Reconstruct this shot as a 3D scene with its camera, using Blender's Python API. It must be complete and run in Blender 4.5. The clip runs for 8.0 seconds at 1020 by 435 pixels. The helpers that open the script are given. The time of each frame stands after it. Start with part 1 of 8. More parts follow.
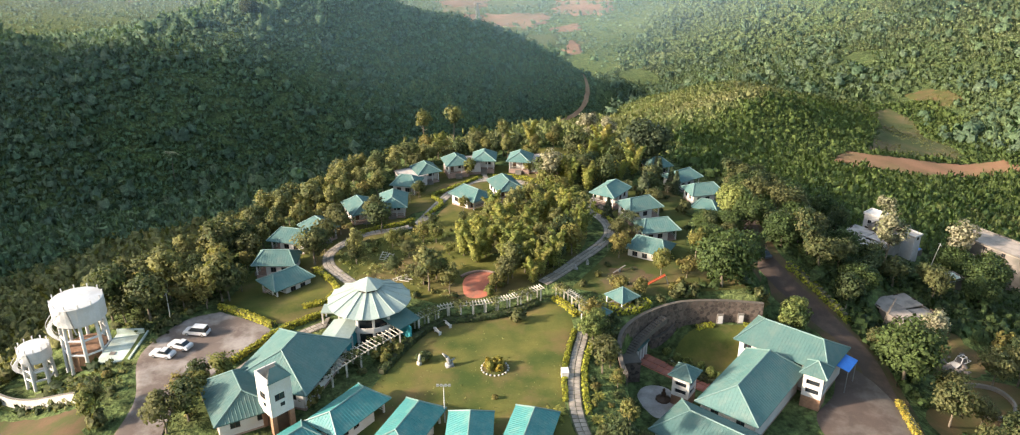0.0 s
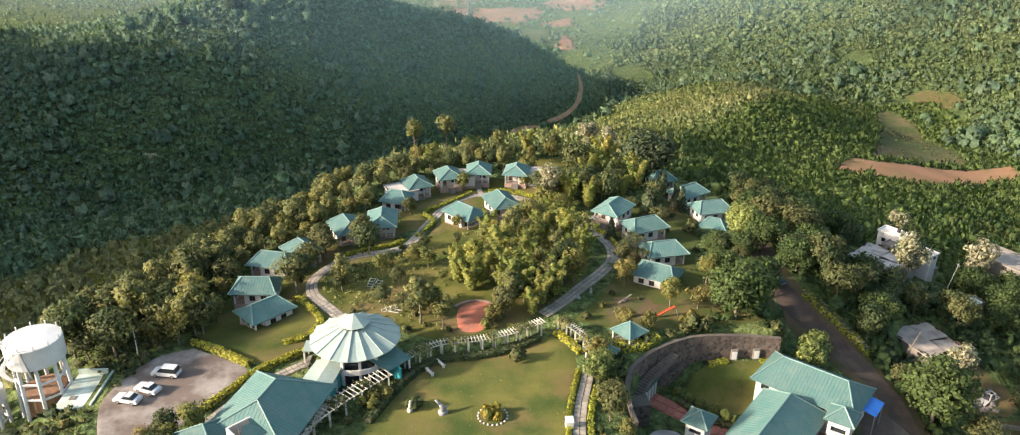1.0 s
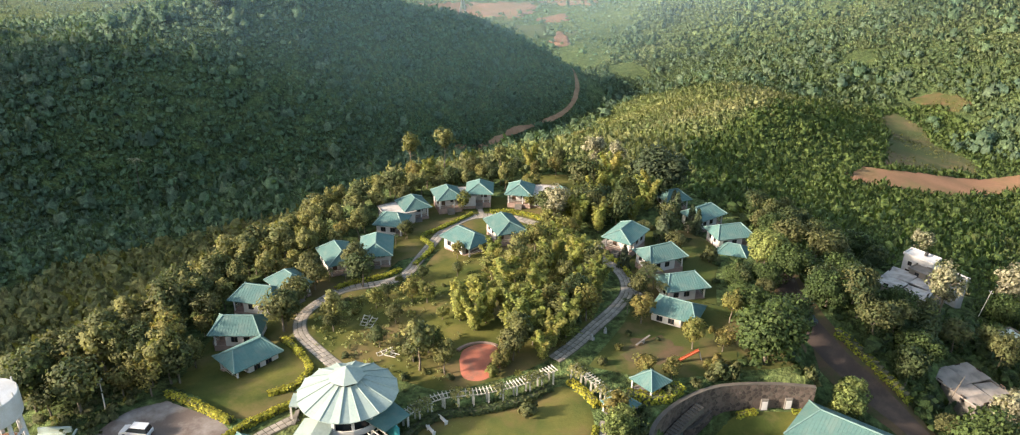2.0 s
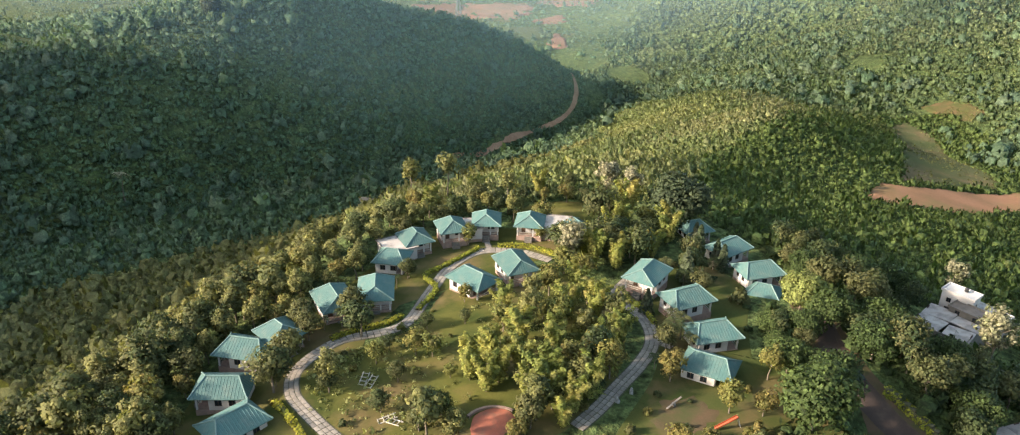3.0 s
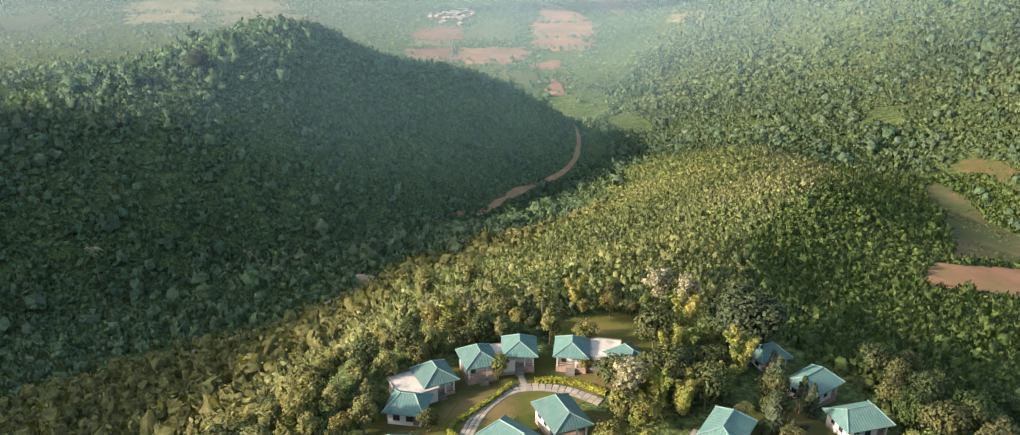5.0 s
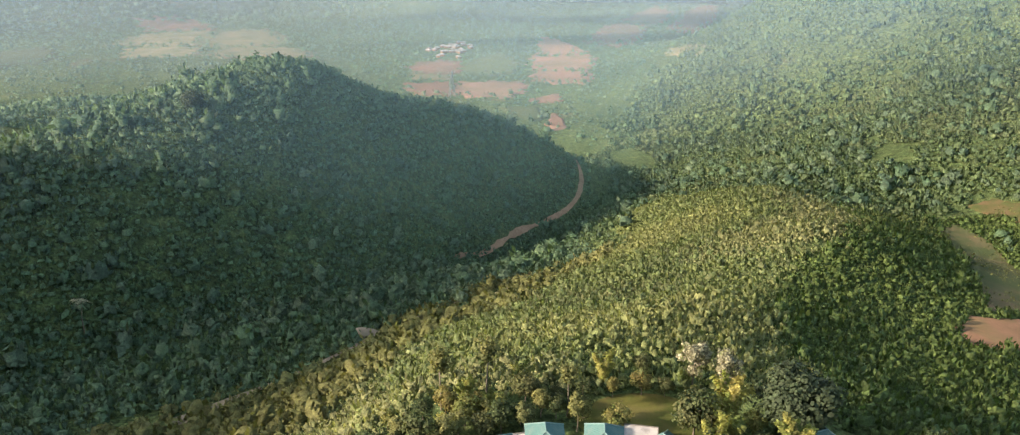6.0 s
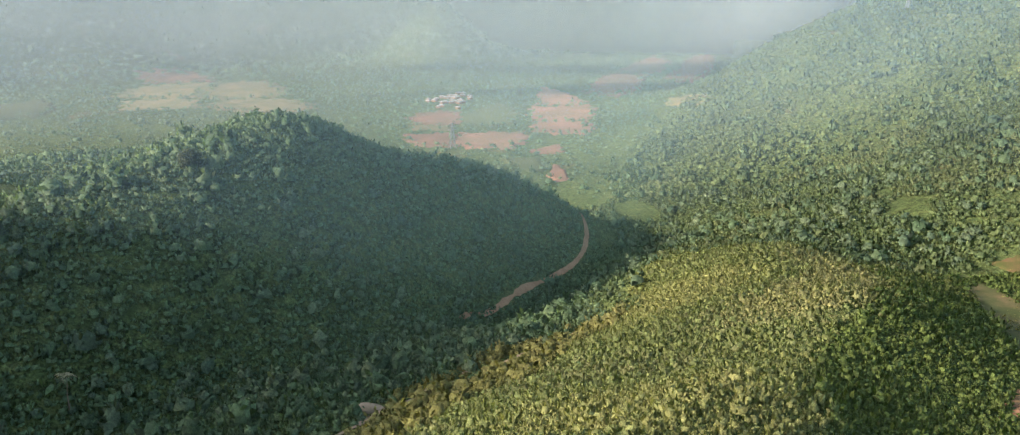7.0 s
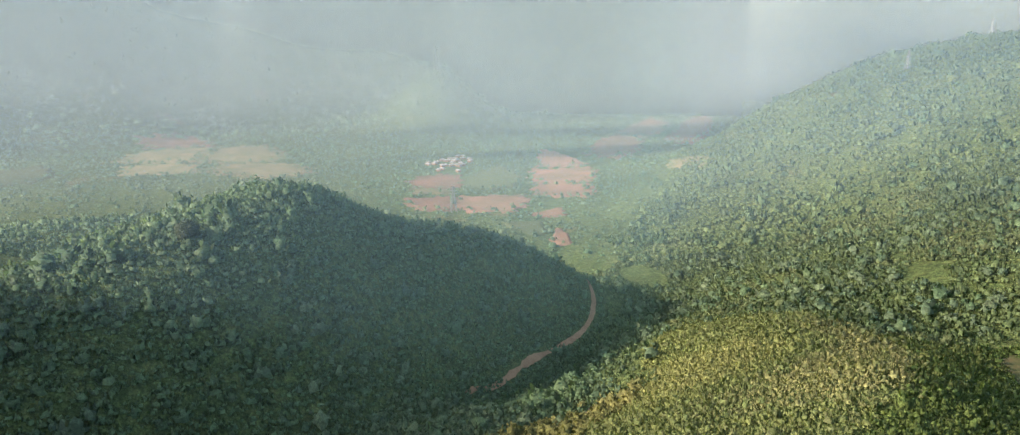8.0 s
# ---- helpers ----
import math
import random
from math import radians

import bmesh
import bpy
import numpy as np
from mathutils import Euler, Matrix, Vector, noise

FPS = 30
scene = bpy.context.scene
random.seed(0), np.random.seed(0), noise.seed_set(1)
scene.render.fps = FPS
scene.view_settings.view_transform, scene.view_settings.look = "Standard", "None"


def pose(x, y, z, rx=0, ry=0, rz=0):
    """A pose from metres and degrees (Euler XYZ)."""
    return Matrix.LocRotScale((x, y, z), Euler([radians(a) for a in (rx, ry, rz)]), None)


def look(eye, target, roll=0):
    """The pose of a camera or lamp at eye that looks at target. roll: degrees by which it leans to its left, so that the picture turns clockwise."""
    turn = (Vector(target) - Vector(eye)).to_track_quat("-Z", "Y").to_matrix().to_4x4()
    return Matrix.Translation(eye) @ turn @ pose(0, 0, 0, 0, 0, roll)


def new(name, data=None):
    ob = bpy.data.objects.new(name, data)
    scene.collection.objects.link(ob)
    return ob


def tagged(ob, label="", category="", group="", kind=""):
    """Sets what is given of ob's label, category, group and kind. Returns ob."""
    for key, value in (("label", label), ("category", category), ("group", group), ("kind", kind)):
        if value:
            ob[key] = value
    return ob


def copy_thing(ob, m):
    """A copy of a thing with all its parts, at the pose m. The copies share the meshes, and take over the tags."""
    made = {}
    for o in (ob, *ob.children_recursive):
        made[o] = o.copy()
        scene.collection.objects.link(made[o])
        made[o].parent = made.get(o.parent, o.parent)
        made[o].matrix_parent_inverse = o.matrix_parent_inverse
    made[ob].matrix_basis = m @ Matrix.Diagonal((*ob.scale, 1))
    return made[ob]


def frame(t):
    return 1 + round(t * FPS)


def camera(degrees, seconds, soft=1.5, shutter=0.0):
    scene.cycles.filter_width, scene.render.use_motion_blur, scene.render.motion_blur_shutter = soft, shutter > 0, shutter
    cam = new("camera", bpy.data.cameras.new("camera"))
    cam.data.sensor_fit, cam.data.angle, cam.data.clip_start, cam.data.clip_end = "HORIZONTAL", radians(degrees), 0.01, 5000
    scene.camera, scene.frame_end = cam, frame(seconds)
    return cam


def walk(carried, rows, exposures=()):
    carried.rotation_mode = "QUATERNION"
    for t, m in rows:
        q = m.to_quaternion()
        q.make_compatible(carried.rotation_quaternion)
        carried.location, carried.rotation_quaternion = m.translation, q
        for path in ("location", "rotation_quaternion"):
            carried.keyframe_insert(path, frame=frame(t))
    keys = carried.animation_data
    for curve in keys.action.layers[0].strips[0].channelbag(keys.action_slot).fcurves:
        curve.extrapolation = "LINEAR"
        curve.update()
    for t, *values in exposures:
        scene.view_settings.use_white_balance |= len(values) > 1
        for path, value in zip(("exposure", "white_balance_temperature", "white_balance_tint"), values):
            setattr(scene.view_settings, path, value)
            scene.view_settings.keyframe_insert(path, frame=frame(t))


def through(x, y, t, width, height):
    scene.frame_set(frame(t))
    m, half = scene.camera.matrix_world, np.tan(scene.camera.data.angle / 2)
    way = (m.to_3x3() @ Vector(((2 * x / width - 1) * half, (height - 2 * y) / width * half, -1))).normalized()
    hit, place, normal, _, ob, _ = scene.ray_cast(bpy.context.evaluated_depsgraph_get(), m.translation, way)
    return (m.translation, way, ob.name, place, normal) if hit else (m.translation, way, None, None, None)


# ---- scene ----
# ---- camera ----
cam = camera(64.4, 8.0, 1.1)
METRES, EYE, TILT, LEAN, TURN = 128.0, 74.4, -24.0, 0.0, 0.0
ROWS = [
    (0.0, 0.0, 0.0, 0.0, -0.0, 0.0, 0.0),
    (0.5, -0.0038, 0.0426, 0.0224, -0.36, -0.26, -0.09),
    (1.0, -0.0109, 0.0892, 0.0467, -0.69, -0.51, -0.15),
    (2.5, -0.0417, 0.2466, 0.1274, -1.5, -1.12, -0.26),
    (3.0, -0.0539, 0.3026, 0.1566, -1.69, -1.12, -0.22),
    (3.5, -0.0677, 0.3596, 0.1864, -1.86, -1.12, -0.14),
    (4.0, -0.082, 0.4182, 0.2183, -2.02, -1.06, -0.11),
    (4.5, -0.0981, 0.4777, 0.2492, -2.19, 0.09, -0.03),
    (6.0, -0.1448, 0.6483, 0.3384, -2.66, 3.55, 0.18),
    (6.5, -0.162, 0.7056, 0.3691, -2.74, 4.78, 0.36),
    (7.0, -0.1789, 0.7613, 0.3989, -2.81, 6.86, 0.52),
    (7.5, -0.1972, 0.8132, 0.428, -2.86, 9.0, 0.73),
    (8.0, -0.2152, 0.8624, 0.4548, -2.9, 11.1, 0.95),
]
walk(cam, [(t, pose(0, 0, EYE, TILT, LEAN, TURN) @ pose(METRES * x, METRES * y, METRES * z, 90 + pitch, roll, yaw)) for t, x, y, z, yaw, pitch, roll in ROWS],
     [(0.0, 1.30), (4.5, 1.26), (6.0, 1.15), (8.0, 1.10)])

# ---- daylight: a low warm morning sun, clear hazy sky ----
SUN_EL, SUN_AZ = 23.0, 254.0          # degrees; azimuth clockwise from +y
world = bpy.data.worlds.new("sky")
scene.world = world
world.use_nodes = True
wn = world.node_tree.nodes
wl = world.node_tree.links
sky = wn.new("ShaderNodeTexSky")
sky.sky_type = "NISHITA"
sky.sun_disc = False
sky.sun_elevation = radians(SUN_EL)
sky.sun_rotation = radians(SUN_AZ)
sky.air_density, sky.dust_density, sky.ozone_density = 1.3, 3.0, 1.5
wn["Background"].inputs["Strength"].default_value = 0.15
wl.new(sky.outputs[0], wn["Background"].inputs[0])
sun_lamp = new("sun", bpy.data.lights.new("sun", "SUN"))
sun_lamp.data.energy, sun_lamp.data.angle, sun_lamp.data.color = 5.0, radians(3.5), (1.0, 0.84, 0.70)
sa, se = radians(SUN_AZ), radians(SUN_EL)
SUN_FROM = Vector((math.sin(sa) * math.cos(se), math.cos(sa) * math.cos(se), math.sin(se)))
sun_lamp.matrix_world = look(SUN_FROM * 300, (0, 0, 0))


# ---- materials ----
def material(name):
    m = bpy.data.materials.new(name)
    m.use_nodes = True
    nt = m.node_tree
    return m, nt, nt.nodes["Principled BSDF"]


def node(nt, kind, **values):
    n = nt.nodes.new(kind)
    for key, value in values.items():
        n.inputs[key.replace("_", " ")].default_value = value
    return n


def ramp(nt, source, stops):
    r = nt.nodes.new("ShaderNodeValToRGB")
    while len(r.color_ramp.elements) < len(stops):
        r.color_ramp.elements.new(0.5)
    for e, (p, c) in zip(r.color_ramp.elements, stops):
        e.position, e.color = p, (*c, 1)
    nt.links.new(source, r.inputs[0])
    return r.outputs[0]


def mixed(nt, fac, a, b, mode="MIX"):
    m = nt.nodes.new("ShaderNodeMix")
    m.data_type, m.blend_type = "RGBA", mode
    for socket, v in ((m.inputs[0], fac), (m.inputs[6], a), (m.inputs[7], b)):
        if isinstance(v, bpy.types.NodeSocket):
            nt.links.new(v, socket)
        elif isinstance(v, (int, float)):
            socket.default_value = v
        else:
            socket.default_value = (*v, 1)
    return m.outputs[2]


def noisy(nt, scale, detail=4.0, rough=0.55, coords="Object", squash=None):
    tc = nt.nodes.new("ShaderNodeTexCoord")
    n = node(nt, "ShaderNodeTexNoise", Scale=scale, Detail=detail, Roughness=rough)
    out = tc.outputs[coords]
    if squash:
        mp = nt.nodes.new("ShaderNodeMapping")
        mp.inputs["Scale"].default_value = squash
        nt.links.new(out, mp.inputs[0])
        out = mp.outputs[0]
    nt.links.new(out, n.inputs["Vector"])
    return n.outputs[0]


def bumped(nt, bsdf, height, strength, distance):
    b = node(nt, "ShaderNodeBump", Strength=strength, Distance=distance)
    nt.links.new(height, b.inputs["Height"])
    nt.links.new(b.outputs[0], bsdf.inputs["Normal"])


def surface(name, c1, c2, scale, fine, rough=0.8, bump=0.4, dist=0.02, metal=0.0, dirt=None, dirt_scale=0.4, spec=0.5, vary=0.0):
    """A worn surface: two colours by coarse noise, fine grain, stains of a third colour, relief, change from piece to piece."""
    m, nt, b = material(name)
    col = mixed(nt, ramp(nt, noisy(nt, scale), [(0.35, (0, 0, 0)), (0.65, (1, 1, 1))]), c1, c2)
    grain = noisy(nt, fine, 3.0, 0.6)
    col = mixed(nt, 0.35, col, mixed(nt, grain, (0.15, 0.15, 0.15), (0.85, 0.85, 0.85)), "OVERLAY")
    if dirt:
        col = mixed(nt, ramp(nt, noisy(nt, dirt_scale, 6.0, 0.65), [(0.48, (0, 0, 0)), (0.66, (0.8, 0.8, 0.8))]), col, dirt)
    if vary:
        oi = nt.nodes.new("ShaderNodeObjectInfo")
        v = node(nt, "ShaderNodeMapRange", To_Min=1 - vary, To_Max=1 + vary)
        nt.links.new(oi.outputs["Random"], v.inputs[0])
        hs = node(nt, "ShaderNodeHueSaturation")
        nt.links.new(v.outputs[0], hs.inputs["Value"])
        nt.links.new(col, hs.inputs["Color"])
        col = hs.outputs[0]
    nt.links.new(col, b.inputs["Base Color"])
    b.inputs["Roughness"].default_value, b.inputs["Metallic"].default_value = rough, metal
    b.inputs["Specular IOR Level"].default_value = spec
    bumped(nt, b, grain, bump, dist)
    return m


def leaves(name, palette, through=0.3, spread=0.25):
    """Foliage: tint of the plant from the palette, change from leaf spray to leaf spray, some light through the leaves."""
    m, nt, b = material(name)
    at = nt.nodes.new("ShaderNodeAttribute")
    at.attribute_name = "tint"
    oi = nt.nodes.new("ShaderNodeObjectInfo")
    ad = nt.nodes.new("ShaderNodeMath")
    ad.operation = "WRAP"
    ad.inputs[1].default_value, ad.inputs[2].default_value = 1.0, 0.0
    sm = nt.nodes.new("ShaderNodeMath")
    nt.links.new(at.outputs["Fac"], sm.inputs[0])
    nt.links.new(oi.outputs["Random"], sm.inputs[1])
    nt.links.new(sm.outputs[0], ad.inputs[0])
    k = len(palette) - 1
    col = ramp(nt, ad.outputs[0], [(i / k, c) for i, c in enumerate(palette)])
    geo = nt.nodes.new("ShaderNodeNewGeometry")
    v = node(nt, "ShaderNodeMapRange", To_Min=1 - spread, To_Max=1 + spread)
    nt.links.new(geo.outputs["Random Per Island"], v.inputs[0])
    grain = node(nt, "ShaderNodeMapRange", From_Min=0.3, From_Max=0.7, To_Min=0.68, To_Max=1.32)
    fine = noisy(nt, 3.6, 4.0, 0.7)
    nt.links.new(fine, grain.inputs[0])
    clump = node(nt, "ShaderNodeMapRange", From_Min=0.3, From_Max=0.7, To_Min=0.7, To_Max=1.3)
    nt.links.new(noisy(nt, 0.9, 3.0, 0.6), clump.inputs[0])
    part_1 = nt.nodes.new("ShaderNodeMath")
    part_1.operation = "MULTIPLY"
    nt.links.new(v.outputs[0], part_1.inputs[0])
    nt.links.new(clump.outputs[0], part_1.inputs[1])
    both = nt.nodes.new("ShaderNodeMath")
    both.operation = "MULTIPLY"
    nt.links.new(part_1.outputs[0], both.inputs[0])
    nt.links.new(grain.outputs[0], both.inputs[1])
    hs = node(nt, "ShaderNodeHueSaturation")
    nt.links.new(both.outputs[0], hs.inputs["Value"])
    nt.links.new(col, hs.inputs["Color"])
    bumped(nt, b, fine, 0.7, 0.28)
    b.inputs["Roughness"].default_value = 0.65
    b.inputs["Specular IOR Level"].default_value = 0.25
    nt.links.new(hs.outputs[0], b.inputs["Base Color"])
    tr = nt.nodes.new("ShaderNodeBsdfTranslucent")
    tc = mixed(nt, 1.0, hs.outputs[0], (1.4, 1.45, 0.95), "MULTIPLY")
    nt.links.new(tc, tr.inputs[0])
    mx = node(nt, "ShaderNodeMixShader", Fac=through)
    nt.links.new(b.outputs[0], mx.inputs[1])
    nt.links.new(tr.outputs[0], mx.inputs[2])
    nt.links.new(mx.outputs[0], nt.nodes["Material Output"].inputs[0])
    return m


def land_material():
    """Wooded slopes, grass and bare earth in patches."""
    m, nt, b = material("wild_ground")
    big = noisy(nt, 0.012, 6.0, 0.6)
    mid = noisy(nt, 0.11, 5.0, 0.65)
    fine = noisy(nt, 0.9, 4.0, 0.65)
    col = ramp(nt, mid, [(0.3, (0.052, 0.078, 0.028)), (0.5, (0.080, 0.108, 0.037)), (0.7, (0.120, 0.138, 0.050))])
    earth = ramp(nt, big, [(0.62, (0, 0, 0)), (0.74, (0.7, 0.7, 0.7))])
    col = mixed(nt, earth, col, (0.17, 0.13, 0.06))
    col = mixed(nt, 0.7, col, ramp(nt, fine, [(0.3, (0.08, 0.08, 0.08)), (0.7, (0.92, 0.92, 0.92))]), "OVERLAY")
    tufts = ramp(nt, noisy(nt, 0.32, 3.0, 0.7), [(0.36, (0.12, 0.12, 0.12)), (0.64, (0.88, 0.88, 0.88))])
    col = mixed(nt, 0.6, col, tufts, "OVERLAY")
    nt.links.new(col, b.inputs["Base Color"])
    b.inputs["Roughness"].default_value = 0.95
    b.inputs["Specular IOR Level"].default_value = 0.1
    bumped(nt, b, fine, 0.9, 1.2)
    return m


MAT = {
    "land": land_material(),
    "lawn": surface("mown_lawn", (0.048, 0.070, 0.018), (0.135, 0.125, 0.034), 0.11, 4.0, 0.95, 0.7, 0.06, dirt=(0.155, 0.105, 0.048), dirt_scale=0.10, spec=0.1),
    "garden": surface("garden_grass", (0.046, 0.061, 0.015), (0.108, 0.104, 0.026), 0.13, 3.0, 0.95, 0.5, 0.05, dirt=(0.165, 0.115, 0.055), dirt_scale=0.07, spec=0.1),
    "earth": surface("bare_earth", (0.14, 0.092, 0.046), (0.085, 0.082, 0.030), 0.16, 2.0, 0.95, 0.5, 0.05, dirt=(0.055, 0.078, 0.020), dirt_scale=0.1, spec=0.1),
    "red_earth": surface("red_field_earth", (0.30, 0.158, 0.090), (0.215, 0.125, 0.068), 0.05, 0.8, 0.95, 0.5, 0.1, dirt=(0.16, 0.14, 0.05), dirt_scale=0.03, spec=0.1),
    "track": surface("pale_track_earth", (0.44, 0.25, 0.15), (0.33, 0.18, 0.105), 0.1, 1.0, 0.95, 0.4, 0.05, spec=0.1),
    "stubble": surface("dry_stubble", (0.22, 0.18, 0.10), (0.14, 0.14, 0.07), 0.03, 0.4, 0.95, 0.4, 0.1, spec=0.1, vary=0.2),
    "paddy": surface("green_field", (0.085, 0.105, 0.045), (0.115, 0.125, 0.055), 0.03, 0.4, 0.95, 0.4, 0.1, spec=0.1, vary=0.25),
    "plough": surface("ploughed_red_field", (0.26, 0.145, 0.10), (0.17, 0.12, 0.075), 0.02, 0.4, 0.95, 0.4, 0.1, spec=0.1, vary=0.25),
    "asphalt": surface("worn_asphalt", (0.105, 0.078, 0.062), (0.135, 0.102, 0.082), 0.2, 6.0, 0.9, 0.5, 0.02, dirt=(0.30, 0.27, 0.24), dirt_scale=0.15),
    "road": surface("dusty_road", (0.052, 0.035, 0.025), (0.072, 0.047, 0.033), 0.2, 5.0, 0.92, 0.5, 0.03, dirt=(0.13, 0.085, 0.056), dirt_scale=0.2),
    "scrubland": surface("grazed_slope", (0.060, 0.075, 0.028), (0.095, 0.09, 0.04), 0.06, 0.8, 0.95, 0.6, 0.3, dirt=(0.19, 0.120, 0.074), dirt_scale=0.03, spec=0.1),
    "dust": surface("pale_dust_track", (0.34, 0.26, 0.18), (0.24, 0.19, 0.12), 0.1, 1.0, 0.95, 0.4, 0.05, spec=0.1),
    "yard": surface("dark_yard_asphalt", (0.065, 0.046, 0.035), (0.085, 0.060, 0.046), 0.2, 6.0, 0.9, 0.5, 0.02, dirt=(0.15, 0.125, 0.10), dirt_scale=0.16),
    "slab": surface("grey_paving_stone", (0.30, 0.262, 0.215), (0.21, 0.186, 0.15), 0.8, 9.0, 0.85, 0.5, 0.01, vary=0.22),
    "joint": surface("dark_joint_soil", (0.09, 0.085, 0.05), (0.06, 0.07, 0.03), 0.8, 6.0, 0.95, 0.5, 0.02),
    "kerb": surface("whitewashed_kerb", (0.5, 0.48, 0.42), (0.38, 0.36, 0.30), 0.6, 8.0, 0.85, 0.4, 0.01),
    "concrete": surface("weathered_concrete", (0.20, 0.175, 0.145), (0.135, 0.12, 0.10), 0.35, 5.0, 0.9, 0.5, 0.02, dirt=(0.13, 0.125, 0.10), dirt_scale=0.3),
    "flat": surface("stained_roof_slab", (0.46, 0.42, 0.37), (0.36, 0.32, 0.28), 0.3, 5.0, 0.9, 0.4, 0.01, dirt=(0.20, 0.18, 0.16), dirt_scale=0.5),
    "old_slab": surface("old_concrete_slab", (0.34, 0.29, 0.24), (0.25, 0.21, 0.175), 0.3, 5.0, 0.9, 0.5, 0.02, dirt=(0.16, 0.14, 0.115), dirt_scale=0.4),
    "white": surface("white_wall_paint", (0.57, 0.55, 0.515), (0.49, 0.465, 0.43), 0.4, 7.0, 0.75, 0.2, 0.01, dirt=(0.50, 0.45, 0.38), dirt_scale=0.45),
    "tank": surface("white_tank_paint", (0.57, 0.57, 0.56), (0.48, 0.48, 0.47), 0.3, 6.0, 0.7, 0.2, 0.01, dirt=(0.48, 0.46, 0.42), dirt_scale=0.3),
    "plinth": surface("pinkish_stone_plinth", (0.34, 0.23, 0.18), (0.24, 0.17, 0.13), 1.5, 6.0, 0.9, 0.6, 0.03),
    "brick": surface("brown_brick", (0.30, 0.17, 0.10), (0.22, 0.12, 0.07), 2.0, 8.0, 0.9, 0.5, 0.02, vary=0.2),
    "stone": surface("dark_rubble_stone", (0.15, 0.115, 0.09), (0.10, 0.08, 0.065), 0.7, 4.0, 0.92, 0.7, 0.05, vary=0.35),
    "mint": surface("pale_mint_paint", (0.50, 0.57, 0.50), (0.40, 0.46, 0.39), 0.4, 6.0, 0.8, 0.2, 0.01, dirt=(0.34, 0.36, 0.28), dirt_scale=0.5),
    "coping": surface("stone_coping", (0.12, 0.10, 0.078), (0.085, 0.073, 0.058), 0.7, 5.0, 0.9, 0.5, 0.02),
    "roof": surface("faded_teal_sheet_roof", (0.052, 0.122, 0.110), (0.070, 0.140, 0.123), 0.35, 3.0, 0.7, 0.12, 0.01, dirt=(0.10, 0.150, 0.128), dirt_scale=0.5, vary=0.16),
    "roof_new": surface("turquoise_sheet_roof", (0.030, 0.165, 0.160), (0.043, 0.20, 0.185), 0.35, 3.0, 0.5, 0.12, 0.01, dirt=(0.11, 0.22, 0.19), dirt_scale=0.6, vary=0.1),
    "roof_pale": surface("pale_green_sheet_roof", (0.225, 0.285, 0.255), (0.27, 0.325, 0.29), 0.35, 3.0, 0.65, 0.12, 0.01, dirt=(0.28, 0.34, 0.29), dirt_scale=0.4),
    "cap": surface("pale_ridge_flashing", (0.12, 0.20, 0.18), (0.15, 0.23, 0.205), 0.8, 5.0, 0.45, 0.1, 0.01),
    "timber": surface("dark_timber", (0.10, 0.055, 0.03), (0.07, 0.04, 0.022), 1.2, 12.0, 0.7, 0.3, 0.01),
    "bark": surface("grey_brown_bark", (0.19, 0.155, 0.11), (0.12, 0.095, 0.065), 2.0, 10.0, 0.95, 0.6, 0.03),
    "cream": surface("cream_painted_concrete", (0.56, 0.52, 0.43), (0.42, 0.39, 0.32), 0.8, 8.0, 0.8, 0.3, 0.01, dirt=(0.22, 0.20, 0.15), dirt_scale=0.7),
    "red": surface("red_court_screed", (0.43, 0.135, 0.075), (0.34, 0.11, 0.065), 0.3, 6.0, 0.85, 0.3, 0.01, dirt=(0.22, 0.11, 0.07), dirt_scale=0.5),
    "redpath": surface("red_path_tile", (0.36, 0.13, 0.085), (0.29, 0.115, 0.075), 0.5, 6.0, 0.8, 0.3, 0.01, vary=0.2),
    "plaza": surface("pale_mosaic_paving", (0.40, 0.36, 0.32), (0.30, 0.27, 0.25), 0.5, 6.0, 0.8, 0.4, 0.01, dirt=(0.22, 0.20, 0.17), dirt_scale=0.4),
    "bronze": surface("dark_bronze", (0.10, 0.06, 0.035), (0.07, 0.045, 0.03), 2.0, 8.0, 0.5, 0.3, 0.02, metal=0.6),
    "statue": surface("grey_white_statue", (0.30, 0.30, 0.28), (0.16, 0.16, 0.15), 1.5, 8.0, 0.7, 0.4, 0.02),
    "steel": surface("grey_painted_steel", (0.32, 0.32, 0.31), (0.25, 0.25, 0.24), 1.0, 10.0, 0.5, 0.1, 0.005, metal=0.4),
    "car": surface("white_car_paint", (0.52, 0.52, 0.52), (0.49, 0.49, 0.50), 0.5, 2.0, 0.3, 0.0, 0.001),
    "car_dark": surface("dark_grey_car_paint", (0.05, 0.055, 0.06), (0.06, 0.065, 0.07), 0.5, 2.0, 0.22, 0.0, 0.001),
    "tyre": surface("black_tyre_rubber", (0.02, 0.02, 0.02), (0.03, 0.03, 0.03), 2.0, 10.0, 0.85, 0.2, 0.005),
    "blue": surface("blue_plastic_sheet", (0.02, 0.16, 0.55), (0.03, 0.20, 0.62), 0.8, 5.0, 0.5, 0.3, 0.03),
    "teal_wall": surface("turquoise_wall_paint", (0.03, 0.25, 0.28), (0.04, 0.30, 0.32), 0.6, 6.0, 0.7, 0.2, 0.01),
    "slide": surface("orange_red_slide", (0.44, 0.10, 0.04), (0.36, 0.075, 0.035), 0.6, 6.0, 0.45, 0.1, 0.005),
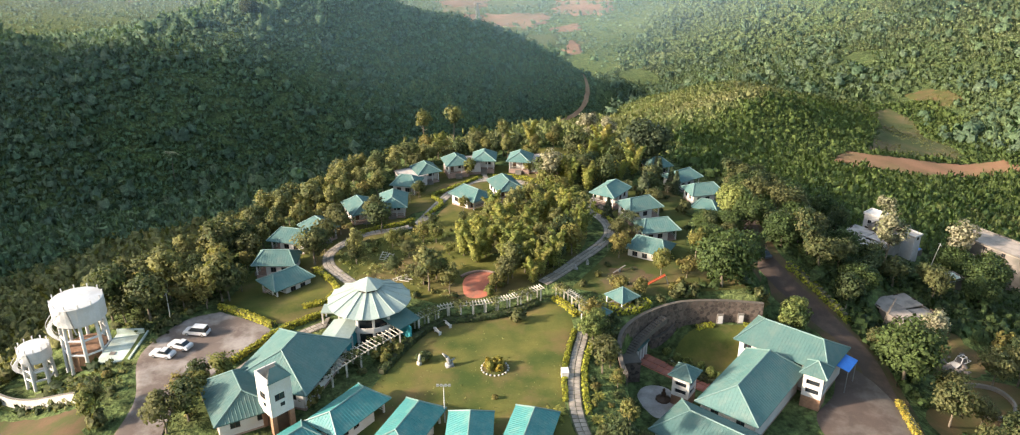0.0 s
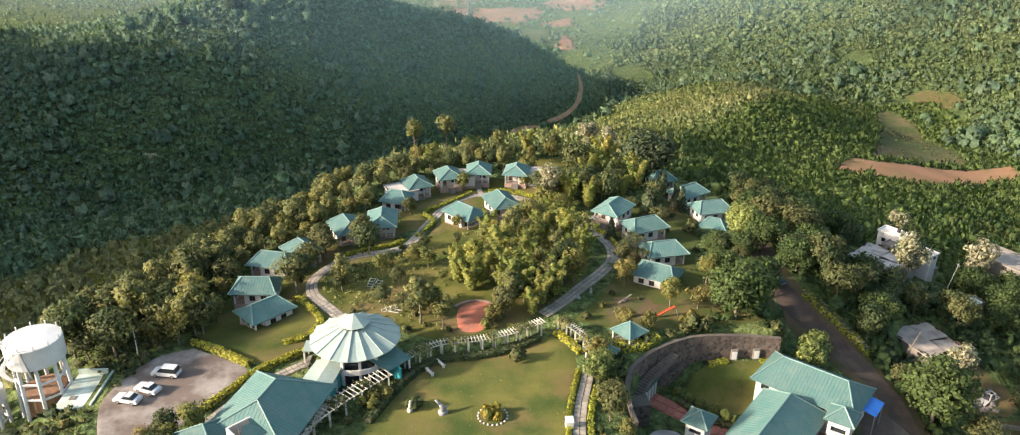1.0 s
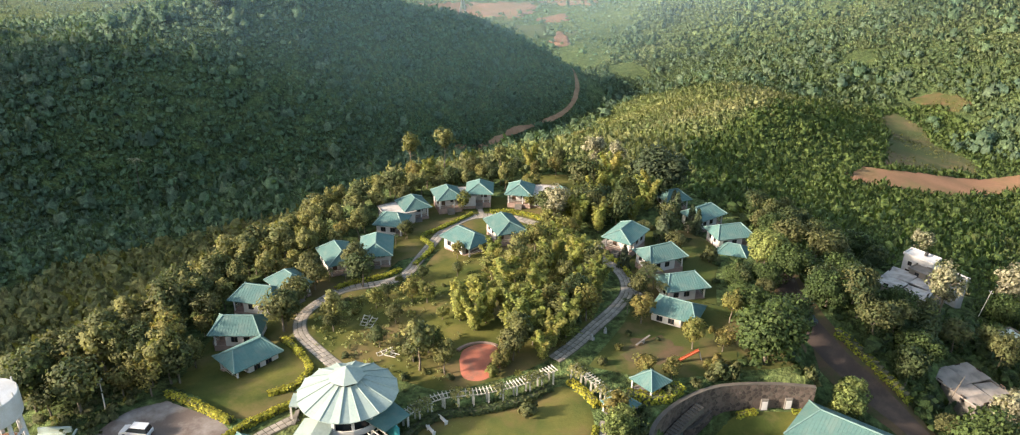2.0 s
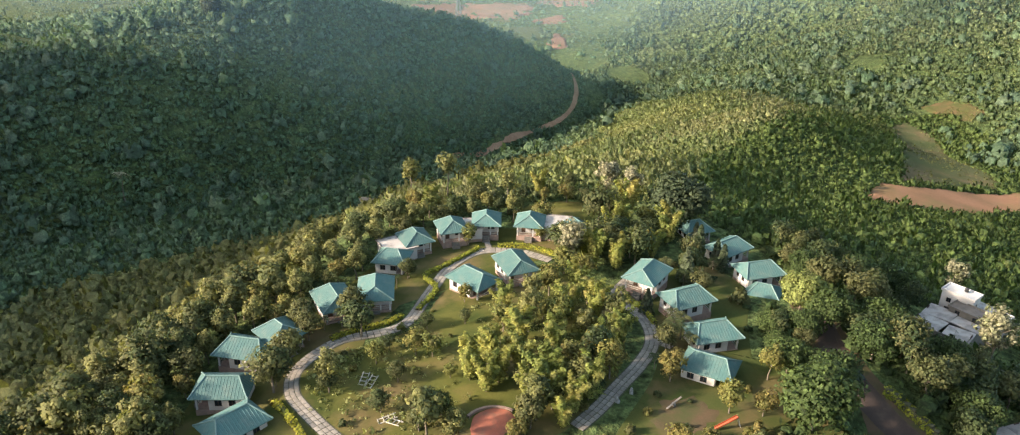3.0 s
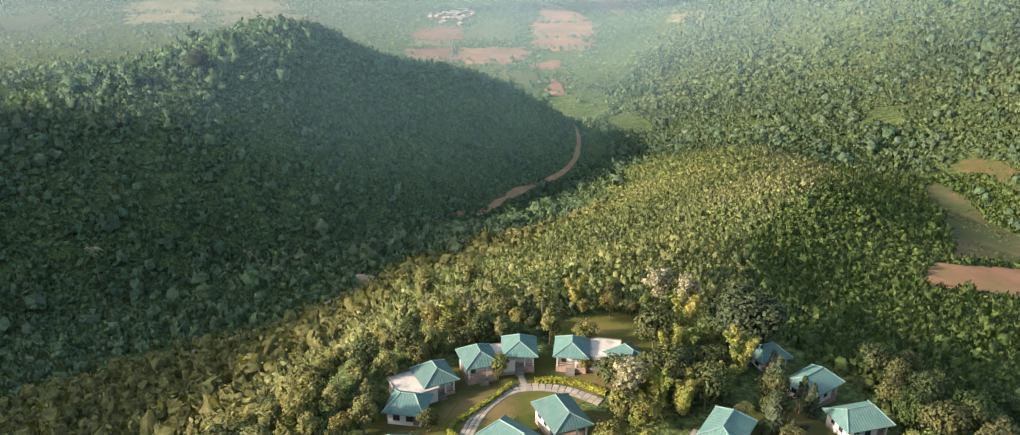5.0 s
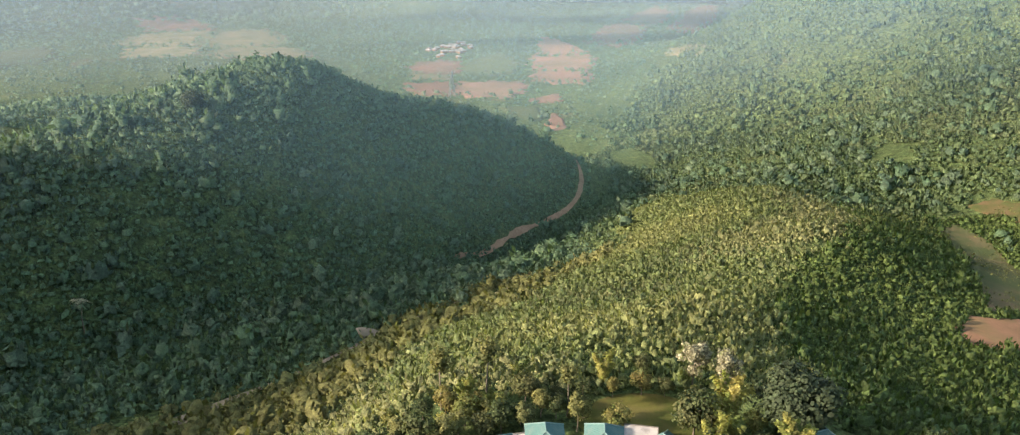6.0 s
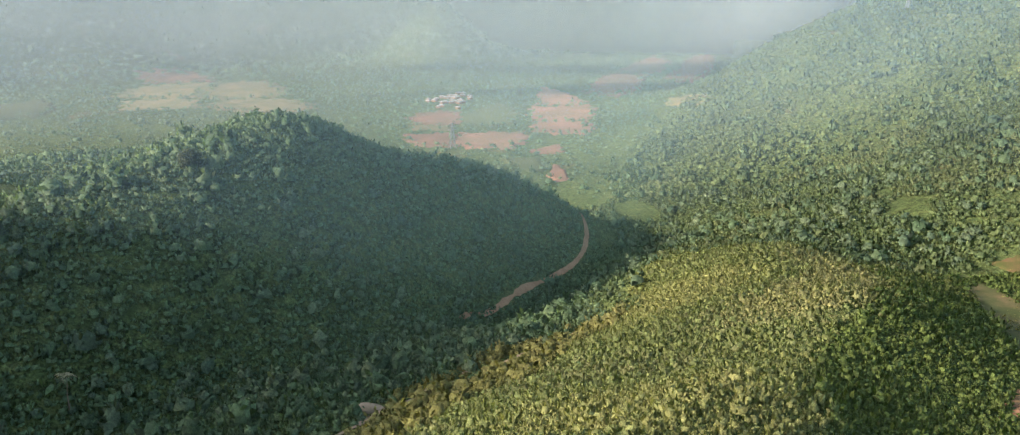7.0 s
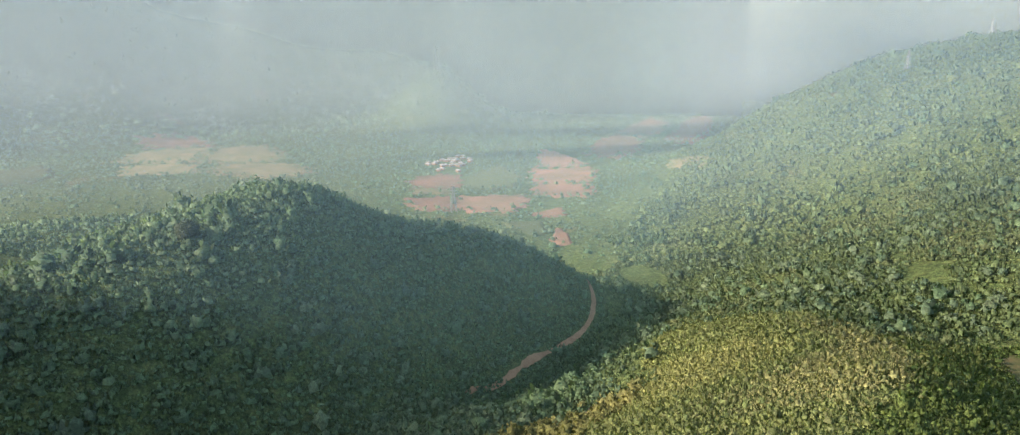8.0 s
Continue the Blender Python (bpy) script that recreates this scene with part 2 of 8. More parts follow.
    "rubble": surface("grey_rubble", (0.20, 0.165, 0.135), (0.13, 0.11, 0.09), 0.6, 3.0, 0.95, 0.7, 0.06),
    "verge": surface("red_brown_verge", (0.115, 0.075, 0.045), (0.085, 0.070, 0.035), 0.25, 3.0, 0.95, 0.5, 0.05, dirt=(0.055, 0.075, 0.022), dirt_scale=0.2, spec=0.1),
    "worn_grass": surface("worn_grass", (0.048, 0.066, 0.017), (0.072, 0.074, 0.023), 0.16, 2.5, 0.95, 0.5, 0.05, dirt=(0.15, 0.105, 0.05), dirt_scale=0.09, spec=0.1),
    "tin": surface("dull_tin_roof", (0.30, 0.27, 0.25), (0.22, 0.19, 0.17), 0.3, 2.0, 0.6, 0.2, 0.01, vary=0.35),
    "rock": surface("pale_bare_rock", (0.30, 0.23, 0.16), (0.20, 0.16, 0.10), 0.12, 1.2, 0.95, 0.6, 0.2),
}


def glass_material():
    m, nt, b = material("dark_window_glass")
    b.inputs["Base Color"].default_value = (0.02, 0.025, 0.028, 1)
    b.inputs["Roughness"].default_value = 0.12
    return m


MAT["glass"] = glass_material()


def rubble_wall_material():
    """Coursed dark rubble: single stones by cells, recessed pale joints."""
    m, nt, b = material("rubble_masonry")
    tc = nt.nodes.new("ShaderNodeTexCoord")
    cell = node(nt, "ShaderNodeTexVoronoi", Scale=1.5)
    edge = node(nt, "ShaderNodeTexVoronoi", Scale=1.5)
    edge.feature = "DISTANCE_TO_EDGE"
    for n in (cell, edge):
        nt.links.new(tc.outputs["Object"], n.inputs["Vector"])
    bw = nt.nodes.new("ShaderNodeRGBToBW")
    nt.links.new(cell.outputs["Color"], bw.inputs[0])
    col = ramp(nt, bw.outputs[0], [(0.2, (0.045, 0.032, 0.025)), (0.5, (0.080, 0.056, 0.043)), (0.8, (0.13, 0.094, 0.072))])
    joint = ramp(nt, edge.outputs["Distance"], [(0.02, (1, 1, 1)), (0.08, (0, 0, 0))])
    col = mixed(nt, joint, col, (0.10, 0.082, 0.064))
    col = mixed(nt, 0.4, col, mixed(nt, noisy(nt, 5.0), (0.1, 0.1, 0.1), (0.9, 0.9, 0.9)), "OVERLAY")
    nt.links.new(col, b.inputs["Base Color"])
    b.inputs["Roughness"].default_value = 0.92
    bumped(nt, b, edge.outputs["Distance"], 0.8, 0.12)
    return m


MAT["stone"] = rubble_wall_material()
LEAF = {
    "wood": leaves("hill_forest_leaves", [(0.080, 0.132, 0.070), (0.103, 0.164, 0.080), (0.127, 0.184, 0.089), (0.097, 0.151, 0.084), (0.140, 0.186, 0.104), (0.086, 0.138, 0.084)], 0.3, 0.25),
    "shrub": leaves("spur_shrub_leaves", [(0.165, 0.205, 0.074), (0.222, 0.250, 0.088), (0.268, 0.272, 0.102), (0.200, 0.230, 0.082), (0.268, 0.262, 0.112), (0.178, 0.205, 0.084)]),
    # greener shrub than the spur's; the shaded side's darkness is also in this palette
    "slope": leaves("east_slope_shade_leaves", [(0.074, 0.120, 0.031), (0.120, 0.162, 0.042), (0.086, 0.130, 0.036), (0.150, 0.176, 0.053)]),
    "flank": leaves("sunlit_flank_leaves", [(0.125, 0.137, 0.047), (0.193, 0.183, 0.061), (0.156, 0.159, 0.052), (0.215, 0.208, 0.075), (0.092, 0.111, 0.044)]),
    "tree": leaves("garden_tree_leaves", [(0.035, 0.055, 0.022), (0.068, 0.089, 0.032), (0.102, 0.108, 0.039), (0.120, 0.119, 0.045), (0.068, 0.089, 0.032)]),
    # paler than the near slopes' leaves: distance haze put into the palette
    "hazy": leaves("haze_tinted_slope_leaves", [(0.096, 0.139, 0.057), (0.125, 0.168, 0.069), (0.110, 0.152, 0.062), (0.155, 0.185, 0.081), (0.085, 0.125, 0.054)]),
    "bright": leaves("bright_tree_leaves", [(0.129, 0.152, 0.041), (0.179, 0.173, 0.047), (0.190, 0.152, 0.047), (0.146, 0.157, 0.047)]),
    "pale": leaves("pale_flowering_leaves", [(0.235, 0.225, 0.130), (0.310, 0.285, 0.185), (0.165, 0.178, 0.088)], 0.3, 0.6),
    "globe": leaves("pale_green_leaves", [(0.145, 0.180, 0.050), (0.200, 0.222, 0.066), (0.115, 0.150, 0.044)], 0.3, 0.5),
    "fresh": leaves("fresh_green_leaves", [(0.048, 0.077, 0.022), (0.074, 0.104, 0.029), (0.038, 0.062, 0.019)], 0.3, 0.4),
    "dark": leaves("dark_dense_leaves", [(0.050, 0.070, 0.032), (0.072, 0.088, 0.044), (0.090, 0.092, 0.058)]),
    "bamboo": leaves("bamboo_leaves", [(0.235, 0.262, 0.068), (0.335, 0.315, 0.085), (0.19, 0.225, 0.062), (0.35, 0.305, 0.095)], 0.5, 0.35),
    "hedge": leaves("clipped_hedge_leaves", [(0.25, 0.26, 0.032), (0.33, 0.30, 0.036), (0.19, 0.22, 0.032)], 0.3, 0.4),
    "yellow": leaves("yellow_flower_leaves", [(0.300, 0.240, 0.043), (0.200, 0.200, 0.043), (0.380, 0.280, 0.043)], 0.3, 0.5),
}
# ---- relief of the land: a coarse sheet of control heights (130 x 140 m apart), ridges and hollows, the levelled hilltop ----
CONTROL = np.array([
    -88, -63, -39, -14, -13, -29, -37, -30, -12,
    -57, -68, -56, -30, -23, -29, -33, -20, 3,
    -15, -56, -62, -64, -64, -49, -32, -8, 18,
    27, -35, -85, -106, -91, -68, -29, 7, 34,
    8, -70, -110, -118, -114, -73, -21, 11, 51,
    -56, -111, -118, -138, -130, -88, -45, -3, 67,
    -107, -130, -136, -153, -152, -124, -78, -18, 74,
    -139, -144, -145, -148, -147, -133, -85, -14, 64,
    -149, -147, -144, -143, -142, -126, -69, 1, 44,
    -146, -146, -145, -147, -149, -137, -69, 26, 50,
    -138, -144, -148, -150, -150, -150, -110, -20, 30], float).reshape(11, 9)
RIDGES = [  # centre x, y, direction, length, breadth, height
    (-131.4, 578.7, 1.17, 138.6, 78.8, 102.9), (-41.0, 526.7, 0.93, 169.4, 32.0, -45.3),
    (131.5, 455.4, 1.74, 102.5, 49.6, 30.4), (14.3, 690.2, 0.79, 73.7, 13.0, 37.0),
    (58.0, 293.0, 0.86, 63.0, 19.0, 10.0), (110.3, 370.5, 0.99, 28.0, 28.2, 16.3),
    (-84.7, 507.8, 1.20, 54.1, 32.7, 19.7), (-26.0, 622.0, 1.04, 54.4, 26.9, 9.5),
    (53.0, 404.3, 0.96, 44.1, 24.4, 8.2), (302.8, 870.7, 1.22, 138.3, 80.3, -15.8), (226.4, 423.5, 1.32, 63.4, 29.6, -6.8), (122.0, 256.0, 0.90, 40.0, 24.0, 6.0),
    (-126.0, 567.0, 0.6, 27.0, 24.0, 8.0),
    (-215.0, 510.0, 0.5, 60.0, 60.0, -1.5), (-90.0, 610.0, 0.7, 40.0, 30.0, -4.0), (7.6, 228.1, 1.32, 134.4, 67.1, 46.5)]


def soft(a, b, v):
    """0 below a, 1 above b, smooth between."""
    u = np.clip((np.asarray(v, float) - a) / (b - a), 0, 1)
    return u * u * (3 - 2 * u)


def sheet(x, y):
    gx, gy = np.clip((x + 440) / 130, 0, 7.999), np.clip(y / 140, 0, 9.999)
    i, j = gx.astype(int), gy.astype(int)
    u, v = gx - i, gy - j
    bx = ((1 - u) ** 3 / 6, (3 * u ** 3 - 6 * u ** 2 + 4) / 6, (-3 * u ** 3 + 3 * u ** 2 + 3 * u + 1) / 6, u ** 3 / 6)
    by = ((1 - v) ** 3 / 6, (3 * v ** 3 - 6 * v ** 2 + 4) / 6, (-3 * v ** 3 + 3 * v ** 2 + 3 * v + 1) / 6, v ** 3 / 6)
    return sum(bx[a] * by[b] * CONTROL[np.clip(j + b - 1, 0, 10), np.clip(i + a - 1, 0, 8)] for a in range(4) for b in range(4))


def hilltop(x, y):
    """How far the levelled hilltop of the resort reaches: 1 on it, 0 off it."""
    west = np.interp(y, [0, 60, 110, 135, 150, 175, 200, 215], [-80, -84, -84, -66, -58, -46, -32, -24])
    east = np.interp(y, [0, 90, 130, 160, 185, 205, 215], [90, 84, 72, 62, 58, 52, 44])
    return soft(-34, 0, x - west) * soft(-70, 0, east - x) * soft(-40, 0, 214 - y) * soft(-60, 0, y + 40)


def terrace(x, y):
    """The lower yard beside the lawn, cut into the hilltop, and the road that climbs out of it."""
    edge = np.interp(y, [108, 113, 119, 123.4, 127.5, 130.2, 131.3, 131.9, 132.3], [18.7, 18.4, 19.2, 21.8, 26.2, 31.2, 36.5, 44, 300])
    drop = soft(-0.4, 0.9, x - edge) * soft(80, 90, y) + soft(46, 51, x) * soft(129.6, 130.4, y) * (1 - soft(131, 152, y))
    bank = soft(122, 129.5, y) * soft(27, 33, x) * (1 - soft(45, 48, x))   # the courtyard lawn rises to its wall
    return -7.7 * np.clip(drop, 0, 1) * (1 - 0.38 * bank)


def ground_height(x, y):
    x, y = np.asarray(x, float), np.asarray(y, float)
    z = sheet(x, y)
    for cx, cy, a, length, breadth, high in RIDGES:
        u = (x - cx) * math.cos(a) + (y - cy) * math.sin(a)
        v = -(x - cx) * math.sin(a) + (y - cy) * math.cos(a)
        z = z + high * np.exp(-0.5 * (u / length) ** 2 - 0.5 * (v / breadth) ** 2)
    top = -0.4 - 1.6 * soft(130, 200, y) - 1.4 * soft(8, 24, x) * (1 - soft(112, 130, y)) - 2.6 * soft(-34, -54, x) * soft(125, 140, y) - 3.0 * soft(32, 50, x) * soft(170, 200, y)
    top = top + 2.0 * np.exp(-((x - 2) / 16) ** 2 - ((y - 158) / 18) ** 2) - 5.0 * soft(60, 84, x) - (3.2 + 5.0 * soft(160, 182, y)) * soft(63, 82, x) * soft(120, 132, y) - 7 * soft(-60, -82, x) * soft(140, 112, y)
    # unseen high ridge added west of the valley to keep the morning sun from it
    z = z + np.interp(y, [-260, -120, 0, 150, 240, 340, 430, 520], [0, 90, 190, 190, 168, 122, 40, 0]) * np.exp(-0.5 * ((x + 455) / 48) ** 2)
    k = hilltop(x, y)
    z = z * (1 - k) + (top + terrace(x, y)) * k
    # the plain and the far mountain
    far = soft(1350, 1700, y)
    z = z * (1 - far) + (-145 + 3 * np.sin(x / 170) * np.sin(y / 210)) * far + far * 190 * soft(520, 1100, x - 0.35 * (y - 1400))
    s = -0.644 * (x + 1000) + 0.765 * (y - 1450)
    u = 0.765 * (x + 1000) + 0.644 * (y - 1450)
    crest = 440 - 300 * soft(2000, 3400, u) + 34 * np.sin(u / 210) + 16 * np.sin(u / 83 + 1)
    z = z + crest * soft(0, 760, s + 50 * np.sin(u / 160) + 24 * np.sin(u / 61)) ** 1.2
    # a wooded knoll behind the village, and the rising end of the east range
    z = z + 118 * np.exp(-((x + 105) / 125) ** 2 - ((y - 2260) / 170) ** 2)
    z = z + 48 * np.exp(-((x - 800) / 190) ** 2 - ((y - 1260) / 330) ** 2)
    # a wooded foothill in the plain
    z = z + 34 * np.exp(-((x + 330) / 190) ** 2 - ((y - 930) / 90) ** 2)
    # high ground all round behind
    z = z - 40 * soft(0, -500, y)
    # small unevenness off the levelled ground
    rough = (1 - k) * (1 - soft(1000, 1500, y) * soft(-130, -140, z))
    z = z + rough * (1.4 * np.sin(x / 23 + 1.3 * np.sin(y / 31)) * np.sin(y / 27 + 0.9 * np.sin(x / 37)) + 2.2 * np.sin(x / 61 + 2) * np.sin(y / 53 + 0.5))
    return z
# ---- end of relief ----


# ---- mesh building ----
class Build:
    """Collects faces of one mesh."""

    def __init__(self):
        self.v, self.f = [], []

    def add(self, verts, faces):
        n = len(self.v)
        self.v += [tuple(p) for p in verts]
        self.f += [tuple(n + i for i in f) for f in faces]
        return self

    def box(self, cx, cy, cz, sx, sy, sz, rz=0.0, taper=1.0):
        """A box with its foot at cz, turned by rz degrees."""
        c, s = math.cos(radians(rz)), math.sin(radians(rz))
        vs = []
        for k, dz in ((1.0, 0), (taper, sz)):
            for dx, dy in ((-1, -1), (1, -1), (1, 1), (-1, 1)):
                x, y = dx * sx / 2 * k, dy * sy / 2 * k
                vs.append((cx + c * x - s * y, cy + s * x + c * y, cz + dz))
        return self.add(vs, [(3, 2, 1, 0), (4, 5, 6, 7), (0, 1, 5, 4), (1, 2, 6, 5), (2, 3, 7, 6), (3, 0, 4, 7)])

    def tube(self, p, q, r, r2=None, n=8, caps=True):
        p, q = Vector(p), Vector(q)
        r2 = r if r2 is None else r2
        d = (q - p).normalized()
        a = d.orthogonal().normalized()
        b = d.cross(a)
        vs = [c + (a * math.cos(2 * math.pi * i / n) + b * math.sin(2 * math.pi * i / n)) * k for c, k in ((p, r), (q, r2)) for i in range(n)]
        fs = [(i, (i + 1) % n, n + (i + 1) % n, n + i) for i in range(n)]
        if caps:
            fs += [tuple(range(n - 1, -1, -1)), tuple(range(n, 2 * n))]
        return self.add(vs, fs)

    def ring(self, cx, cy, profile, n=24, close=True, a0=0.0, a1=2 * math.pi):
        """A turned form: profile of (radius, height)."""
        full = abs(a1 - a0 - 2 * math.pi) < 1e-6
        m = n if full else n + 1
        vs = [(cx + r * math.cos(a0 + (a1 - a0) * i / n), cy + r * math.sin(a0 + (a1 - a0) * i / n), z) for r, z in profile for i in range(m)]
        fs = []
        for k in range(len(profile) - 1):
            for i in range(n):
                j = (i + 1) % m
                fs.append((k * m + i, k * m + j, (k + 1) * m + j, (k + 1) * m + i))
        if close and full:
            fs += [tuple(range(m - 1, -1, -1)), tuple(range((len(profile) - 1) * m, len(profile) * m))]
        return self.add(vs, fs)

    def plate(self, corners, thick):
        """A plate with these top corners, thick metres deep."""
        n = len(corners)
        low = [(x, y, z - thick) for x, y, z in corners]
        fs = [tuple(range(n)), tuple(range(2 * n - 1, n - 1, -1))] + [(i, n + i, n + (i + 1) % n, (i + 1) % n) for i in range(n)]
        return self.add(list(corners) + low, fs)

    def pipe(self, points, r, n=6):
        """A bent tube of one skin along points."""
        pts = [Vector(p) for p in points]
        rings = []
        a = (pts[1] - pts[0]).orthogonal().normalized()
        for k, p in enumerate(pts):
            d = (pts[min(k + 1, len(pts) - 1)] - pts[max(k - 1, 0)]).normalized()
            a = (a - d * a.dot(d)).normalized()
            b = d.cross(a)
            rings += [p + (a * math.cos(2 * math.pi * i / n) + b * math.sin(2 * math.pi * i / n)) * r for i in range(n)]
        m = len(pts)
        fs = [(k * n + i, k * n + (i + 1) % n, (k + 1) * n + (i + 1) % n, (k + 1) * n + i) for k in range(m - 1) for i in range(n)]
        return self.add(rings, fs + [tuple(range(n - 1, -1, -1)), tuple(range((m - 1) * n, m * n))])

    def weld(self):
        """Joins corners that lie on one another."""
        known, to, keep = {}, [], []
        for v in self.v:
            key = tuple(round(c, 3) for c in v)
            if key not in known:
                known[key] = len(keep)
                keep.append(v)
            to.append(known[key])
        self.v = keep
        self.f = [tuple(to[i] for i in f) for f in self.f]
        return self

    def mesh(self, name, mat, smooth=False):
        me = bpy.data.meshes.new(name)
        me.from_pydata(self.v, [], self.f)
        me.materials.append(mat)
        if smooth:
            me.shade_smooth()
        me.update()
        return me


def part(name, build, mat, parent, label="", smooth=False):
    me = build if isinstance(build, bpy.types.Mesh) else build.mesh(name, mat, smooth)
    ob = new(name, me)
    ob.parent = parent
    return tagged(ob, label) if label else ob


def thing(name, label, category, m=None, group="", kind=""):
    ob = new(name)
    ob.empty_display_size = 0.3
    if m is not None:
        ob.matrix_basis = m
    return tagged(ob, label, category, group, kind)


def gz(x, y):
    return float(ground_height(x, y))


def quad_mesh(name, corners, tint, mat, facing=None):
    """Many separate four-cornered leaf sprays in one mesh; corners is (n, 4, 3). facing: the way that each spray's leaves turn on the whole."""
    n = len(corners)
    me = bpy.data.meshes.new(name)
    me.vertices.add(4 * n)
    me.vertices.foreach_set("co", np.ascontiguousarray(corners, np.float32).ravel())
    me.loops.add(4 * n)
    me.loops.foreach_set("vertex_index", np.arange(4 * n, dtype=np.int32))
    me.polygons.add(n)
    me.polygons.foreach_set("loop_start", np.arange(0, 4 * n, 4, dtype=np.int32))
    at = me.attributes.new("tint", "FLOAT", "POINT")
    at.data.foreach_set("value", np.repeat(np.asarray(tint, np.float32), 4))
    me.materials.append(mat)
    me.update(calc_edges=True)
    if facing is not None:
        nv = me.attributes.new("custom_normal", "FLOAT_VECTOR", "POINT")
        nv.data.foreach_set("vector", (np.repeat(np.asarray(facing, np.float32), 4, axis=0) if np.ndim(facing) == 2 else np.asarray(facing, np.float32)).ravel())
    return me


def unit(v):
    return v / np.maximum(np.linalg.norm(v, axis=-1, keepdims=True), 1e-9)


def sprays(rng, points, outward, size, wild=0.6, lift=0.25, long=1.35):
    """Leaf sprays at points, facing roughly outward. Returns (n, 4, 3)."""
    n = len(points)
    nor = unit(outward + wild * rng.normal(size=(n, 3)) + np.array([0, 0, lift]))
    u = unit(np.cross(nor, rng.normal(size=(n, 3))))
    v = np.cross(nor, u)
    s = (size * rng.uniform(0.6, 1.35, n))[:, None]
    u, v = u * s * 0.5 * long, v * s * 0.5
    k = rng.uniform(0.25, 0.75, (n, 1))
    return np.stack([points - u, points - v + u * (k - 0.5), points + u, points + v - u * (k - 0.5)], 1)


DOME_NEAR = np.radians([-25.0, 22.0, 60.0]), 6
DOME_FAR = np.radians([-15.0, 45.0]), 4


def crowns(rng, centres, radii, flat, cards, size, wild=0.3, leafy="", lie=None):
    """Many crowns at once: leaf sprays all round, every third one standing out like a shoot, and, where leafy, a lumpy close mass of foliage inside them. lie: the way the ground under each faces. Returns corners, the crown of each, and the way it faces."""
    n = len(centres)
    d = rng.normal(size=(n, cards, 3))
    d[..., 2] = np.abs(d[..., 2]) * 1.1 - 0.25
    d = unit(d)
    az = np.arctan2(d[..., 1], d[..., 0])
    ph = rng.uniform(0, 6.28, (n, 1))
    lump = 1 + 0.22 * np.sin(3 * az + ph) + 0.16 * np.sin(5 * az + 2 * ph + 4 * d[..., 2])
    rad = radii[:, None] * lump * rng.uniform(0.8, 1.15, (n, cards))
    p = centres[:, None, :] + d * rad[..., None] * np.array([1, 1, flat])
    q = sprays(rng, p.reshape(-1, 3), d.reshape(-1, 3), np.repeat(size if np.ndim(size) else np.full(n, size), cards), wild)
    upright = leafy == "far"
    shoot = rng.uniform(size=n * cards) < (0.85 if upright else 0.4)
    way = unit((0.45 if upright else 1.0) * d.reshape(-1, 3) + np.array([0, 0, 0.9 if upright else 0.5]) + 0.25 * rng.normal(size=(n * cards, 3)))[shoot]
    wide = unit(np.cross(way, rng.normal(size=way.shape)))
    reach = (np.repeat(radii, cards) * rng.uniform(0.35, 0.65, n * cards))[shoot][:, None]
    mid = p.reshape(-1, 3)[shoot]
    slim = 0.34 if upright else 0.42
    q[shoot] = np.stack([mid - way * reach, mid + wide * reach * slim, mid + way * reach * 0.8, mid - wide * reach * slim], 1)
    lean = np.zeros((n, 3)) if lie is None else lie
    turn = unit(d.reshape(-1, 3) * np.array([1, 1, 0.8]) + np.array([0, 0, 0.15]) + np.repeat(lean, cards, axis=0) + 0.14 * rng.normal(size=(n * cards, 3)))
    who = np.repeat(np.arange(n), cards)
    if not leafy:
        return q, who, turn
    levels, segs = DOME_NEAR if leafy == "near" else DOME_FAR
    rings = len(levels)
    a = np.arange(segs) * 2 * math.pi / segs + rng.uniform(0, 6.28, (n, 1, 1)) + rng.uniform(-0.25, 0.25, (n, rings, segs))
    e = levels[None, :, None] + rng.uniform(-0.12, 0.12, (n, rings, segs))
    way = np.stack([np.cos(a) * np.cos(e), np.sin(a) * np.cos(e), np.sin(e)], -1)
    lump = (0.82 if segs == 6 else 0.68) + 0.2 * np.sin(2 * a + ph[:, :, None]) + rng.uniform(-0.28, 0.2, (n, rings, segs))
    v = centres[:, None, None, :] + way * (radii[:, None, None] * lump)[..., None] * np.array([1, 1, flat])
    face = unit(way * np.array([1, 1, 0.9]) + np.array([0, 0, 0.35]) + lean[:, None, None, :] + (0.28 if segs == 6 else 0.16) * rng.normal(size=way.shape))
    ring_a = [(r, s) for r in range(rings - 1) for s in range(segs)]
    index = [((r, s), (r, (s + 1) % segs), (r + 1, (s + 1) % segs), (r + 1, s)) for r, s in ring_a]
    t = rings - 1
    index += [((t, 0), (t, 1), (t, 2), (t, 3))] + ([((t, 0), (t, 3), (t, 4), (t, 5))] if segs == 6 else [])
    ri, si = np.array([[c[0] for c in f] for f in index]), np.array([[c[1] for c in f] for f in index])
    dome, dome_face = v[:, ri, si].reshape(-1, 4, 3), face[:, ri, si].reshape(-1, 4, 3)
    q = np.concatenate([q, dome])
    turn = np.concatenate([np.repeat(turn[:, None], 4, 1), dome_face])
    return q, np.concatenate([who, np.repeat(np.arange(n), len(index))]), turn


# ---- the ground: one sheet to the horizon ----
def steps(*spans):
    """Breaks along an axis: (from, to, step) one after another."""
    out = []
    for a, b, s in spans:
        out += list(np.arange(a, b, s))
    return np.array(out + [spans[-1][1]])


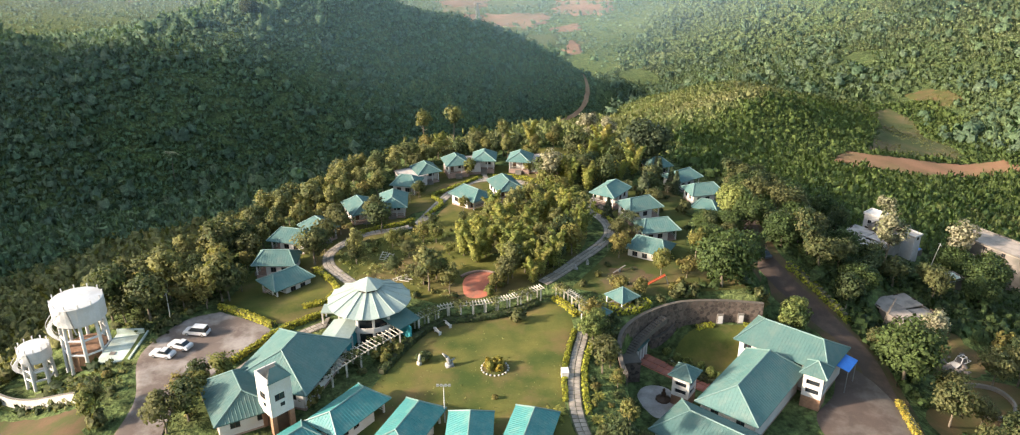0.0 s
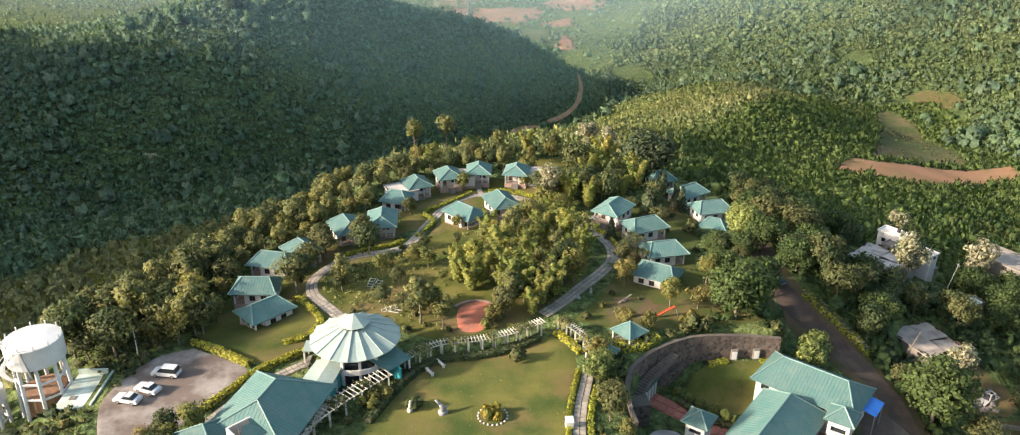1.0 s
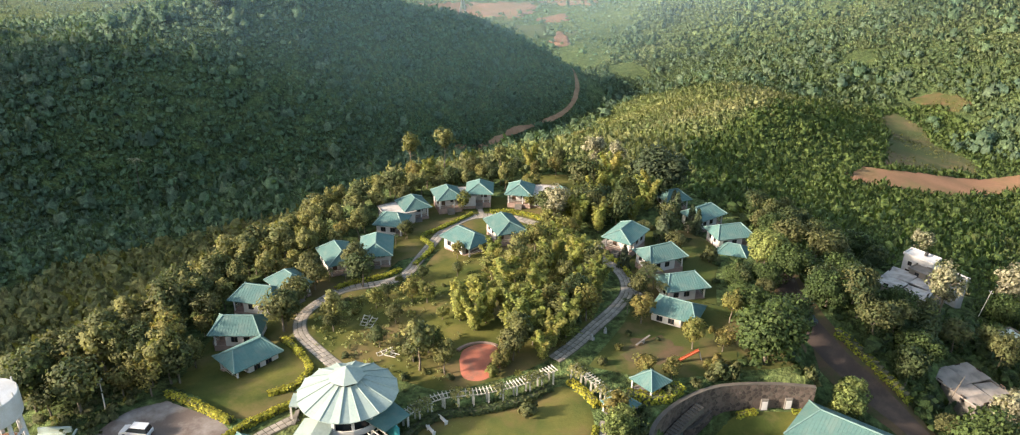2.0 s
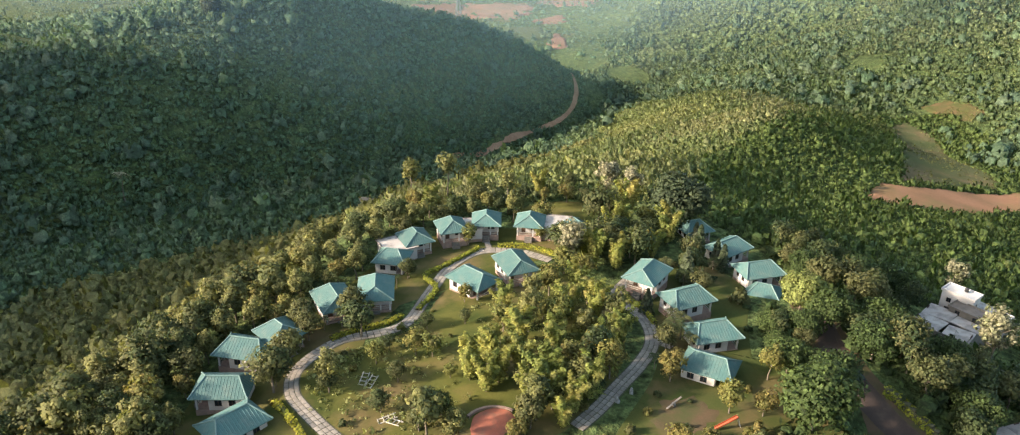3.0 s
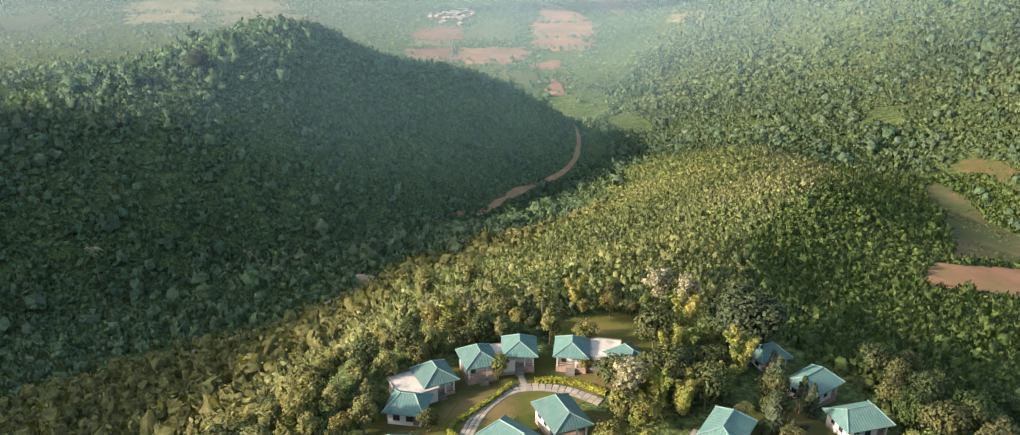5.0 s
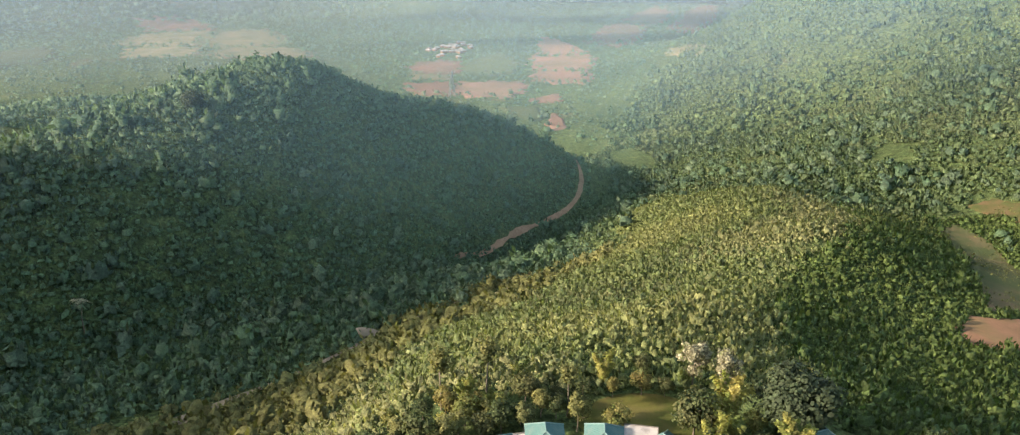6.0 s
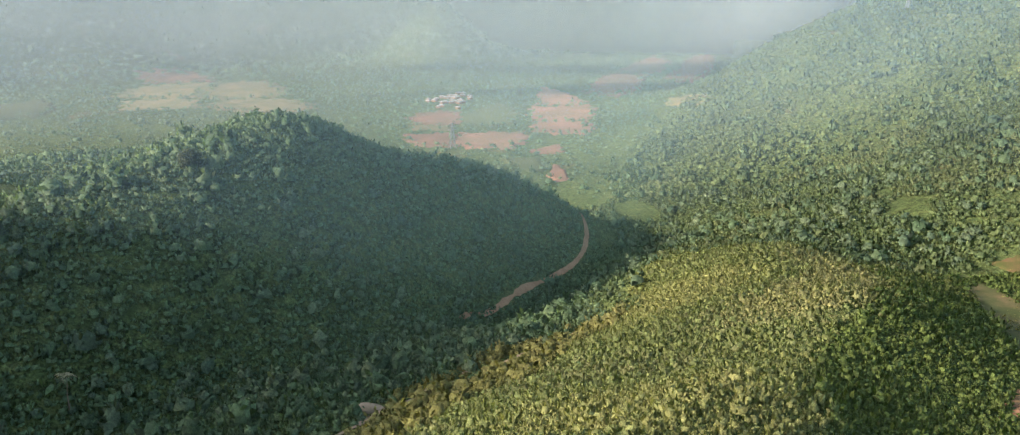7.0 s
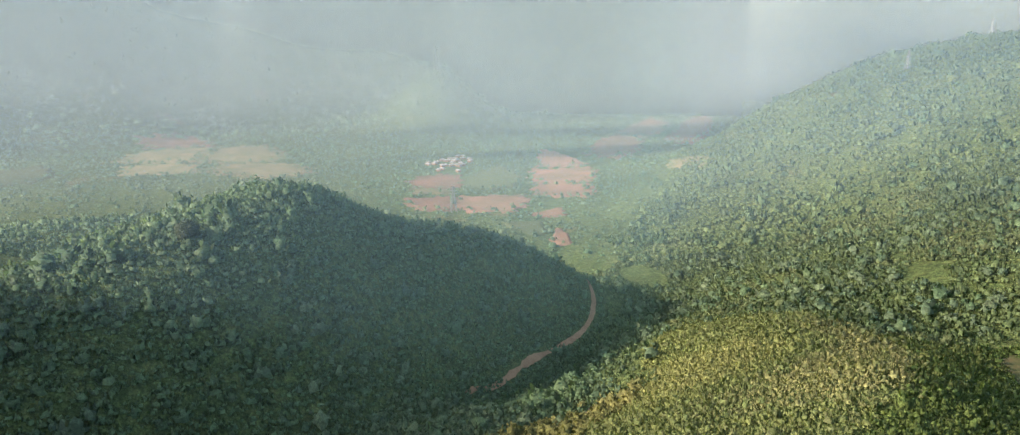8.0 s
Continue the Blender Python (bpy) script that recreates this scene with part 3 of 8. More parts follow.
def make_ground():
    xs = steps((-4600, -1600, 300), (-1600, -700, 60), (-700, -340, 18), (-340, -96, 6), (-96, 16, 2.0), (16, 50, 0.8), (50, 96, 2.0), (96, 340, 6), (340, 800, 15), (800, 1800, 50), (1800, 4600, 280))
    ys = steps((-2400, -400, 200), (-400, 40, 20), (40, 84, 4), (84, 105, 2.0), (105, 134, 0.8), (134, 216, 2.0), (216, 420, 5), (420, 800, 8), (800, 1500, 20), (1500, 3000, 50), (3000, 4800, 150))
    gx, gy = np.meshgrid(xs, ys)
    gz_ = ground_height(gx, gy)
    nx, ny = len(xs), len(ys)
    me = bpy.data.meshes.new("ground")
    co = np.stack([gx, gy, gz_], -1).reshape(-1, 3)
    i = np.arange((nx - 1) * (ny - 1))
    r, c = i // (nx - 1), i % (nx - 1)
    a = r * nx + c
    faces = np.stack([a, a + 1, a + nx + 1, a + nx], 1).astype(np.int32)
    me.vertices.add(len(co))
    me.vertices.foreach_set("co", co.astype(np.float32).ravel())
    me.loops.add(faces.size)
    me.loops.foreach_set("vertex_index", faces.ravel())
    me.polygons.add(len(faces))
    me.polygons.foreach_set("loop_start", np.arange(0, faces.size, 4, dtype=np.int32))
    me.materials.append(MAT["land"])
    me.update(calc_edges=True)
    me.shade_smooth()
    return tagged(new("ground", me), "green hilly ground with wooded valley slopes", "ground", kind="structure")


make_ground()


def spline(points, step):
    """Evenly spaced points on a smooth line through the given ones."""
    p = [np.array(q, float) for q in points]
    p = [2 * p[0] - p[1]] + p + [2 * p[-1] - p[-2]]
    dense = []
    for a, b, c, d in zip(p, p[1:], p[2:], p[3:]):
        for u in np.linspace(0, 1, 24, endpoint=False):
            dense.append(0.5 * (2 * b + (c - a) * u + (2 * a - 5 * b + 4 * c - d) * u ** 2 + (3 * b - a - 3 * c + d) * u ** 3))
    dense = np.array(dense + [p[-2]])
    s = np.concatenate([[0], np.cumsum(np.linalg.norm(np.diff(dense, axis=0), axis=1))])
    k = max(2, int(round(s[-1] / step)) + 1)
    at = np.linspace(0, s[-1], k)
    return np.stack([np.interp(at, s, dense[:, j]) for j in range(dense.shape[1])], 1)


def sideways(line):
    t = np.gradient(line[:, :2], axis=0)
    t /= np.linalg.norm(t, axis=1, keepdims=True)
    return np.stack([-t[:, 1], t[:, 0]], 1)


def ribbon(points, width, mat, lift=0.06, step=1.5, across=3, wobble=0.0, seed=1):
    """A strip that lies on the ground along a line."""
    line = spline(points, step)
    side = sideways(line)
    rng = np.random.default_rng(seed)
    w = np.full(len(line), width) * (1 + wobble * np.convolve(rng.normal(size=len(line) + 4), np.ones(5) / 5, "valid"))
    b = Build()
    rows = []
    for k in range(across + 1):
        o = (k / across - 0.5) * w
        x, y = line[:, 0] + side[:, 0] * o, line[:, 1] + side[:, 1] * o
        edge = -0.25 if k in (0, across) else 0.0
        rows.append(np.stack([x, y, ground_height(x, y) + lift + edge * (lift > 0.1)], 1))
    n = len(line)
    b.v = [tuple(p) for r in rows for p in r]
    b.f = [(k * n + i, k * n + i + 1, (k + 1) * n + i + 1, (k + 1) * n + i) for k in range(across) for i in range(n - 1)]
    b.f = [f[::-1] for f in b.f]
    return b


def inside(poly, x, y):
    hit = np.zeros(np.shape(x), bool)
    for (x1, y1), (x2, y2) in zip(poly, poly[1:] + poly[:1]):
        if y1 != y2:
            hit ^= ((y1 > y) != (y2 > y)) & (x < (x2 - x1) * (y - y1) / (y2 - y1) + x1)
    return hit


def patch(name, poly, mat, label, category, lift=0.06, step=1.5, kind="structure", wave=0.0):
    """A sheet on the ground within a smooth outline: rings from the middle to the edge."""
    edge = spline(list(poly) + [poly[0]], step)[:-1]
    mid = edge.mean(0)
    if wave:
        k = np.arange(len(edge))
        edge = mid + (edge - mid) * (1 + wave * np.sin(k * 1.7) * np.sin(k * 0.61 + 1))[:, None]
    n = len(edge)
    rings = max(3, int(np.linalg.norm(edge - mid, axis=1).max() / step))
    b = Build()
    for r in range(1, rings + 1):
        q = mid + (edge - mid) * r / rings
        z = ground_height(q[:, 0], q[:, 1]) + (lift if r < rings else -0.05)
        b.v += [(x, y, zz) for (x, y), zz in zip(q, z)]
    b.v.append((mid[0], mid[1], gz(*mid) + lift))
    m = len(b.v) - 1
    b.f = [(m, i, (i + 1) % n) for i in range(n)]
    b.f += [(r * n + i, (r + 1) * n + i, (r + 1) * n + (i + 1) % n, r * n + (i + 1) % n) for r in range(rings - 1) for i in range(n)]
    return tagged(new(name, b.mesh(name, MAT[mat] if isinstance(mat, str) else mat, True)), label, category, kind=kind)


PATH_WEST = [(-26.6, 133), (-29.6, 136.1), (-33.5, 140.7), (-36.3, 144.8), (-37.4, 149.5), (-36.6, 153), (-34.5, 156.7), (-31.1, 160.4), (-24, 163), (-20.5, 166.4), (-17.8, 175.9), (-14.4, 187), (-9.8, 193.6), (-4.9, 195.4), (1, 194.3), (6, 191)]
PATH_EAST = [(6.6, 136.6), (10.1, 140.6), (13.8, 145.7), (18.2, 152), (21.3, 158.3), (21.8, 164.5), (20.4, 169.5), (18.2, 173.3), (18.2, 177.2), (21.0, 182)]
PATH_LAWN = [(12.0, 88), (10.6, 92.5), (9.9, 96.9), (9.8, 101.4), (10.1, 106.3), (10.9, 111.8), (12.2, 117.5), (12.8, 121)]
ROAD = [(54, 175), (52.6, 160), (51.8, 150), (54.3, 144), (58.3, 138.5), (62.5, 132), (64.5, 124), (64, 114), (62, 100), (60, 80)]
PARKING = [(-52.3, 127), (-40.6, 119.6), (-45.2, 109.4), (-49.4, 102.9), (-49.8, 96.6), (-49, 86), (-55.5, 86), (-56.6, 99.7), (-60.5, 110), (-60.4, 116.6), (-57.5, 123.7)]
LAWN = [(-20.5, 107), (-17.2, 115), (-13.4, 120.6), (-10, 122.8), (-5, 123.9), (0.4, 126), (5.8, 129.6), (7.6, 130.2), (10.8, 126.4), (11.3, 119.9), (9.0, 110), (8.4, 101.5), (9.2, 93.8), (9, 86), (-26, 86), (-24, 96)]

patch("lawn", LAWN, "lawn", "mown lawn, green with dry brown patches", "lawn")
patch("garden_lawn", [(-38, 134), (-33, 130), (-20, 131), (-10, 128), (6, 136), (16, 152), (17, 170), (10, 186), (2, 190), (-8, 188), (-15, 178), (-20, 164), (-32, 156), (-35, 150)], "garden", "green garden lawn under trees", "lawn", 0.05, 2.0)
patch("cottage_lawn", [(-54, 130), (-40, 121), (-30, 128), (-33, 137), (-39, 148), (-36, 160), (-26, 166), (-20, 180), (-16, 194), (-4, 198), (8, 194), (12, 202), (0, 207), (-18, 203), (-30, 188), (-38, 170), (-52, 150)], "garden", "grass round the cottages", "lawn", 0.045, 2.0)
patch("play_lawn", [(11, 134), (22, 131), (36, 133), (47, 136), (49, 150), (38, 150), (40, 165), (44, 178), (40, 190), (26, 185), (23, 165), (20, 150)], "worn_grass", "worn play ground of grass and brown earth", "lawn", 0.05, 2.0)
patch("clearing", [(0, 208), (12, 206), (22, 208), (25, 214), (18, 220), (8, 221), (-1, 215)], "garden", "small grass clearing behind the cottages", "lawn", 0.1, 2.0)
patch("parking_lot", PARKING, "asphalt", "worn asphalt car park with pale dusty patches", "car park", 0.10)
tagged(new("road_verge", ribbon(ROAD, 8.0, MAT["verge"], 0.05, 1.5, 6, 0.12, 3).mesh("road_verge", MAT["verge"], True)), "red-brown earth verge beside the road", "verge", kind="structure")
tagged(new("road", ribbon(ROAD, 4.6, MAT["road"], 0.10, 1.5, 4, 0.1).mesh("road", MAT["road"], True)), "dusty dark asphalt road", "road", kind="structure")
patch("yard", [(50, 100), (56, 98), (63, 96), (66, 108), (64, 118), (59, 122), (55, 114), (50, 108)], "yard", "dark asphalt yard with pale patches", "yard", 0.14)
patch("courtyard_lawn", [(29.2, 124.2), (33, 121.4), (38, 119.6), (42, 121.5), (45.4, 127), (45.6, 129.4), (41.5, 129.8), (36, 129.4), (31.4, 127.2)], "garden", "sunken courtyard lawn", "lawn", 0.06, 1.0)
patch("bare_ground", [(17, 137), (19.5, 142.6), (25, 144), (28.4, 140.6), (26, 136.4), (20.5, 134.6)], "verge", "bare brown earth worn into the garden grass", "ground", 0.08, 1.0, wave=0.2)
patch("red_court", [(-9.5, 136.4), (-8.8, 139.4), (-6.2, 141.0), (-3.2, 140.4), (-1.9, 137.6), (-2.6, 133.4), (-5.2, 130.4), (-8.6, 131.2)], "red", "round red screed court", "court", 0.10, 0.8)
patch("plaza", [(22, 110.5), (21.5, 114), (23.5, 116.5), (27, 116), (29, 112), (27.5, 108.5), (24, 107.5)], "plaza", "pale mosaic plaza with a lobed edge", "plaza", 0.10, 0.7)
patch("brown_yard", [(-88, 105), (-80, 104.6), (-72, 101.4), (-63, 99.0), (-60, 94), (-62, 84), (-88, 84)], "verge", "bare brown earth below the boundary wall", "ground", 0.1, 2.0, wave=0.04)
patch("red_field", [(122, 296), (131, 308), (140, 318), (153, 321), (180, 332), (201, 339), (222, 346), (226, 332), (209, 324), (187, 310), (158, 297), (139, 294)], "red_earth", "bare orange-red earth clearing", "field", 0.6, 2.5, wave=0.12)
patch("bare_slope", [(152, 327), (180, 336), (205, 345), (217, 368), (220, 405), (228, 440), (225, 464), (212, 459), (200, 430), (180, 388), (160, 346)], "scrubland", "grassy bare slope with brown earth", "slope", 0.5, 3.0, wave=0.10)
patch("red_bank", [(242, 484), (256, 486), (264, 462), (255, 452), (243, 463)], "earth", "small bare brown bank on the slope", "field", 0.6, 2.5, wave=0.15)
tagged(new("valley_track", ribbon([(-30, 543), (-16, 564), (-5, 582), (14, 620), (36, 652), (54, 680), (66, 705), (71, 724), (70, 734), (64, 746)], 3.6, MAT["track"], 0.9, 3.0, 4, 0.6).mesh("valley_track", MAT["track"], True)), "red-brown earth track in the valley", "track", kind="structure")
tagged(new("hill_track", ribbon([(-104, 294), (-84, 311), (-72, 323), (-60, 340), (-50, 352), (-39, 363), (-20, 385), (10, 432), (32, 465), (46, 472)], 4.0, MAT["dust"], 0.7, 2.5, 3, 0.5).mesh("hill_track", MAT["dust"], True)), "pale broken earth track along the slope", "track", kind="structure")


# ---- houses ----
def hip_roof(length, width, eave, rise, ridge, thick=0.12, pitch_ribs=0.5):
    """A hipped roof of ribbed sheet in one skin: raised ribs run down each slope; and its ridge and hip flashings. Ridge along x."""
    a, b, r = length / 2, width / 2, max(ridge / 2, 0.005)
    top = eave + rise
    verts, faces, known = [], [], {}

    def at(x, y, z):
        key = (round(x, 3), round(y, 3), round(z, 3))
        if key not in known:
            known[key] = len(verts)
            verts.append((x, y, z))
        return known[key]

    def columns(half, corner):
        cols = {-half: 0.0, half: 0.0, -corner: 0.0, corner: 0.0}
        for k in range(1, int(2 * half / pitch_ribs)):
            u = -half + k * pitch_ribs
            cols.update({u - 0.06: 0.0, u: 0.045, u + 0.06: 0.0})
        return sorted(cols.items())

    for along, half, corner in (("x", a, r), ("y", b, 0.0)):
        cols = columns(half, corner)
        for s in (-1, 1):
            feet, heads, lows = [], [], []
            for u, up in cols:
                if along == "x":
                    f = min(1.0, (a - abs(u)) / (a - r))
                    foot, head = (u, s * b), (u, s * b * (1 - f))
                else:
                    f = 1 - abs(u) / b
                    foot, head = (s * a, u), (s * (a + (r - a) * f), u)
                feet.append(at(*foot, eave + up))
                heads.append(at(*head, eave + rise * f + up))
                lows.append(at(*foot, eave - thick))
            for k in range(len(cols) - 1):
                face = [feet[k], feet[k + 1], heads[k + 1], heads[k]]
                face = [v for n, v in enumerate(face) if v not in face[:n]]
                skirt = [lows[k], lows[k + 1], feet[k + 1], feet[k]]
                if (along == "x") != (s < 0):
                    face, skirt = face[::-1], skirt[::-1]
                if len(face) > 2:
                    faces.append(tuple(face))
                faces.append(tuple(skirt))
    faces.append((at(-a, -b, eave - thick), at(-a, b, eave - thick), at(a, b, eave - thick), at(a, -b, eave - thick)))
    roof = Build().add(verts, faces)
    c = [(-a, -b, eave), (a, -b, eave), (a, b, eave), (-a, b, eave)]
    p, q = (-r, 0, top), (r, 0, top)
    cap = Build()
    for s, e in ((p, q), (p, c[0]), (p, c[3]), (q, c[1]), (q, c[2])):
        if (Vector(s) - Vector(e)).length > 0.2:
            cap.tube(Vector(s) + Vector((0, 0, 0.05)), Vector(e) + Vector((0, 0, 0.05)), 0.12, 0.12, 6)
    return roof, cap


def pierced(build, x0, y0, x1, y1, z0, z1, thick, holes):
    """A straight wall from (x0, y0) to (x1, y1) with openings (from, to, sill, head) measured along it."""
    length = math.hypot(x1 - x0, y1 - y0)
    ang = math.degrees(math.atan2(y1 - y0, x1 - x0))
    ux, uy = (x1 - x0) / length, (y1 - y0) / length

    def piece(a, b, lo, hi):
        if b - a > 0.01 and hi - lo > 0.01:
            m = (a + b) / 2
            build.box(x0 + ux * m, y0 + uy * m, lo, b - a, thick, hi - lo, ang)
    at = 0.0
    for a, b, lo, hi in sorted(holes):
        piece(at, a, z0, z1)
        piece(a, b, z0, lo)
        piece(a, b, hi, z1)
        at = b
    piece(at, length, z0, z1)
    return ux, uy, ang


def window_in(parent, x, y, ang, width, sill, head, name="window"):
    """A framed window with a mullion and dark panes, set in a wall's opening."""
    m = pose(x, y, 0, 0, 0, ang)
    frame_ = Build()
    h = head - sill
    for u in (-width / 2, 0, width / 2):
        frame_.box(u, 0, sill, 0.07, 0.10, h)
    for z in (sill, head - 0.07):
        frame_.box(0, 0, z, width, 0.09, 0.07)
    pane = Build().box(0, 0, sill, width - 0.02, 0.03, h)
    w = part(name, frame_, MAT["timber"], parent)
    w.matrix_basis = m
    part("pane", pane, MAT["glass"], w)
    return w


def cottage(length=8.8, width=6.8, ridge=5.0, roof_mat="roof", walls="white", plinth_h=0.9, eave=3.3, rise=1.85, label="white cottage with a faded teal sheet roof", porch=2.0, category="cottage"):
    """A one-roomed cottage: plinth, four pierced walls, windows, door, a porch at the +x end, hipped roof. Origin at the ground."""
    house = thing("cottage", label, category)
    a, b = length / 2 - 0.75, width / 2 - 0.7
    xe = a - porch
    part("plinth", Build().box(0, 0, -2.5, 2 * a + 0.2, 2 * b + 0.2, 2.5 + plinth_h, taper=0.995), MAT["plinth"], house)
    for name, p0, p1, holes in (
            ("wall", (-a, -b), (xe, -b), [(0.9, 2.0, 1.6, 2.7), (3.0, 4.1, 1.6, 2.7)]),
            ("wall", (xe, b), (-a, b), [(0.9, 2.0, 1.6, 2.7), (3.0, 4.1, 1.6, 2.7)]),
            ("wall", (xe, -b + 0.11), (xe, b - 0.11), [(0.7, 1.6, plinth_h, 2.9), (2.8, 4.2, 1.6, 2.7)]),
            ("wall", (-a, b - 0.11), (-a, -b + 0.11), [(1.0, 2.0, 1.7, 2.7), (3.0, 4.0, 1.7, 2.7)])):
        w = Build()
        ux, uy, ang = pierced(w, *p0, *p1, plinth_h, eave - 0.05, 0.22, holes)
        wall = part(name, w.weld(), MAT[walls], house)
        for h0, h1, lo, hi in holes:
            m = (h0 + h1) / 2
            if lo > plinth_h:
                window_in(wall, p0[0] + ux * m, p0[1] + uy * m, ang, h1 - h0, lo, hi)
            else:
                d = part("door", Build().box(0, 0, lo, h1 - h0, 0.06, hi - lo), MAT["timber"], wall, "dark timber door")
                d.matrix_basis = pose(p0[0] + ux * m, p0[1] + uy * m, 0, 0, 0, ang)
    for y in (-b + 0.12, 0.9, b - 0.12):
        part("post", Build().box(a - 0.12, y, plinth_h, 0.24, 0.24, eave - 0.1 - plinth_h), MAT[walls], house)
    part("railing", Build().box(a - 0.1, (b + 0.9) / 2, plinth_h + 0.75, 0.08, b - 1.2, 0.08).box(a - 0.1, (b + 0.9) / 2, plinth_h + 0.35, 0.06, b - 1.2, 0.06).box(a - 0.1, (0.9 - b) / 2, plinth_h + 0.75, 0.08, b + 0.5, 0.08).box(a - 0.1, (0.9 - b) / 2, plinth_h + 0.35, 0.06, b + 0.5, 0.06), MAT["cream"], house)
    for k in range(3):
        part("step", Build().box(a + 0.3 + 0.3 * k, 0.0, plinth_h - 0.27 * (k + 1) - 0.6, 0.34, 1.6, 0.87), MAT["concrete"], house)
    roof, cap = hip_roof(length, width, eave, rise, ridge)
    r = part("roof", roof, MAT[roof_mat], house)
    part("ridge_cap", cap, MAT["cap"], r, "pale ridge flashing")
    return house


def on_ground(x, y, ang, lift=0.0):
    return pose(x, y, gz(x, y) + lift, 0, 0, ang)


# x, y, direction of the ridge, height of the floor's ground; the porch looks along the direction
LONG_COTTAGES = [(-43.0, 137.1, 226, -2.7), (-46.8, 145.6, 180, -2.7), (-46.2, 155.8, 168, -2.6), (-34.1, 169.9, -63, -1.8), (-27.1, 173.2, -85, -1.7),
                 (-9.2, 177.5, -44, -1.8), (-1.1, 182.7, -69, -1.4), (23.8, 177.9, -125, -0.9), (29.3, 168.9, 23, -0.8),
                 (31.5, 159.0, 13, -1.6), (28.8, 149.7, -29, -1.9), (44.2, 194.7, 34, -3.9), (47.2, 183.5, 13, -3.2)]
SMALL_COTTAGES = [(-41.2, 158.6, -46, -1.4), (39.2, 204.3, 19, -4.0), (47.0, 178.4, -24, -5.4),
                  (-25.6, 187.5, -11, -2.6), (-21.7, 195.3, -65, -2.2), (-14.2, 199.6, -73, -1.6), (-6.8, 202.9, -91, -1.6), (2.7, 202.7, -99, -1.8), (12.6, 200.5, -60, -2.2)]
HOUSES = []
long_one = cottage()
for i, (x, y, ang, z) in enumerate(LONG_COTTAGES):
    m = pose(x, y, z, 0, 0, ang)
    if i == 0:
        long_one.matrix_basis = m
    else:
        copy_thing(long_one, m)
    HOUSES.append((x, y, 6.2))
tagged(long_one, group="cottages on the hilltop")
small_one = cottage(6.9, 6.5, 2.4, label="small white cottage with a faded teal hipped roof", porch=1.6)
for i, (x, y, ang, z) in enumerate(SMALL_COTTAGES):
    m = pose(x, y, z, 0, 0, ang)
    if i == 0:
        small_one.matrix_basis = m
    else:
        copy_thing(small_one, m)
    HOUSES.append((x, y, 5.4))


def annex(x, y, ang, length, width, z, high=3.0):
    """A low flat-roofed link between two cottages."""
    house = thing("flat_roofed_annex", "low white annex with a stained flat concrete roof", "annex", pose(x, y, z, 0, 0, ang))
    a, b = length / 2, width / 2
    part("plinth", Build().box(0, 0, -2, length, width, 2.6), MAT["plinth"], house)
    for p0, p1 in (((-a, -b), (a, -b)), ((a, b), (-a, b)), ((a, -b + 0.11), (a, b - 0.11)), ((-a, b - 0.11), (-a, -b + 0.11))):
        w = Build()
        n = math.hypot(p1[0] - p0[0], p1[1] - p0[1])
        holes = [(n / 2 - 0.6, n / 2 + 0.6, 1.4, 2.4)]
        ux, uy, t = pierced(w, *p0, *p1, 0.6, high, 0.22, holes)
        wall = part("wall", w.weld(), MAT["white"], house)
        window_in(wall, p0[0] + ux * n / 2, p0[1] + uy * n / 2, t, 1.2, 1.4, 2.4)
    part("roof_slab", Build().box(0, 0, high + 0.002, length + 0.7, width + 0.7, 0.18), MAT["flat"], house, "stained concrete slab")
    edge = Build()
    for sx, sy, cx, cy in ((length + 0.7, 0.15, 0, b + 0.27), (length + 0.7, 0.15, 0, -b - 0.27), (0.15, width + 0.38, a + 0.27, 0), (0.15, width + 0.38, -a - 0.27, 0)):
        edge.box(cx, cy, high + 0.182, sx, sy, 0.14)
    part("roof_kerb", edge, MAT["concrete"], house)
    return house


annex(-25.2, 192.8, 28, 6.0, 6.5, -2.2)
annex(-10.4, 201.6, 10, 4.5, 5.0, -1.8)
annex(8.0, 203.0, -12, 6.5, 6.5, -2.0)
HOUSES += [(-25.2, 192.8, 4), (-10.4, 201.6, 3), (8, 203, 4)]

# the row below the lawn, with brighter roofs
row_one = cottage(11.0, 6.6, 6.8, "roof_new", plinth_h=0.5, eave=2.9, rise=1.75, label="white cottage with a bright turquoise ribbed roof and porch", porch=2.4)
for i, (x, y, ang, z) in enumerate([(-23.2, 94.9, 56, -0.9), (-14.2, 91.4, 68, -0.9), (-5.6, 89.0, 89, -0.9), (2.6, 89.8, 75, -0.9), (-30.4, 86.2, 50, -0.9)]):
    m = pose(x, y, z, 0, 0, ang)
    if i == 0:
        row_one.matrix_basis = m
    else:
        copy_thing(row_one, m)
    HOUSES.append((x, y, 6))
tagged(row_one, group="row of cottages")


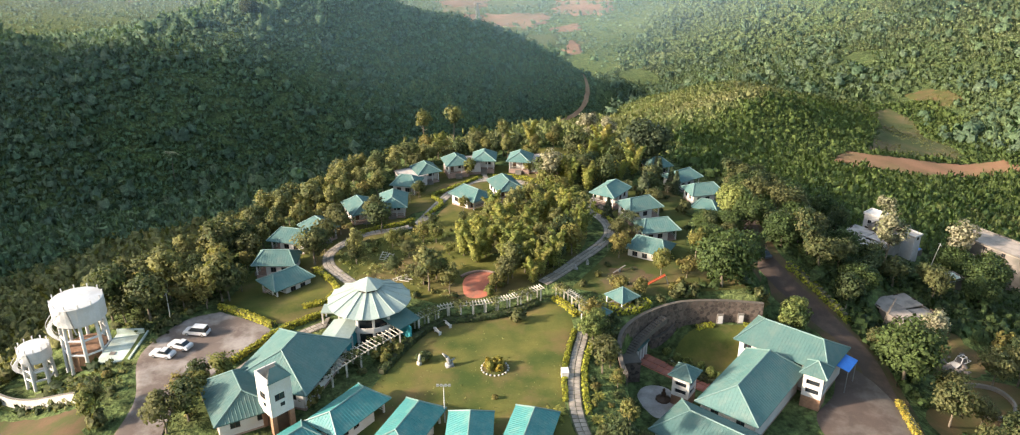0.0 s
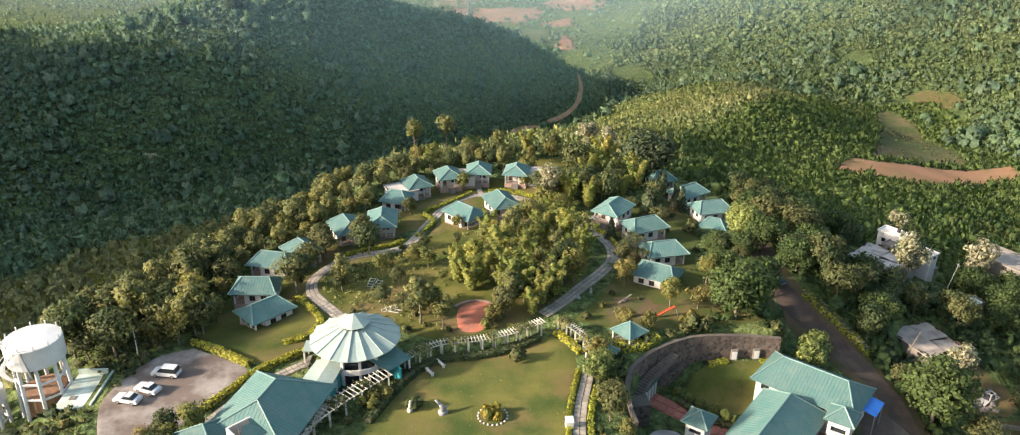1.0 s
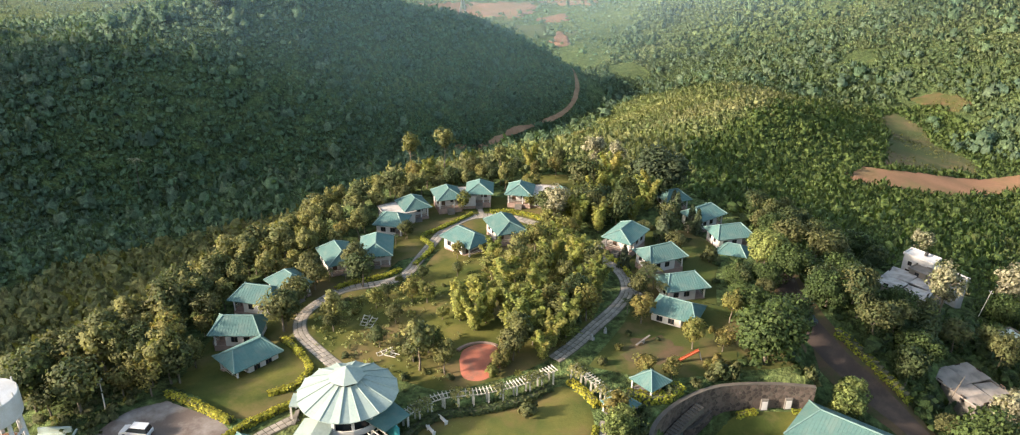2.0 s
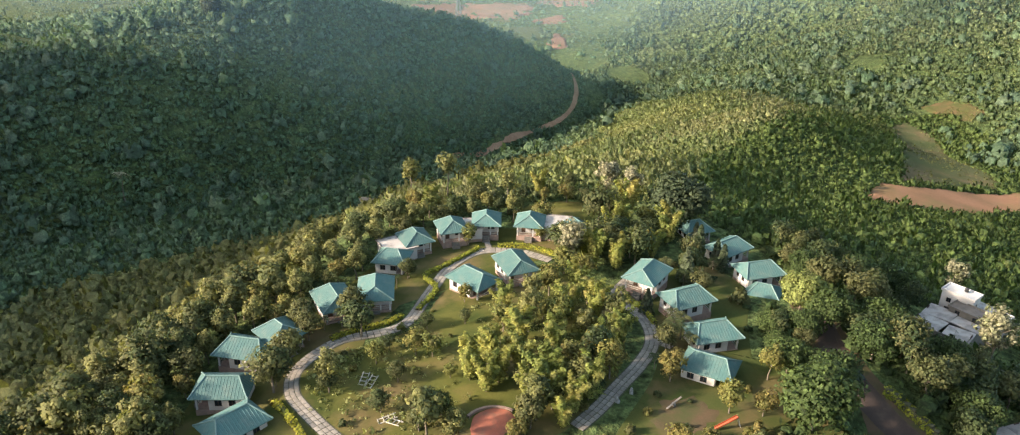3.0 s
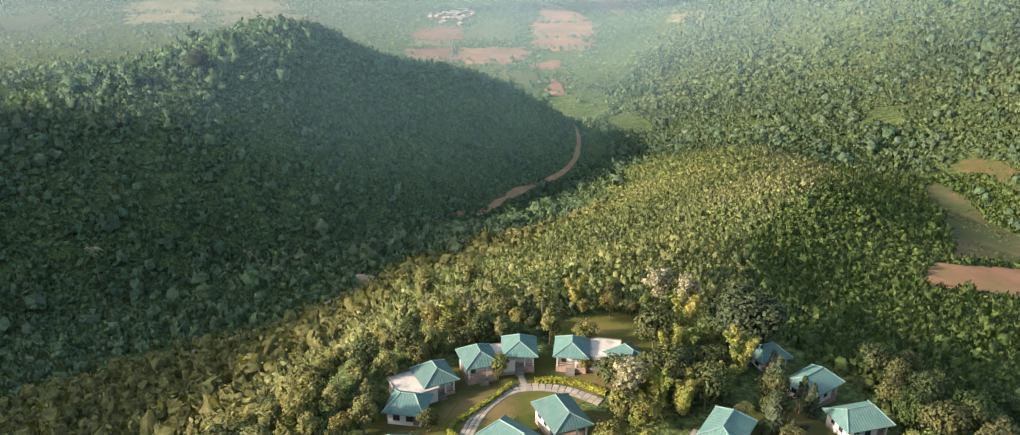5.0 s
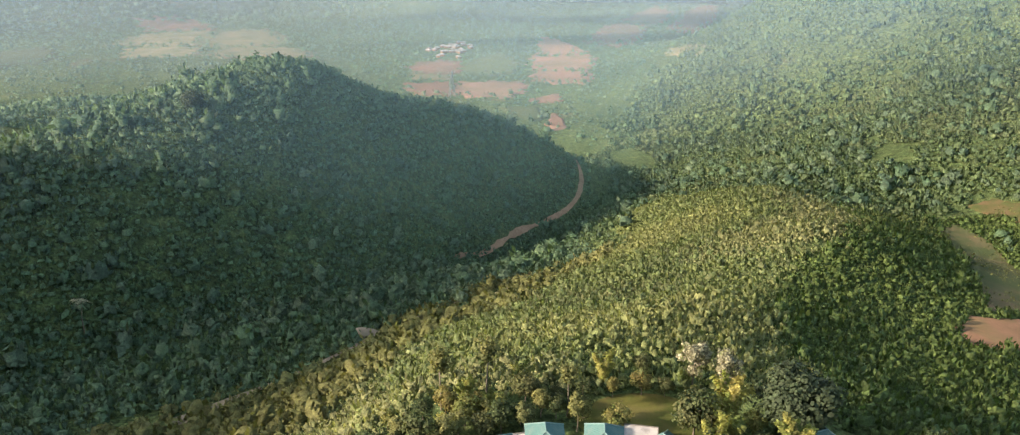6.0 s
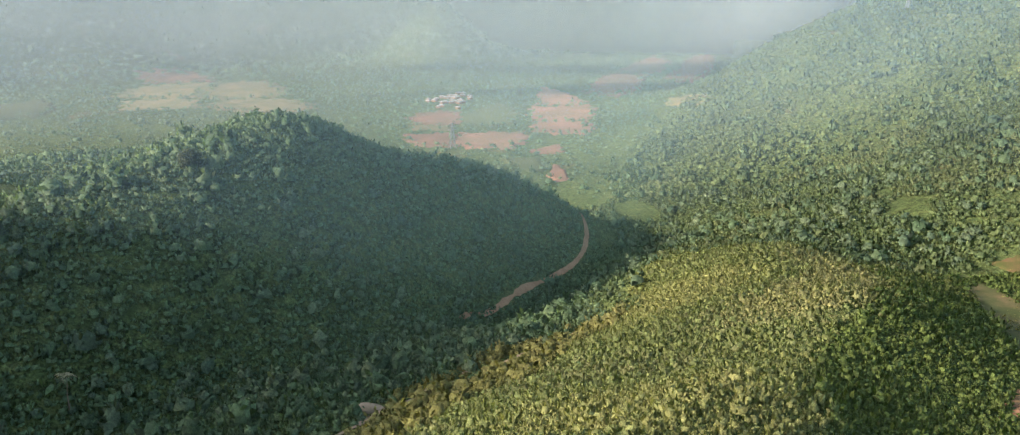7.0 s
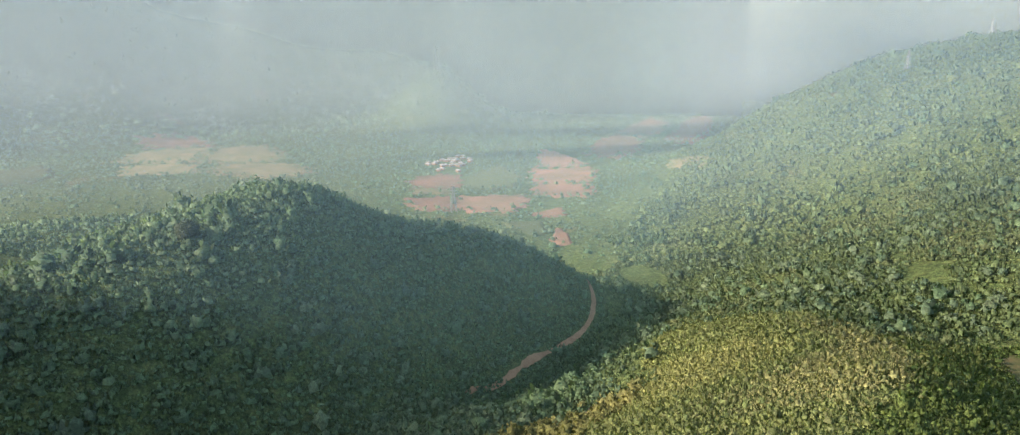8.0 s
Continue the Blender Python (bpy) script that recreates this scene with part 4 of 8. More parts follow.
# ---- the pavilion, halls and towers at the front ----
def pavilion(x, y, z):
    """A round two-storey pavilion under a pleated sixteen-sided pale roof, with two low wings."""
    p = thing("round_pavilion", "round white pavilion with a pale pleated umbrella roof", "pavilion", pose(x, y, z))
    n = 16
    part("lower_wall", Build().ring(0, 0, [(4.9, -0.5), (4.9, 2.0)], 24), MAT["glass"], p, "dark glazed ground storey")
    part("balcony", Build().ring(0, 0, [(5.4, 2.0), (5.5, 2.05), (5.5, 2.95), (5.3, 2.95), (5.3, 2.2)], 24, False), MAT["white"], p, "white curved balcony band")
    part("upper_wall", Build().ring(0, 0, [(4.6, 2.2), (4.6, 5.9)], 24), MAT["glass"], p, "dark glazed upper storey")
    for k in range(12):
        a = 2 * math.pi * (k + 0.5) / 12
        part("column", Build().box(5.15 * math.cos(a), 5.15 * math.sin(a), -0.5, 0.4, 0.4, 6.4, math.degrees(a)), MAT["white"], p)
    roof = Build()
    ring1, ring0 = [], []
    for k in range(2 * n):
        a = math.pi * k / n
        up = k % 2 == 0
        r = 7.15 if up else 7.0
        ring1.append((r * math.cos(a), r * math.sin(a), 5.8 if up else 5.6))
        ring0.append((2.0 * math.cos(a), 2.0 * math.sin(a), 7.95 if up else 7.85))
    m = 2 * n
    roof.add(ring1 + ring0 + [(vx, vy, vz - 0.12) for vx, vy, vz in ring1], [(k, (k + 1) % m, m + (k + 1) % m, m + k) for k in range(m)] + [(2 * m + k, 2 * m + (k + 1) % m, (k + 1) % m, k) for k in range(m)])
    part("roof", roof, MAT["roof_pale"], p, "pale green-white pleated sheet roof")
    ribs = Build()
    for k in range(0, m, 2):
        ribs.tube(Vector(ring1[k]) + Vector((0, 0, 0.05)), Vector(ring0[k]) + Vector((0, 0, 0.05)), 0.09, 0.07, 5)
    part("roof_rib", ribs, MAT["roof_pale"], p)
    part("lantern_wall", Build().ring(0, 0, [(1.9, 7.4), (1.9, 8.5)], 8), MAT["timber"], p)
    part("lantern_roof", Build().ring(0, 0, [(2.5, 8.3), (2.55, 8.4), (0.05, 9.9)], 8), MAT["roof_pale"], p, "small pointed pale roof")
    # the west wing: a low covered way
    w = Build().plate([(-5.6, -3.2, 3.5), (-3.2, -3.6, 4.1), (-4.9, -9.4, 3.0), (-7.6, -8.8, 2.5)], 0.14)
    w.plate([(-3.2, -3.6, 4.1), (-1.2, -4.2, 3.6), (-2.6, -9.9, 2.5), (-4.9, -9.4, 3.0)], 0.14)
    part("wing_roof", w, MAT["roof_pale"], p, "pale lean-to roof")
    part("wing_wall", Build().box(-2.3, -6.9, -0.5, 0.2, 5.6, 2.9, -13).box(-5.0, -8.9, -0.5, 4.0, 0.2, 2.9, -12), MAT["teal_wall"], p, "turquoise side wall")
    for qx, qy in ((-7.2, -8.5), (-2.7, -9.6), (-2.05, -6.8), (-1.4, -4.2)):
        part("wing_post", Build().box(qx, qy, -0.5, 0.24, 0.24, 3.0), MAT["white"], p)
    # the east wing
    e = Build().plate([(2.4, -4.0, 4.2), (4.9, 1.2, 4.2), (8.8, -1.6, 2.8), (5.7, -5.2, 2.8)], 0.14)
    part("wing_roof", e, MAT["roof"], p, "teal lean-to roof")
    part("wing_wall", Build().box(6.0, -2.6, -0.5, 0.2, 4.6, 3.2, 40), MAT["teal_wall"], p, "turquoise side wall")
    for qx, qy in ((8.5, -1.7), (7.0, -3.4), (5.6, -4.9)):
        part("wing_post", Build().box(qx, qy, -0.5, 0.22, 0.22, 3.2), MAT["white"], p)
    for k in range(4):
        part("entrance_step", Build().box(-8.0 - 0.32 * k, 1.2, -0.3 - 0.15 * k, 0.34, 3.2, 0.6), MAT["concrete"], p)
    part("porch_roof", Build().box(-7.2, 2.2, 2.3, 3.2, 3.0, 0.2), MAT["roof_pale"], p)
    for qx, qy in ((-8.6, 0.9), (-8.6, 3.5)):
        part("porch_post", Build().box(qx, qy, -0.5, 0.25, 0.25, 2.8), MAT["white"], p)
    return p


pavilion(-24.1, 121.1, -0.4)


def hall(name, label, x, y, z, ang, length, width, ridge, eave, rise, roof_mat="roof", bays=4, base="plinth", sunk=3.0):
    """A hall: pierced walls with a band of windows under a large hipped roof."""
    h = thing(name, label, "hall", pose(x, y, z, 0, 0, ang))
    a, b = length / 2 - 0.9, width / 2 - 0.9
    part("plinth", Build().box(0, 0, -sunk, 2 * a + 0.3, 2 * b + 0.3, sunk + 0.5), MAT[base], h)
    for p0, p1 in (((-a, -b), (a, -b)), ((a, b), (-a, b)), ((a, -b + 0.13), (a, b - 0.13)), ((-a, b - 0.13), (-a, -b + 0.13))):
        n = math.hypot(p1[0] - p0[0], p1[1] - p0[1])
        k = max(2, int(bays * n / (2 * a)))
        holes = [(n * (i + 0.5) / k - 0.7, n * (i + 0.5) / k + 0.7, eave - 1.7, eave - 0.55) for i in range(k)]
        w = Build()
        ux, uy, t = pierced(w, *p0, *p1, 0.5, eave - 0.05, 0.26, holes)
        wall = part("wall", w.weld(), MAT["white"], h)
        for h0, h1, lo, hi in holes:
            window_in(wall, p0[0] + ux * (h0 + h1) / 2, p0[1] + uy * (h0 + h1) / 2, t, h1 - h0, lo, hi)
    roof, cap = hip_roof(length, width, eave, rise, ridge, 0.15, 0.55)
    r = part("roof", roof, MAT[roof_mat], h)
    part("ridge_cap", cap, MAT["cap"], r, "pale ridge flashing")
    return h


hall("assembly_hall", "large hall under a broad teal hipped roof", -33.9, 106.0, -0.5, 75, 15.6, 13.2, 5.0, 3.4, 3.4)
hall("side_house", "white house with a broad teal roof", -39.6, 97.6, -0.6, -60, 12.0, 9.6, 5.6, 3.2, 2.5)
hall("dining_hall", "long hall with a teal roof beside the yard", 39.8, 110.5, -9.6, 51, 19.6, 10.8, 12.7, 4.6, 3.5, bays=6)
hall("lodge", "white two-storey lodge under a teal ribbed roof", 49.5, 121.1, -9.3, -40, 17.0, 10.3, 10.5, 5.6, 2.9, bays=6)
hall("kitchen_hall", "low hall with a pale teal roof", 31.0, 96.3, -9.3, -41, 18.4, 10.0, 10.0, 4.9, 2.6, bays=5)
HOUSES += [(-24.1, 121.1, 9), (-33.9, 105.6, 9), (-39.6, 97.6, 7), (39.8, 110.5, 9.5), (48.9, 121.6, 8), (31, 96.3, 9), (-33.2, 94.3, 3), (34, 113, 7), (44.5, 104, 7)]


def open_tower(x, y, z, ang, side, high, sunk, label):
    """A white stair tower with wide openings under a pyramid roof."""
    t = thing("stair_tower", label, "tower", pose(x, y, z, 0, 0, ang))
    s = side / 2
    part("base", Build().box(0, 0, -sunk, side, side, sunk + high * 0.34), MAT["brick"], t, "brown brick base")
    lo = high * 0.34 + 0.002
    for sx in (-1, 1):
        for sy in (-1, 1):
            part("pillar", Build().box(sx * (s - 0.25), sy * (s - 0.25), lo, 0.5, 0.5, high - lo), MAT["white"], t)
    for zz in (lo, high * 0.58, high * 0.82):
        for sx, sy, ang2 in ((0, -1, 0), (0, 1, 0), (1, 0, 90), (-1, 0, 90)):
            part("parapet", Build().box(sx * (s - 0.1), sy * (s - 0.1), zz, side - 1.0, 0.18, high * 0.11, ang2), MAT["white"], t)
    # solid dark block behind the openings; its colour stands in for shade
    part("core", Build().box(0, 0, lo, side - 0.9, side - 0.9, high * 0.56), MAT["glass"], t, "dark solid block in place of the shaded inside")
    roof, cap = hip_roof(side + 1.3, side + 1.3, high, side * 0.55, 0.01, 0.1, 0.5)
    r = part("roof", roof, MAT["roof"], t)
    part("ridge_cap", cap, MAT["cap"], r, "pale ridge flashing")
    return t


open_tower(29.0, 112.0, -9.6, -35, 3.0, 6.0, 1.5, "white open stair tower with a teal pyramid roof")
open_tower(50.6, 111.6, -9.6, -35, 3.2, 6.8, 1.5, "white stair tower on a brick base, teal roof")


def white_tower(x, y, z):
    t = thing("white_tower", "tall white tower on brown brick legs, half-open roof", "tower", pose(x, y, z, 0, 0, 45))
    s = 3.5
    for sx in (-1, 1):
        for sy in (-1, 1):
            part("leg", Build().box(sx * 1.4, sy * 1.4, -1, 0.7, 0.7, 4.2), MAT["brick"], t, "brown brick leg")
    part("core", Build().box(0, 0, -1, 2.2, 2.2, 4.2), MAT["timber"], t)
    for p0, p1 in (((-s / 2, -s / 2 + 0.1), (s / 2, -s / 2 + 0.1)), ((s / 2, s / 2 - 0.1), (-s / 2, s / 2 - 0.1)), ((s / 2 - 0.1, -s / 2 + 0.2), (s / 2 - 0.1, s / 2 - 0.2)), ((-s / 2 + 0.1, s / 2 - 0.2), (-s / 2 + 0.1, -s / 2 + 0.2))):
        n = math.hypot(p1[0] - p0[0], p1[1] - p0[1])
        holes = [(n / 2 - 0.95, n / 2 + 0.55, 5.6, 6.7)]
        w = Build()
        ux, uy, a = pierced(w, *p0, *p1, 3.202, 9.0, 0.2, holes)
        wall = part("wall", w.weld(), MAT["white"], t)
        window_in(wall, p0[0] + ux * (n / 2 - 0.2), p0[1] + uy * (n / 2 - 0.2), a, 1.5, 5.6, 6.7)
        small = Build().box(0, -0.112, 4.5, 0.7, 0.03, 0.6)
        o = part("vent", small, MAT["glass"], wall)
        o.matrix_basis = pose(p0[0] + ux * (n / 2 + 0.1), p0[1] + uy * (n / 2 + 0.1), 0, 0, 0, a)
    part("floor", Build().box(0, 0, 7.6, 3.1, 3.1, 0.15), MAT["concrete"], t)
    r = Build().plate([(-1.9, -1.9, 8.9), (1.9, -1.9, 8.9), (0.5, -0.3, 10.2), (-0.5, -0.3, 10.2)], 0.1)
    r.plate([(1.9, -1.9, 8.9), (1.9, 1.9, 8.9), (0.9, 0.8, 9.9), (0.5, -0.3, 10.2)], 0.1)
    part("roof", r, MAT["roof"], t, "teal roof over half of the top")
    part("parapet", Build().box(-1.65, 0, 9.0, 0.2, 3.5, 0.5).box(0, 1.65, 9.0, 3.1, 0.2, 0.5), MAT["white"], t)
    part("mast", Build().tube((-1.5, -1.5, 9.0), (-1.5, -1.5, 12.0), 0.05, 0.03).tube((-1.5, -1.0, 9.4), (-1.5, -2.0, 10.6), 0.04), MAT["steel"], t)
    return t


white_tower(-33.2, 94.4, -0.5)

# blue sheet over the lodge's side stair
tarp = thing("tarpaulin_shelter", "bright blue sheet roof over a side stair", "shelter", pose(57.0, 117.0, -8.4, 0, 0, -40))
part("sheet", Build().plate([(-1.9, -2.2, 4.2), (2.0, -2.2, 3.5), (2.0, 2.2, 3.6), (-1.9, 2.2, 4.3)], 0.06), MAT["blue"], tarp)
for sx, sy in ((-1.7, -2), (1.8, -2), (1.8, 2), (-1.7, 2)):
    part("post", Build().tube((sx, sy, -1.0), (sx, sy, 3.45 if sx > 0 else 4.05), 0.06), MAT["steel"], tarp)


# ---- pergolas ----
def pergola(points, width, high, gap, label):
    line = spline(points, gap)
    side = sideways(line)
    p = thing("pergola", label, "pergola", pose(line[0, 0], line[0, 1], 0))
    p.location.z = gz(line[0, 0], line[0, 1])
    base = Vector(p.location)
    for s in (-1, 1):
        rail = [Vector((x + side[i, 0] * s * width / 2, y + side[i, 1] * s * width / 2, gz(x, y) + high)) - base for i, (x, y) in enumerate(line)]
        part("rail", Build().pipe(rail, 0.09, 4), MAT["cream"], p)
        for i in range(0, len(line), 4):
            part("post", Build().box(rail[i].x, rail[i].y, -0.8, 0.26, 0.26, rail[i].z + 0.75), MAT["cream"], p)
    slat = Build().box(0, 0, 0, 0.07, width + 0.7, 0.15).mesh("slat", MAT["cream"])
    for i, (x, y) in enumerate(line):
        o = part("slat", slat, None, p)
        o.matrix_basis = pose(x - base.x, y - base.y, gz(x, y) + high + 0.082 - base.z, 0, 0, math.degrees(math.atan2(side[i, 1], side[i, 0])) - 90)
    return p


pergola([(-31.2, 98.4), (-28.2, 104.0), (-24.7, 109.2), (-20.9, 113.7), (-18.7, 116.0)], 2.0, 2.5, 0.8, "cream concrete pergola with climbing plants")
pergola([(-16.1, 120.2), (-13.5, 122.7), (-10.6, 124.3), (-5.0, 125.3), (0.7, 127.5), (5.8, 130.8)], 1.1, 2.4, 0.55, "curved cream pergola along the lawn")
pergola([(8.9, 131.4), (11.6, 127.8), (13.4, 125.0)], 1.0, 2.4, 0.55, "short cream pergola at the lawn's corner")


# ---- gazebos ----
def gazebo(x, y, size, eave, rise, label):
    g = thing("gazebo", label, "gazebo", on_ground(x, y, 38))
    s = size / 2 - 0.4
    for sx in (-1, 1):
        for sy in (-1, 1):
            part("post", Build().box(sx * s, sy * s, -0.4, 0.22, 0.22, eave + 0.35), MAT["white"], g)
    part("floor", Build().box(0, 0, -0.4, size - 0.5, size - 0.5, 0.55), MAT["concrete"], g)
    roof, cap = hip_roof(size, size, eave, rise, 0.01, 0.1, 0.45)
    r = part("roof", roof, MAT["roof"], g)
    part("ridge_cap", cap, MAT["cap"], r, "pale ridge flashing")
    return g


gazebo(20.4, 128.7, 4.6, 2.0, 1.7, "small garden gazebo with a teal pyramid roof")
gazebo(15.1, 123.5, 4.2, 1.9, 1.5, "teal-roofed gazebo half hidden by a bush")
HOUSES += [(20.4, 128.7, 2.6), (15.1, 123.5, 2.0)]


# ---- on the lawn ----
def bench(x, y, ang):
    b = thing("bench", "white garden bench with a curved back", "bench", on_ground(x, y, ang, 0.06), "benches on the lawn")
    part("seat", Build().box(0, 0, 0.40, 1.8, 0.5, 0.08), MAT["white"], b)
    back = Build()
    for k in range(9):
        u = k / 8
        back.box(-0.85 + 1.7 * u, 0.26, 0.482, 0.2, 0.07, 0.42 + 0.22 * math.sin(math.pi * u))
    part("backrest", back, MAT["white"], b)
    for sx in (-0.75, 0.75):
        part("leg", Build().box(sx, 0, -0.15, 0.14, 0.46, 0.55), MAT["white"], b)
        part("armrest", Build().box(sx * 1.16, 0, 0.482, 0.09, 0.5, 0.22), MAT["white"], b)


bench(-12.4, 119.0, 125)
bench(-10.8, 121.3, 125)

monument = Build()
monument.box(0, 0, -0.3, 1.5, 1.1, 0.8, 20, 0.8).tube((0.1, 0, 0.45), (-0.35, 0.1, 1.6), 0.42, 0.30, 8).tube((-0.35, 0.1, 1.5), (-1.1, 0.15, 2.3), 0.26, 0.14, 8).tube((0.1, 0.25, 0.7), (0.8, 0.4, 1.2), 0.2, 0.12, 7)
tagged(new("statue", monument.mesh("statue", MAT["statue"], True)), "grey-white abstract garden statue on a rock", "statue").matrix_basis = on_ground(-9.7, 109.2, 0, 0.06)
st2 = Build().box(0, 0, -0.3, 0.7, 0.7, 0.9, 10, 0.8).tube((0, 0, 0.55), (0.1, 0, 1.7), 0.3, 0.16, 8).tube((0.1, 0, 1.6), (0.12, 0, 1.95), 0.16, 0.12, 8)
tagged(new("statue", st2.mesh("statue", MAT["cream"], True)), "weathered yellowish garden statue", "statue").matrix_basis = on_ground(-14.6, 109.6, 30, 0.06)
st3 = Build().ring(0, 0, [(1.3, -0.3), (1.3, 0.25), (1.1, 0.3), (0.7, 0.5), (0.35, 0.9), (0.45, 1.3), (0.2, 1.7), (0.28, 2.0), (0.05, 2.3)], 10)
tagged(new("statue", st3.mesh("statue", MAT["bronze"], True)), "dark bronze statue on the round plaza", "statue").matrix_basis = pose(25.9, 112.6, gz(25.9, 112.6) + 0.1)
for x, y in ((15.5, 144.3), (13.0, 142.0)):
    s = Build().box(0, 0, -0.3, 0.8, 0.6, 0.6, 0, 0.9).tube((0, 0, 0.25), (0.1, 0, 0.95), 0.28, 0.15, 8)
    tagged(new("statue", s.mesh("statue", MAT["statue"], True)), "small white garden statue beside the path", "statue").matrix_basis = on_ground(x, y, x * 40, 0.06)

kiosk = thing("ice_box", "white box with a sloping lid on the lawn", "box", on_ground(8.6, 106.2, 5, 0.06))
part("body", Build().box(0, 0, -0.2, 1.1, 0.9, 1.2), MAT["white"], kiosk)
part("lid", Build().plate([(-0.6, -0.5, 1.1), (0.6, -0.5, 1.1), (0.6, 0.5, 1.5), (-0.6, 0.5, 1.5)], 0.1), MAT["white"], kiosk)

bed = thing("flower_bed", "round flower bed ringed with pale stones", "flower bed", on_ground(-2.4, 108.6, 0, 0.06))
part("soil", Build().ring(0, 0, [(2.0, -0.3), (1.9, 0.08), (1.0, 0.2), (0.05, 0.25)], 20), MAT["earth"], bed)
pebble = Build().ring(0, 0, [(0.18, -0.1), (0.20, 0.08), (0.12, 0.18), (0.04, 0.2)], 7).mesh("edging_stone", MAT["flat"], True)
for k in range(20):
    a = 2 * math.pi * k / 20
    o = part("edging_stone", pebble, None, bed)
    o.matrix_basis = pose(2.15 * math.cos(a), 2.15 * math.sin(a), 0, 0, 0, k * 47)
lamp = thing("lamp_mast", "slim white lamp mast with four floodlights", "street lamp", on_ground(-9.4, 95.0, 0))
part("mast", Build().tube((0, 0, -0.5), (0, 0, 6.6), 0.09, 0.06), MAT["white"], lamp)
part("crossarm", Build().tube((-0.9, 0, 6.5), (0.9, 0, 6.5), 0.05), MAT["white"], lamp)
for k in (-0.85, -0.3, 0.3, 0.85):
    part("floodlight", Build().box(k, -0.12, 6.45, 0.34, 0.26, 0.32), MAT["steel"], lamp)


# ---- car park, tanks, walls ----
def car(x, y, ang, paint, label, van=False, z=None):
    c = thing("car", label, "car", pose(x, y, (gz(x, y) + 0.12) if z is None else z, 0, 0, ang))
    body = Build()
    L, W = (4.3, 1.72) if van else (3.95, 1.66)
    prof = [(-L / 2, 0.35), (-L / 2 - 0.02, 0.75), (-L / 2 + 0.15, 0.92), (L / 2 - (0.9 if van else 1.2), 0.98), (L / 2 - 0.1, 0.80), (L / 2, 0.55), (L / 2 - 0.05, 0.32)]
    n = len(prof)
    vs = [(px_, -W / 2, pz) for px_, pz in prof] + [(px_, W / 2, pz) for px_, pz in prof]
    body.add(vs, [tuple(range(n)), tuple(range(2 * n - 1, n - 1, -1))] + [(i, n + i, n + (i + 1) % n, (i + 1) % n) for i in range(n)])
    part("body", body, MAT[paint], c)
    top = (1.72 if van else 1.44)
    back, front = (-L / 2 + 0.12, L / 2 - 1.0) if van else (-L / 2 + 0.55, L / 2 - 1.35)
    rb, rf = (back + 0.2, front - 0.75) if van else (back + 0.55, front - 0.7)
    h = W / 2 - 0.06
    g = [(back, -h, 0.9), (front, -h, 0.95), (front, h, 0.95), (back, h, 0.9), (rb, -h + 0.14, top - 0.04), (rf, -h + 0.14, top - 0.04), (rf, h - 0.14, top - 0.04), (rb, h - 0.14, top - 0.04)]
    for pane, ring in (("side_window", (0, 1, 5, 4)), ("windscreen", (1, 2, 6, 5)), ("side_window", (2, 3, 7, 6)), ("rear_window", (3, 0, 4, 7))):
        part(pane, Build().plate([g[i] for i in ring], 0.012), MAT["glass"], c, "dark tinted glass")
    part("roof", Build().box((rb + rf) / 2, 0, top - 0.04, rf - rb + 0.08, 2 * h - 0.24, 0.06, 0, 0.94), MAT[paint], c)
    for sx in (-L / 2 + 0.8, L / 2 - 0.8):
        for sy in (-1, 1):
            w = part("wheel", Build().tube((sx, sy * (W / 2 - 0.16), 0.31), (sx, sy * (W / 2 + 0.01), 0.31), 0.31, 0.31, 14), MAT["tyre"], c)
            part("rim", Build().tube((sx, sy * (W / 2 - 0.05), 0.31), (sx, sy * (W / 2 + 0.025), 0.31), 0.19, 0.19, 10), MAT["steel"], w)
    for sy in (-0.6, 0.6):
        part("headlight", Build().box(L / 2 - 0.1, sy, 0.55, 0.16, 0.34, 0.16), MAT["glass"], c)
    return c


car(-53.6, 118.6, 172, "car", "white people carrier on the car park", True)
car(-56.8, 111.9, 168, "car", "white saloon car on the car park")
car(-54.8, 114.4, 160, "car", "white saloon car parked beside another")
car(52.2, 149.6, 108, "car_dark", "dark grey car on the shaded road")


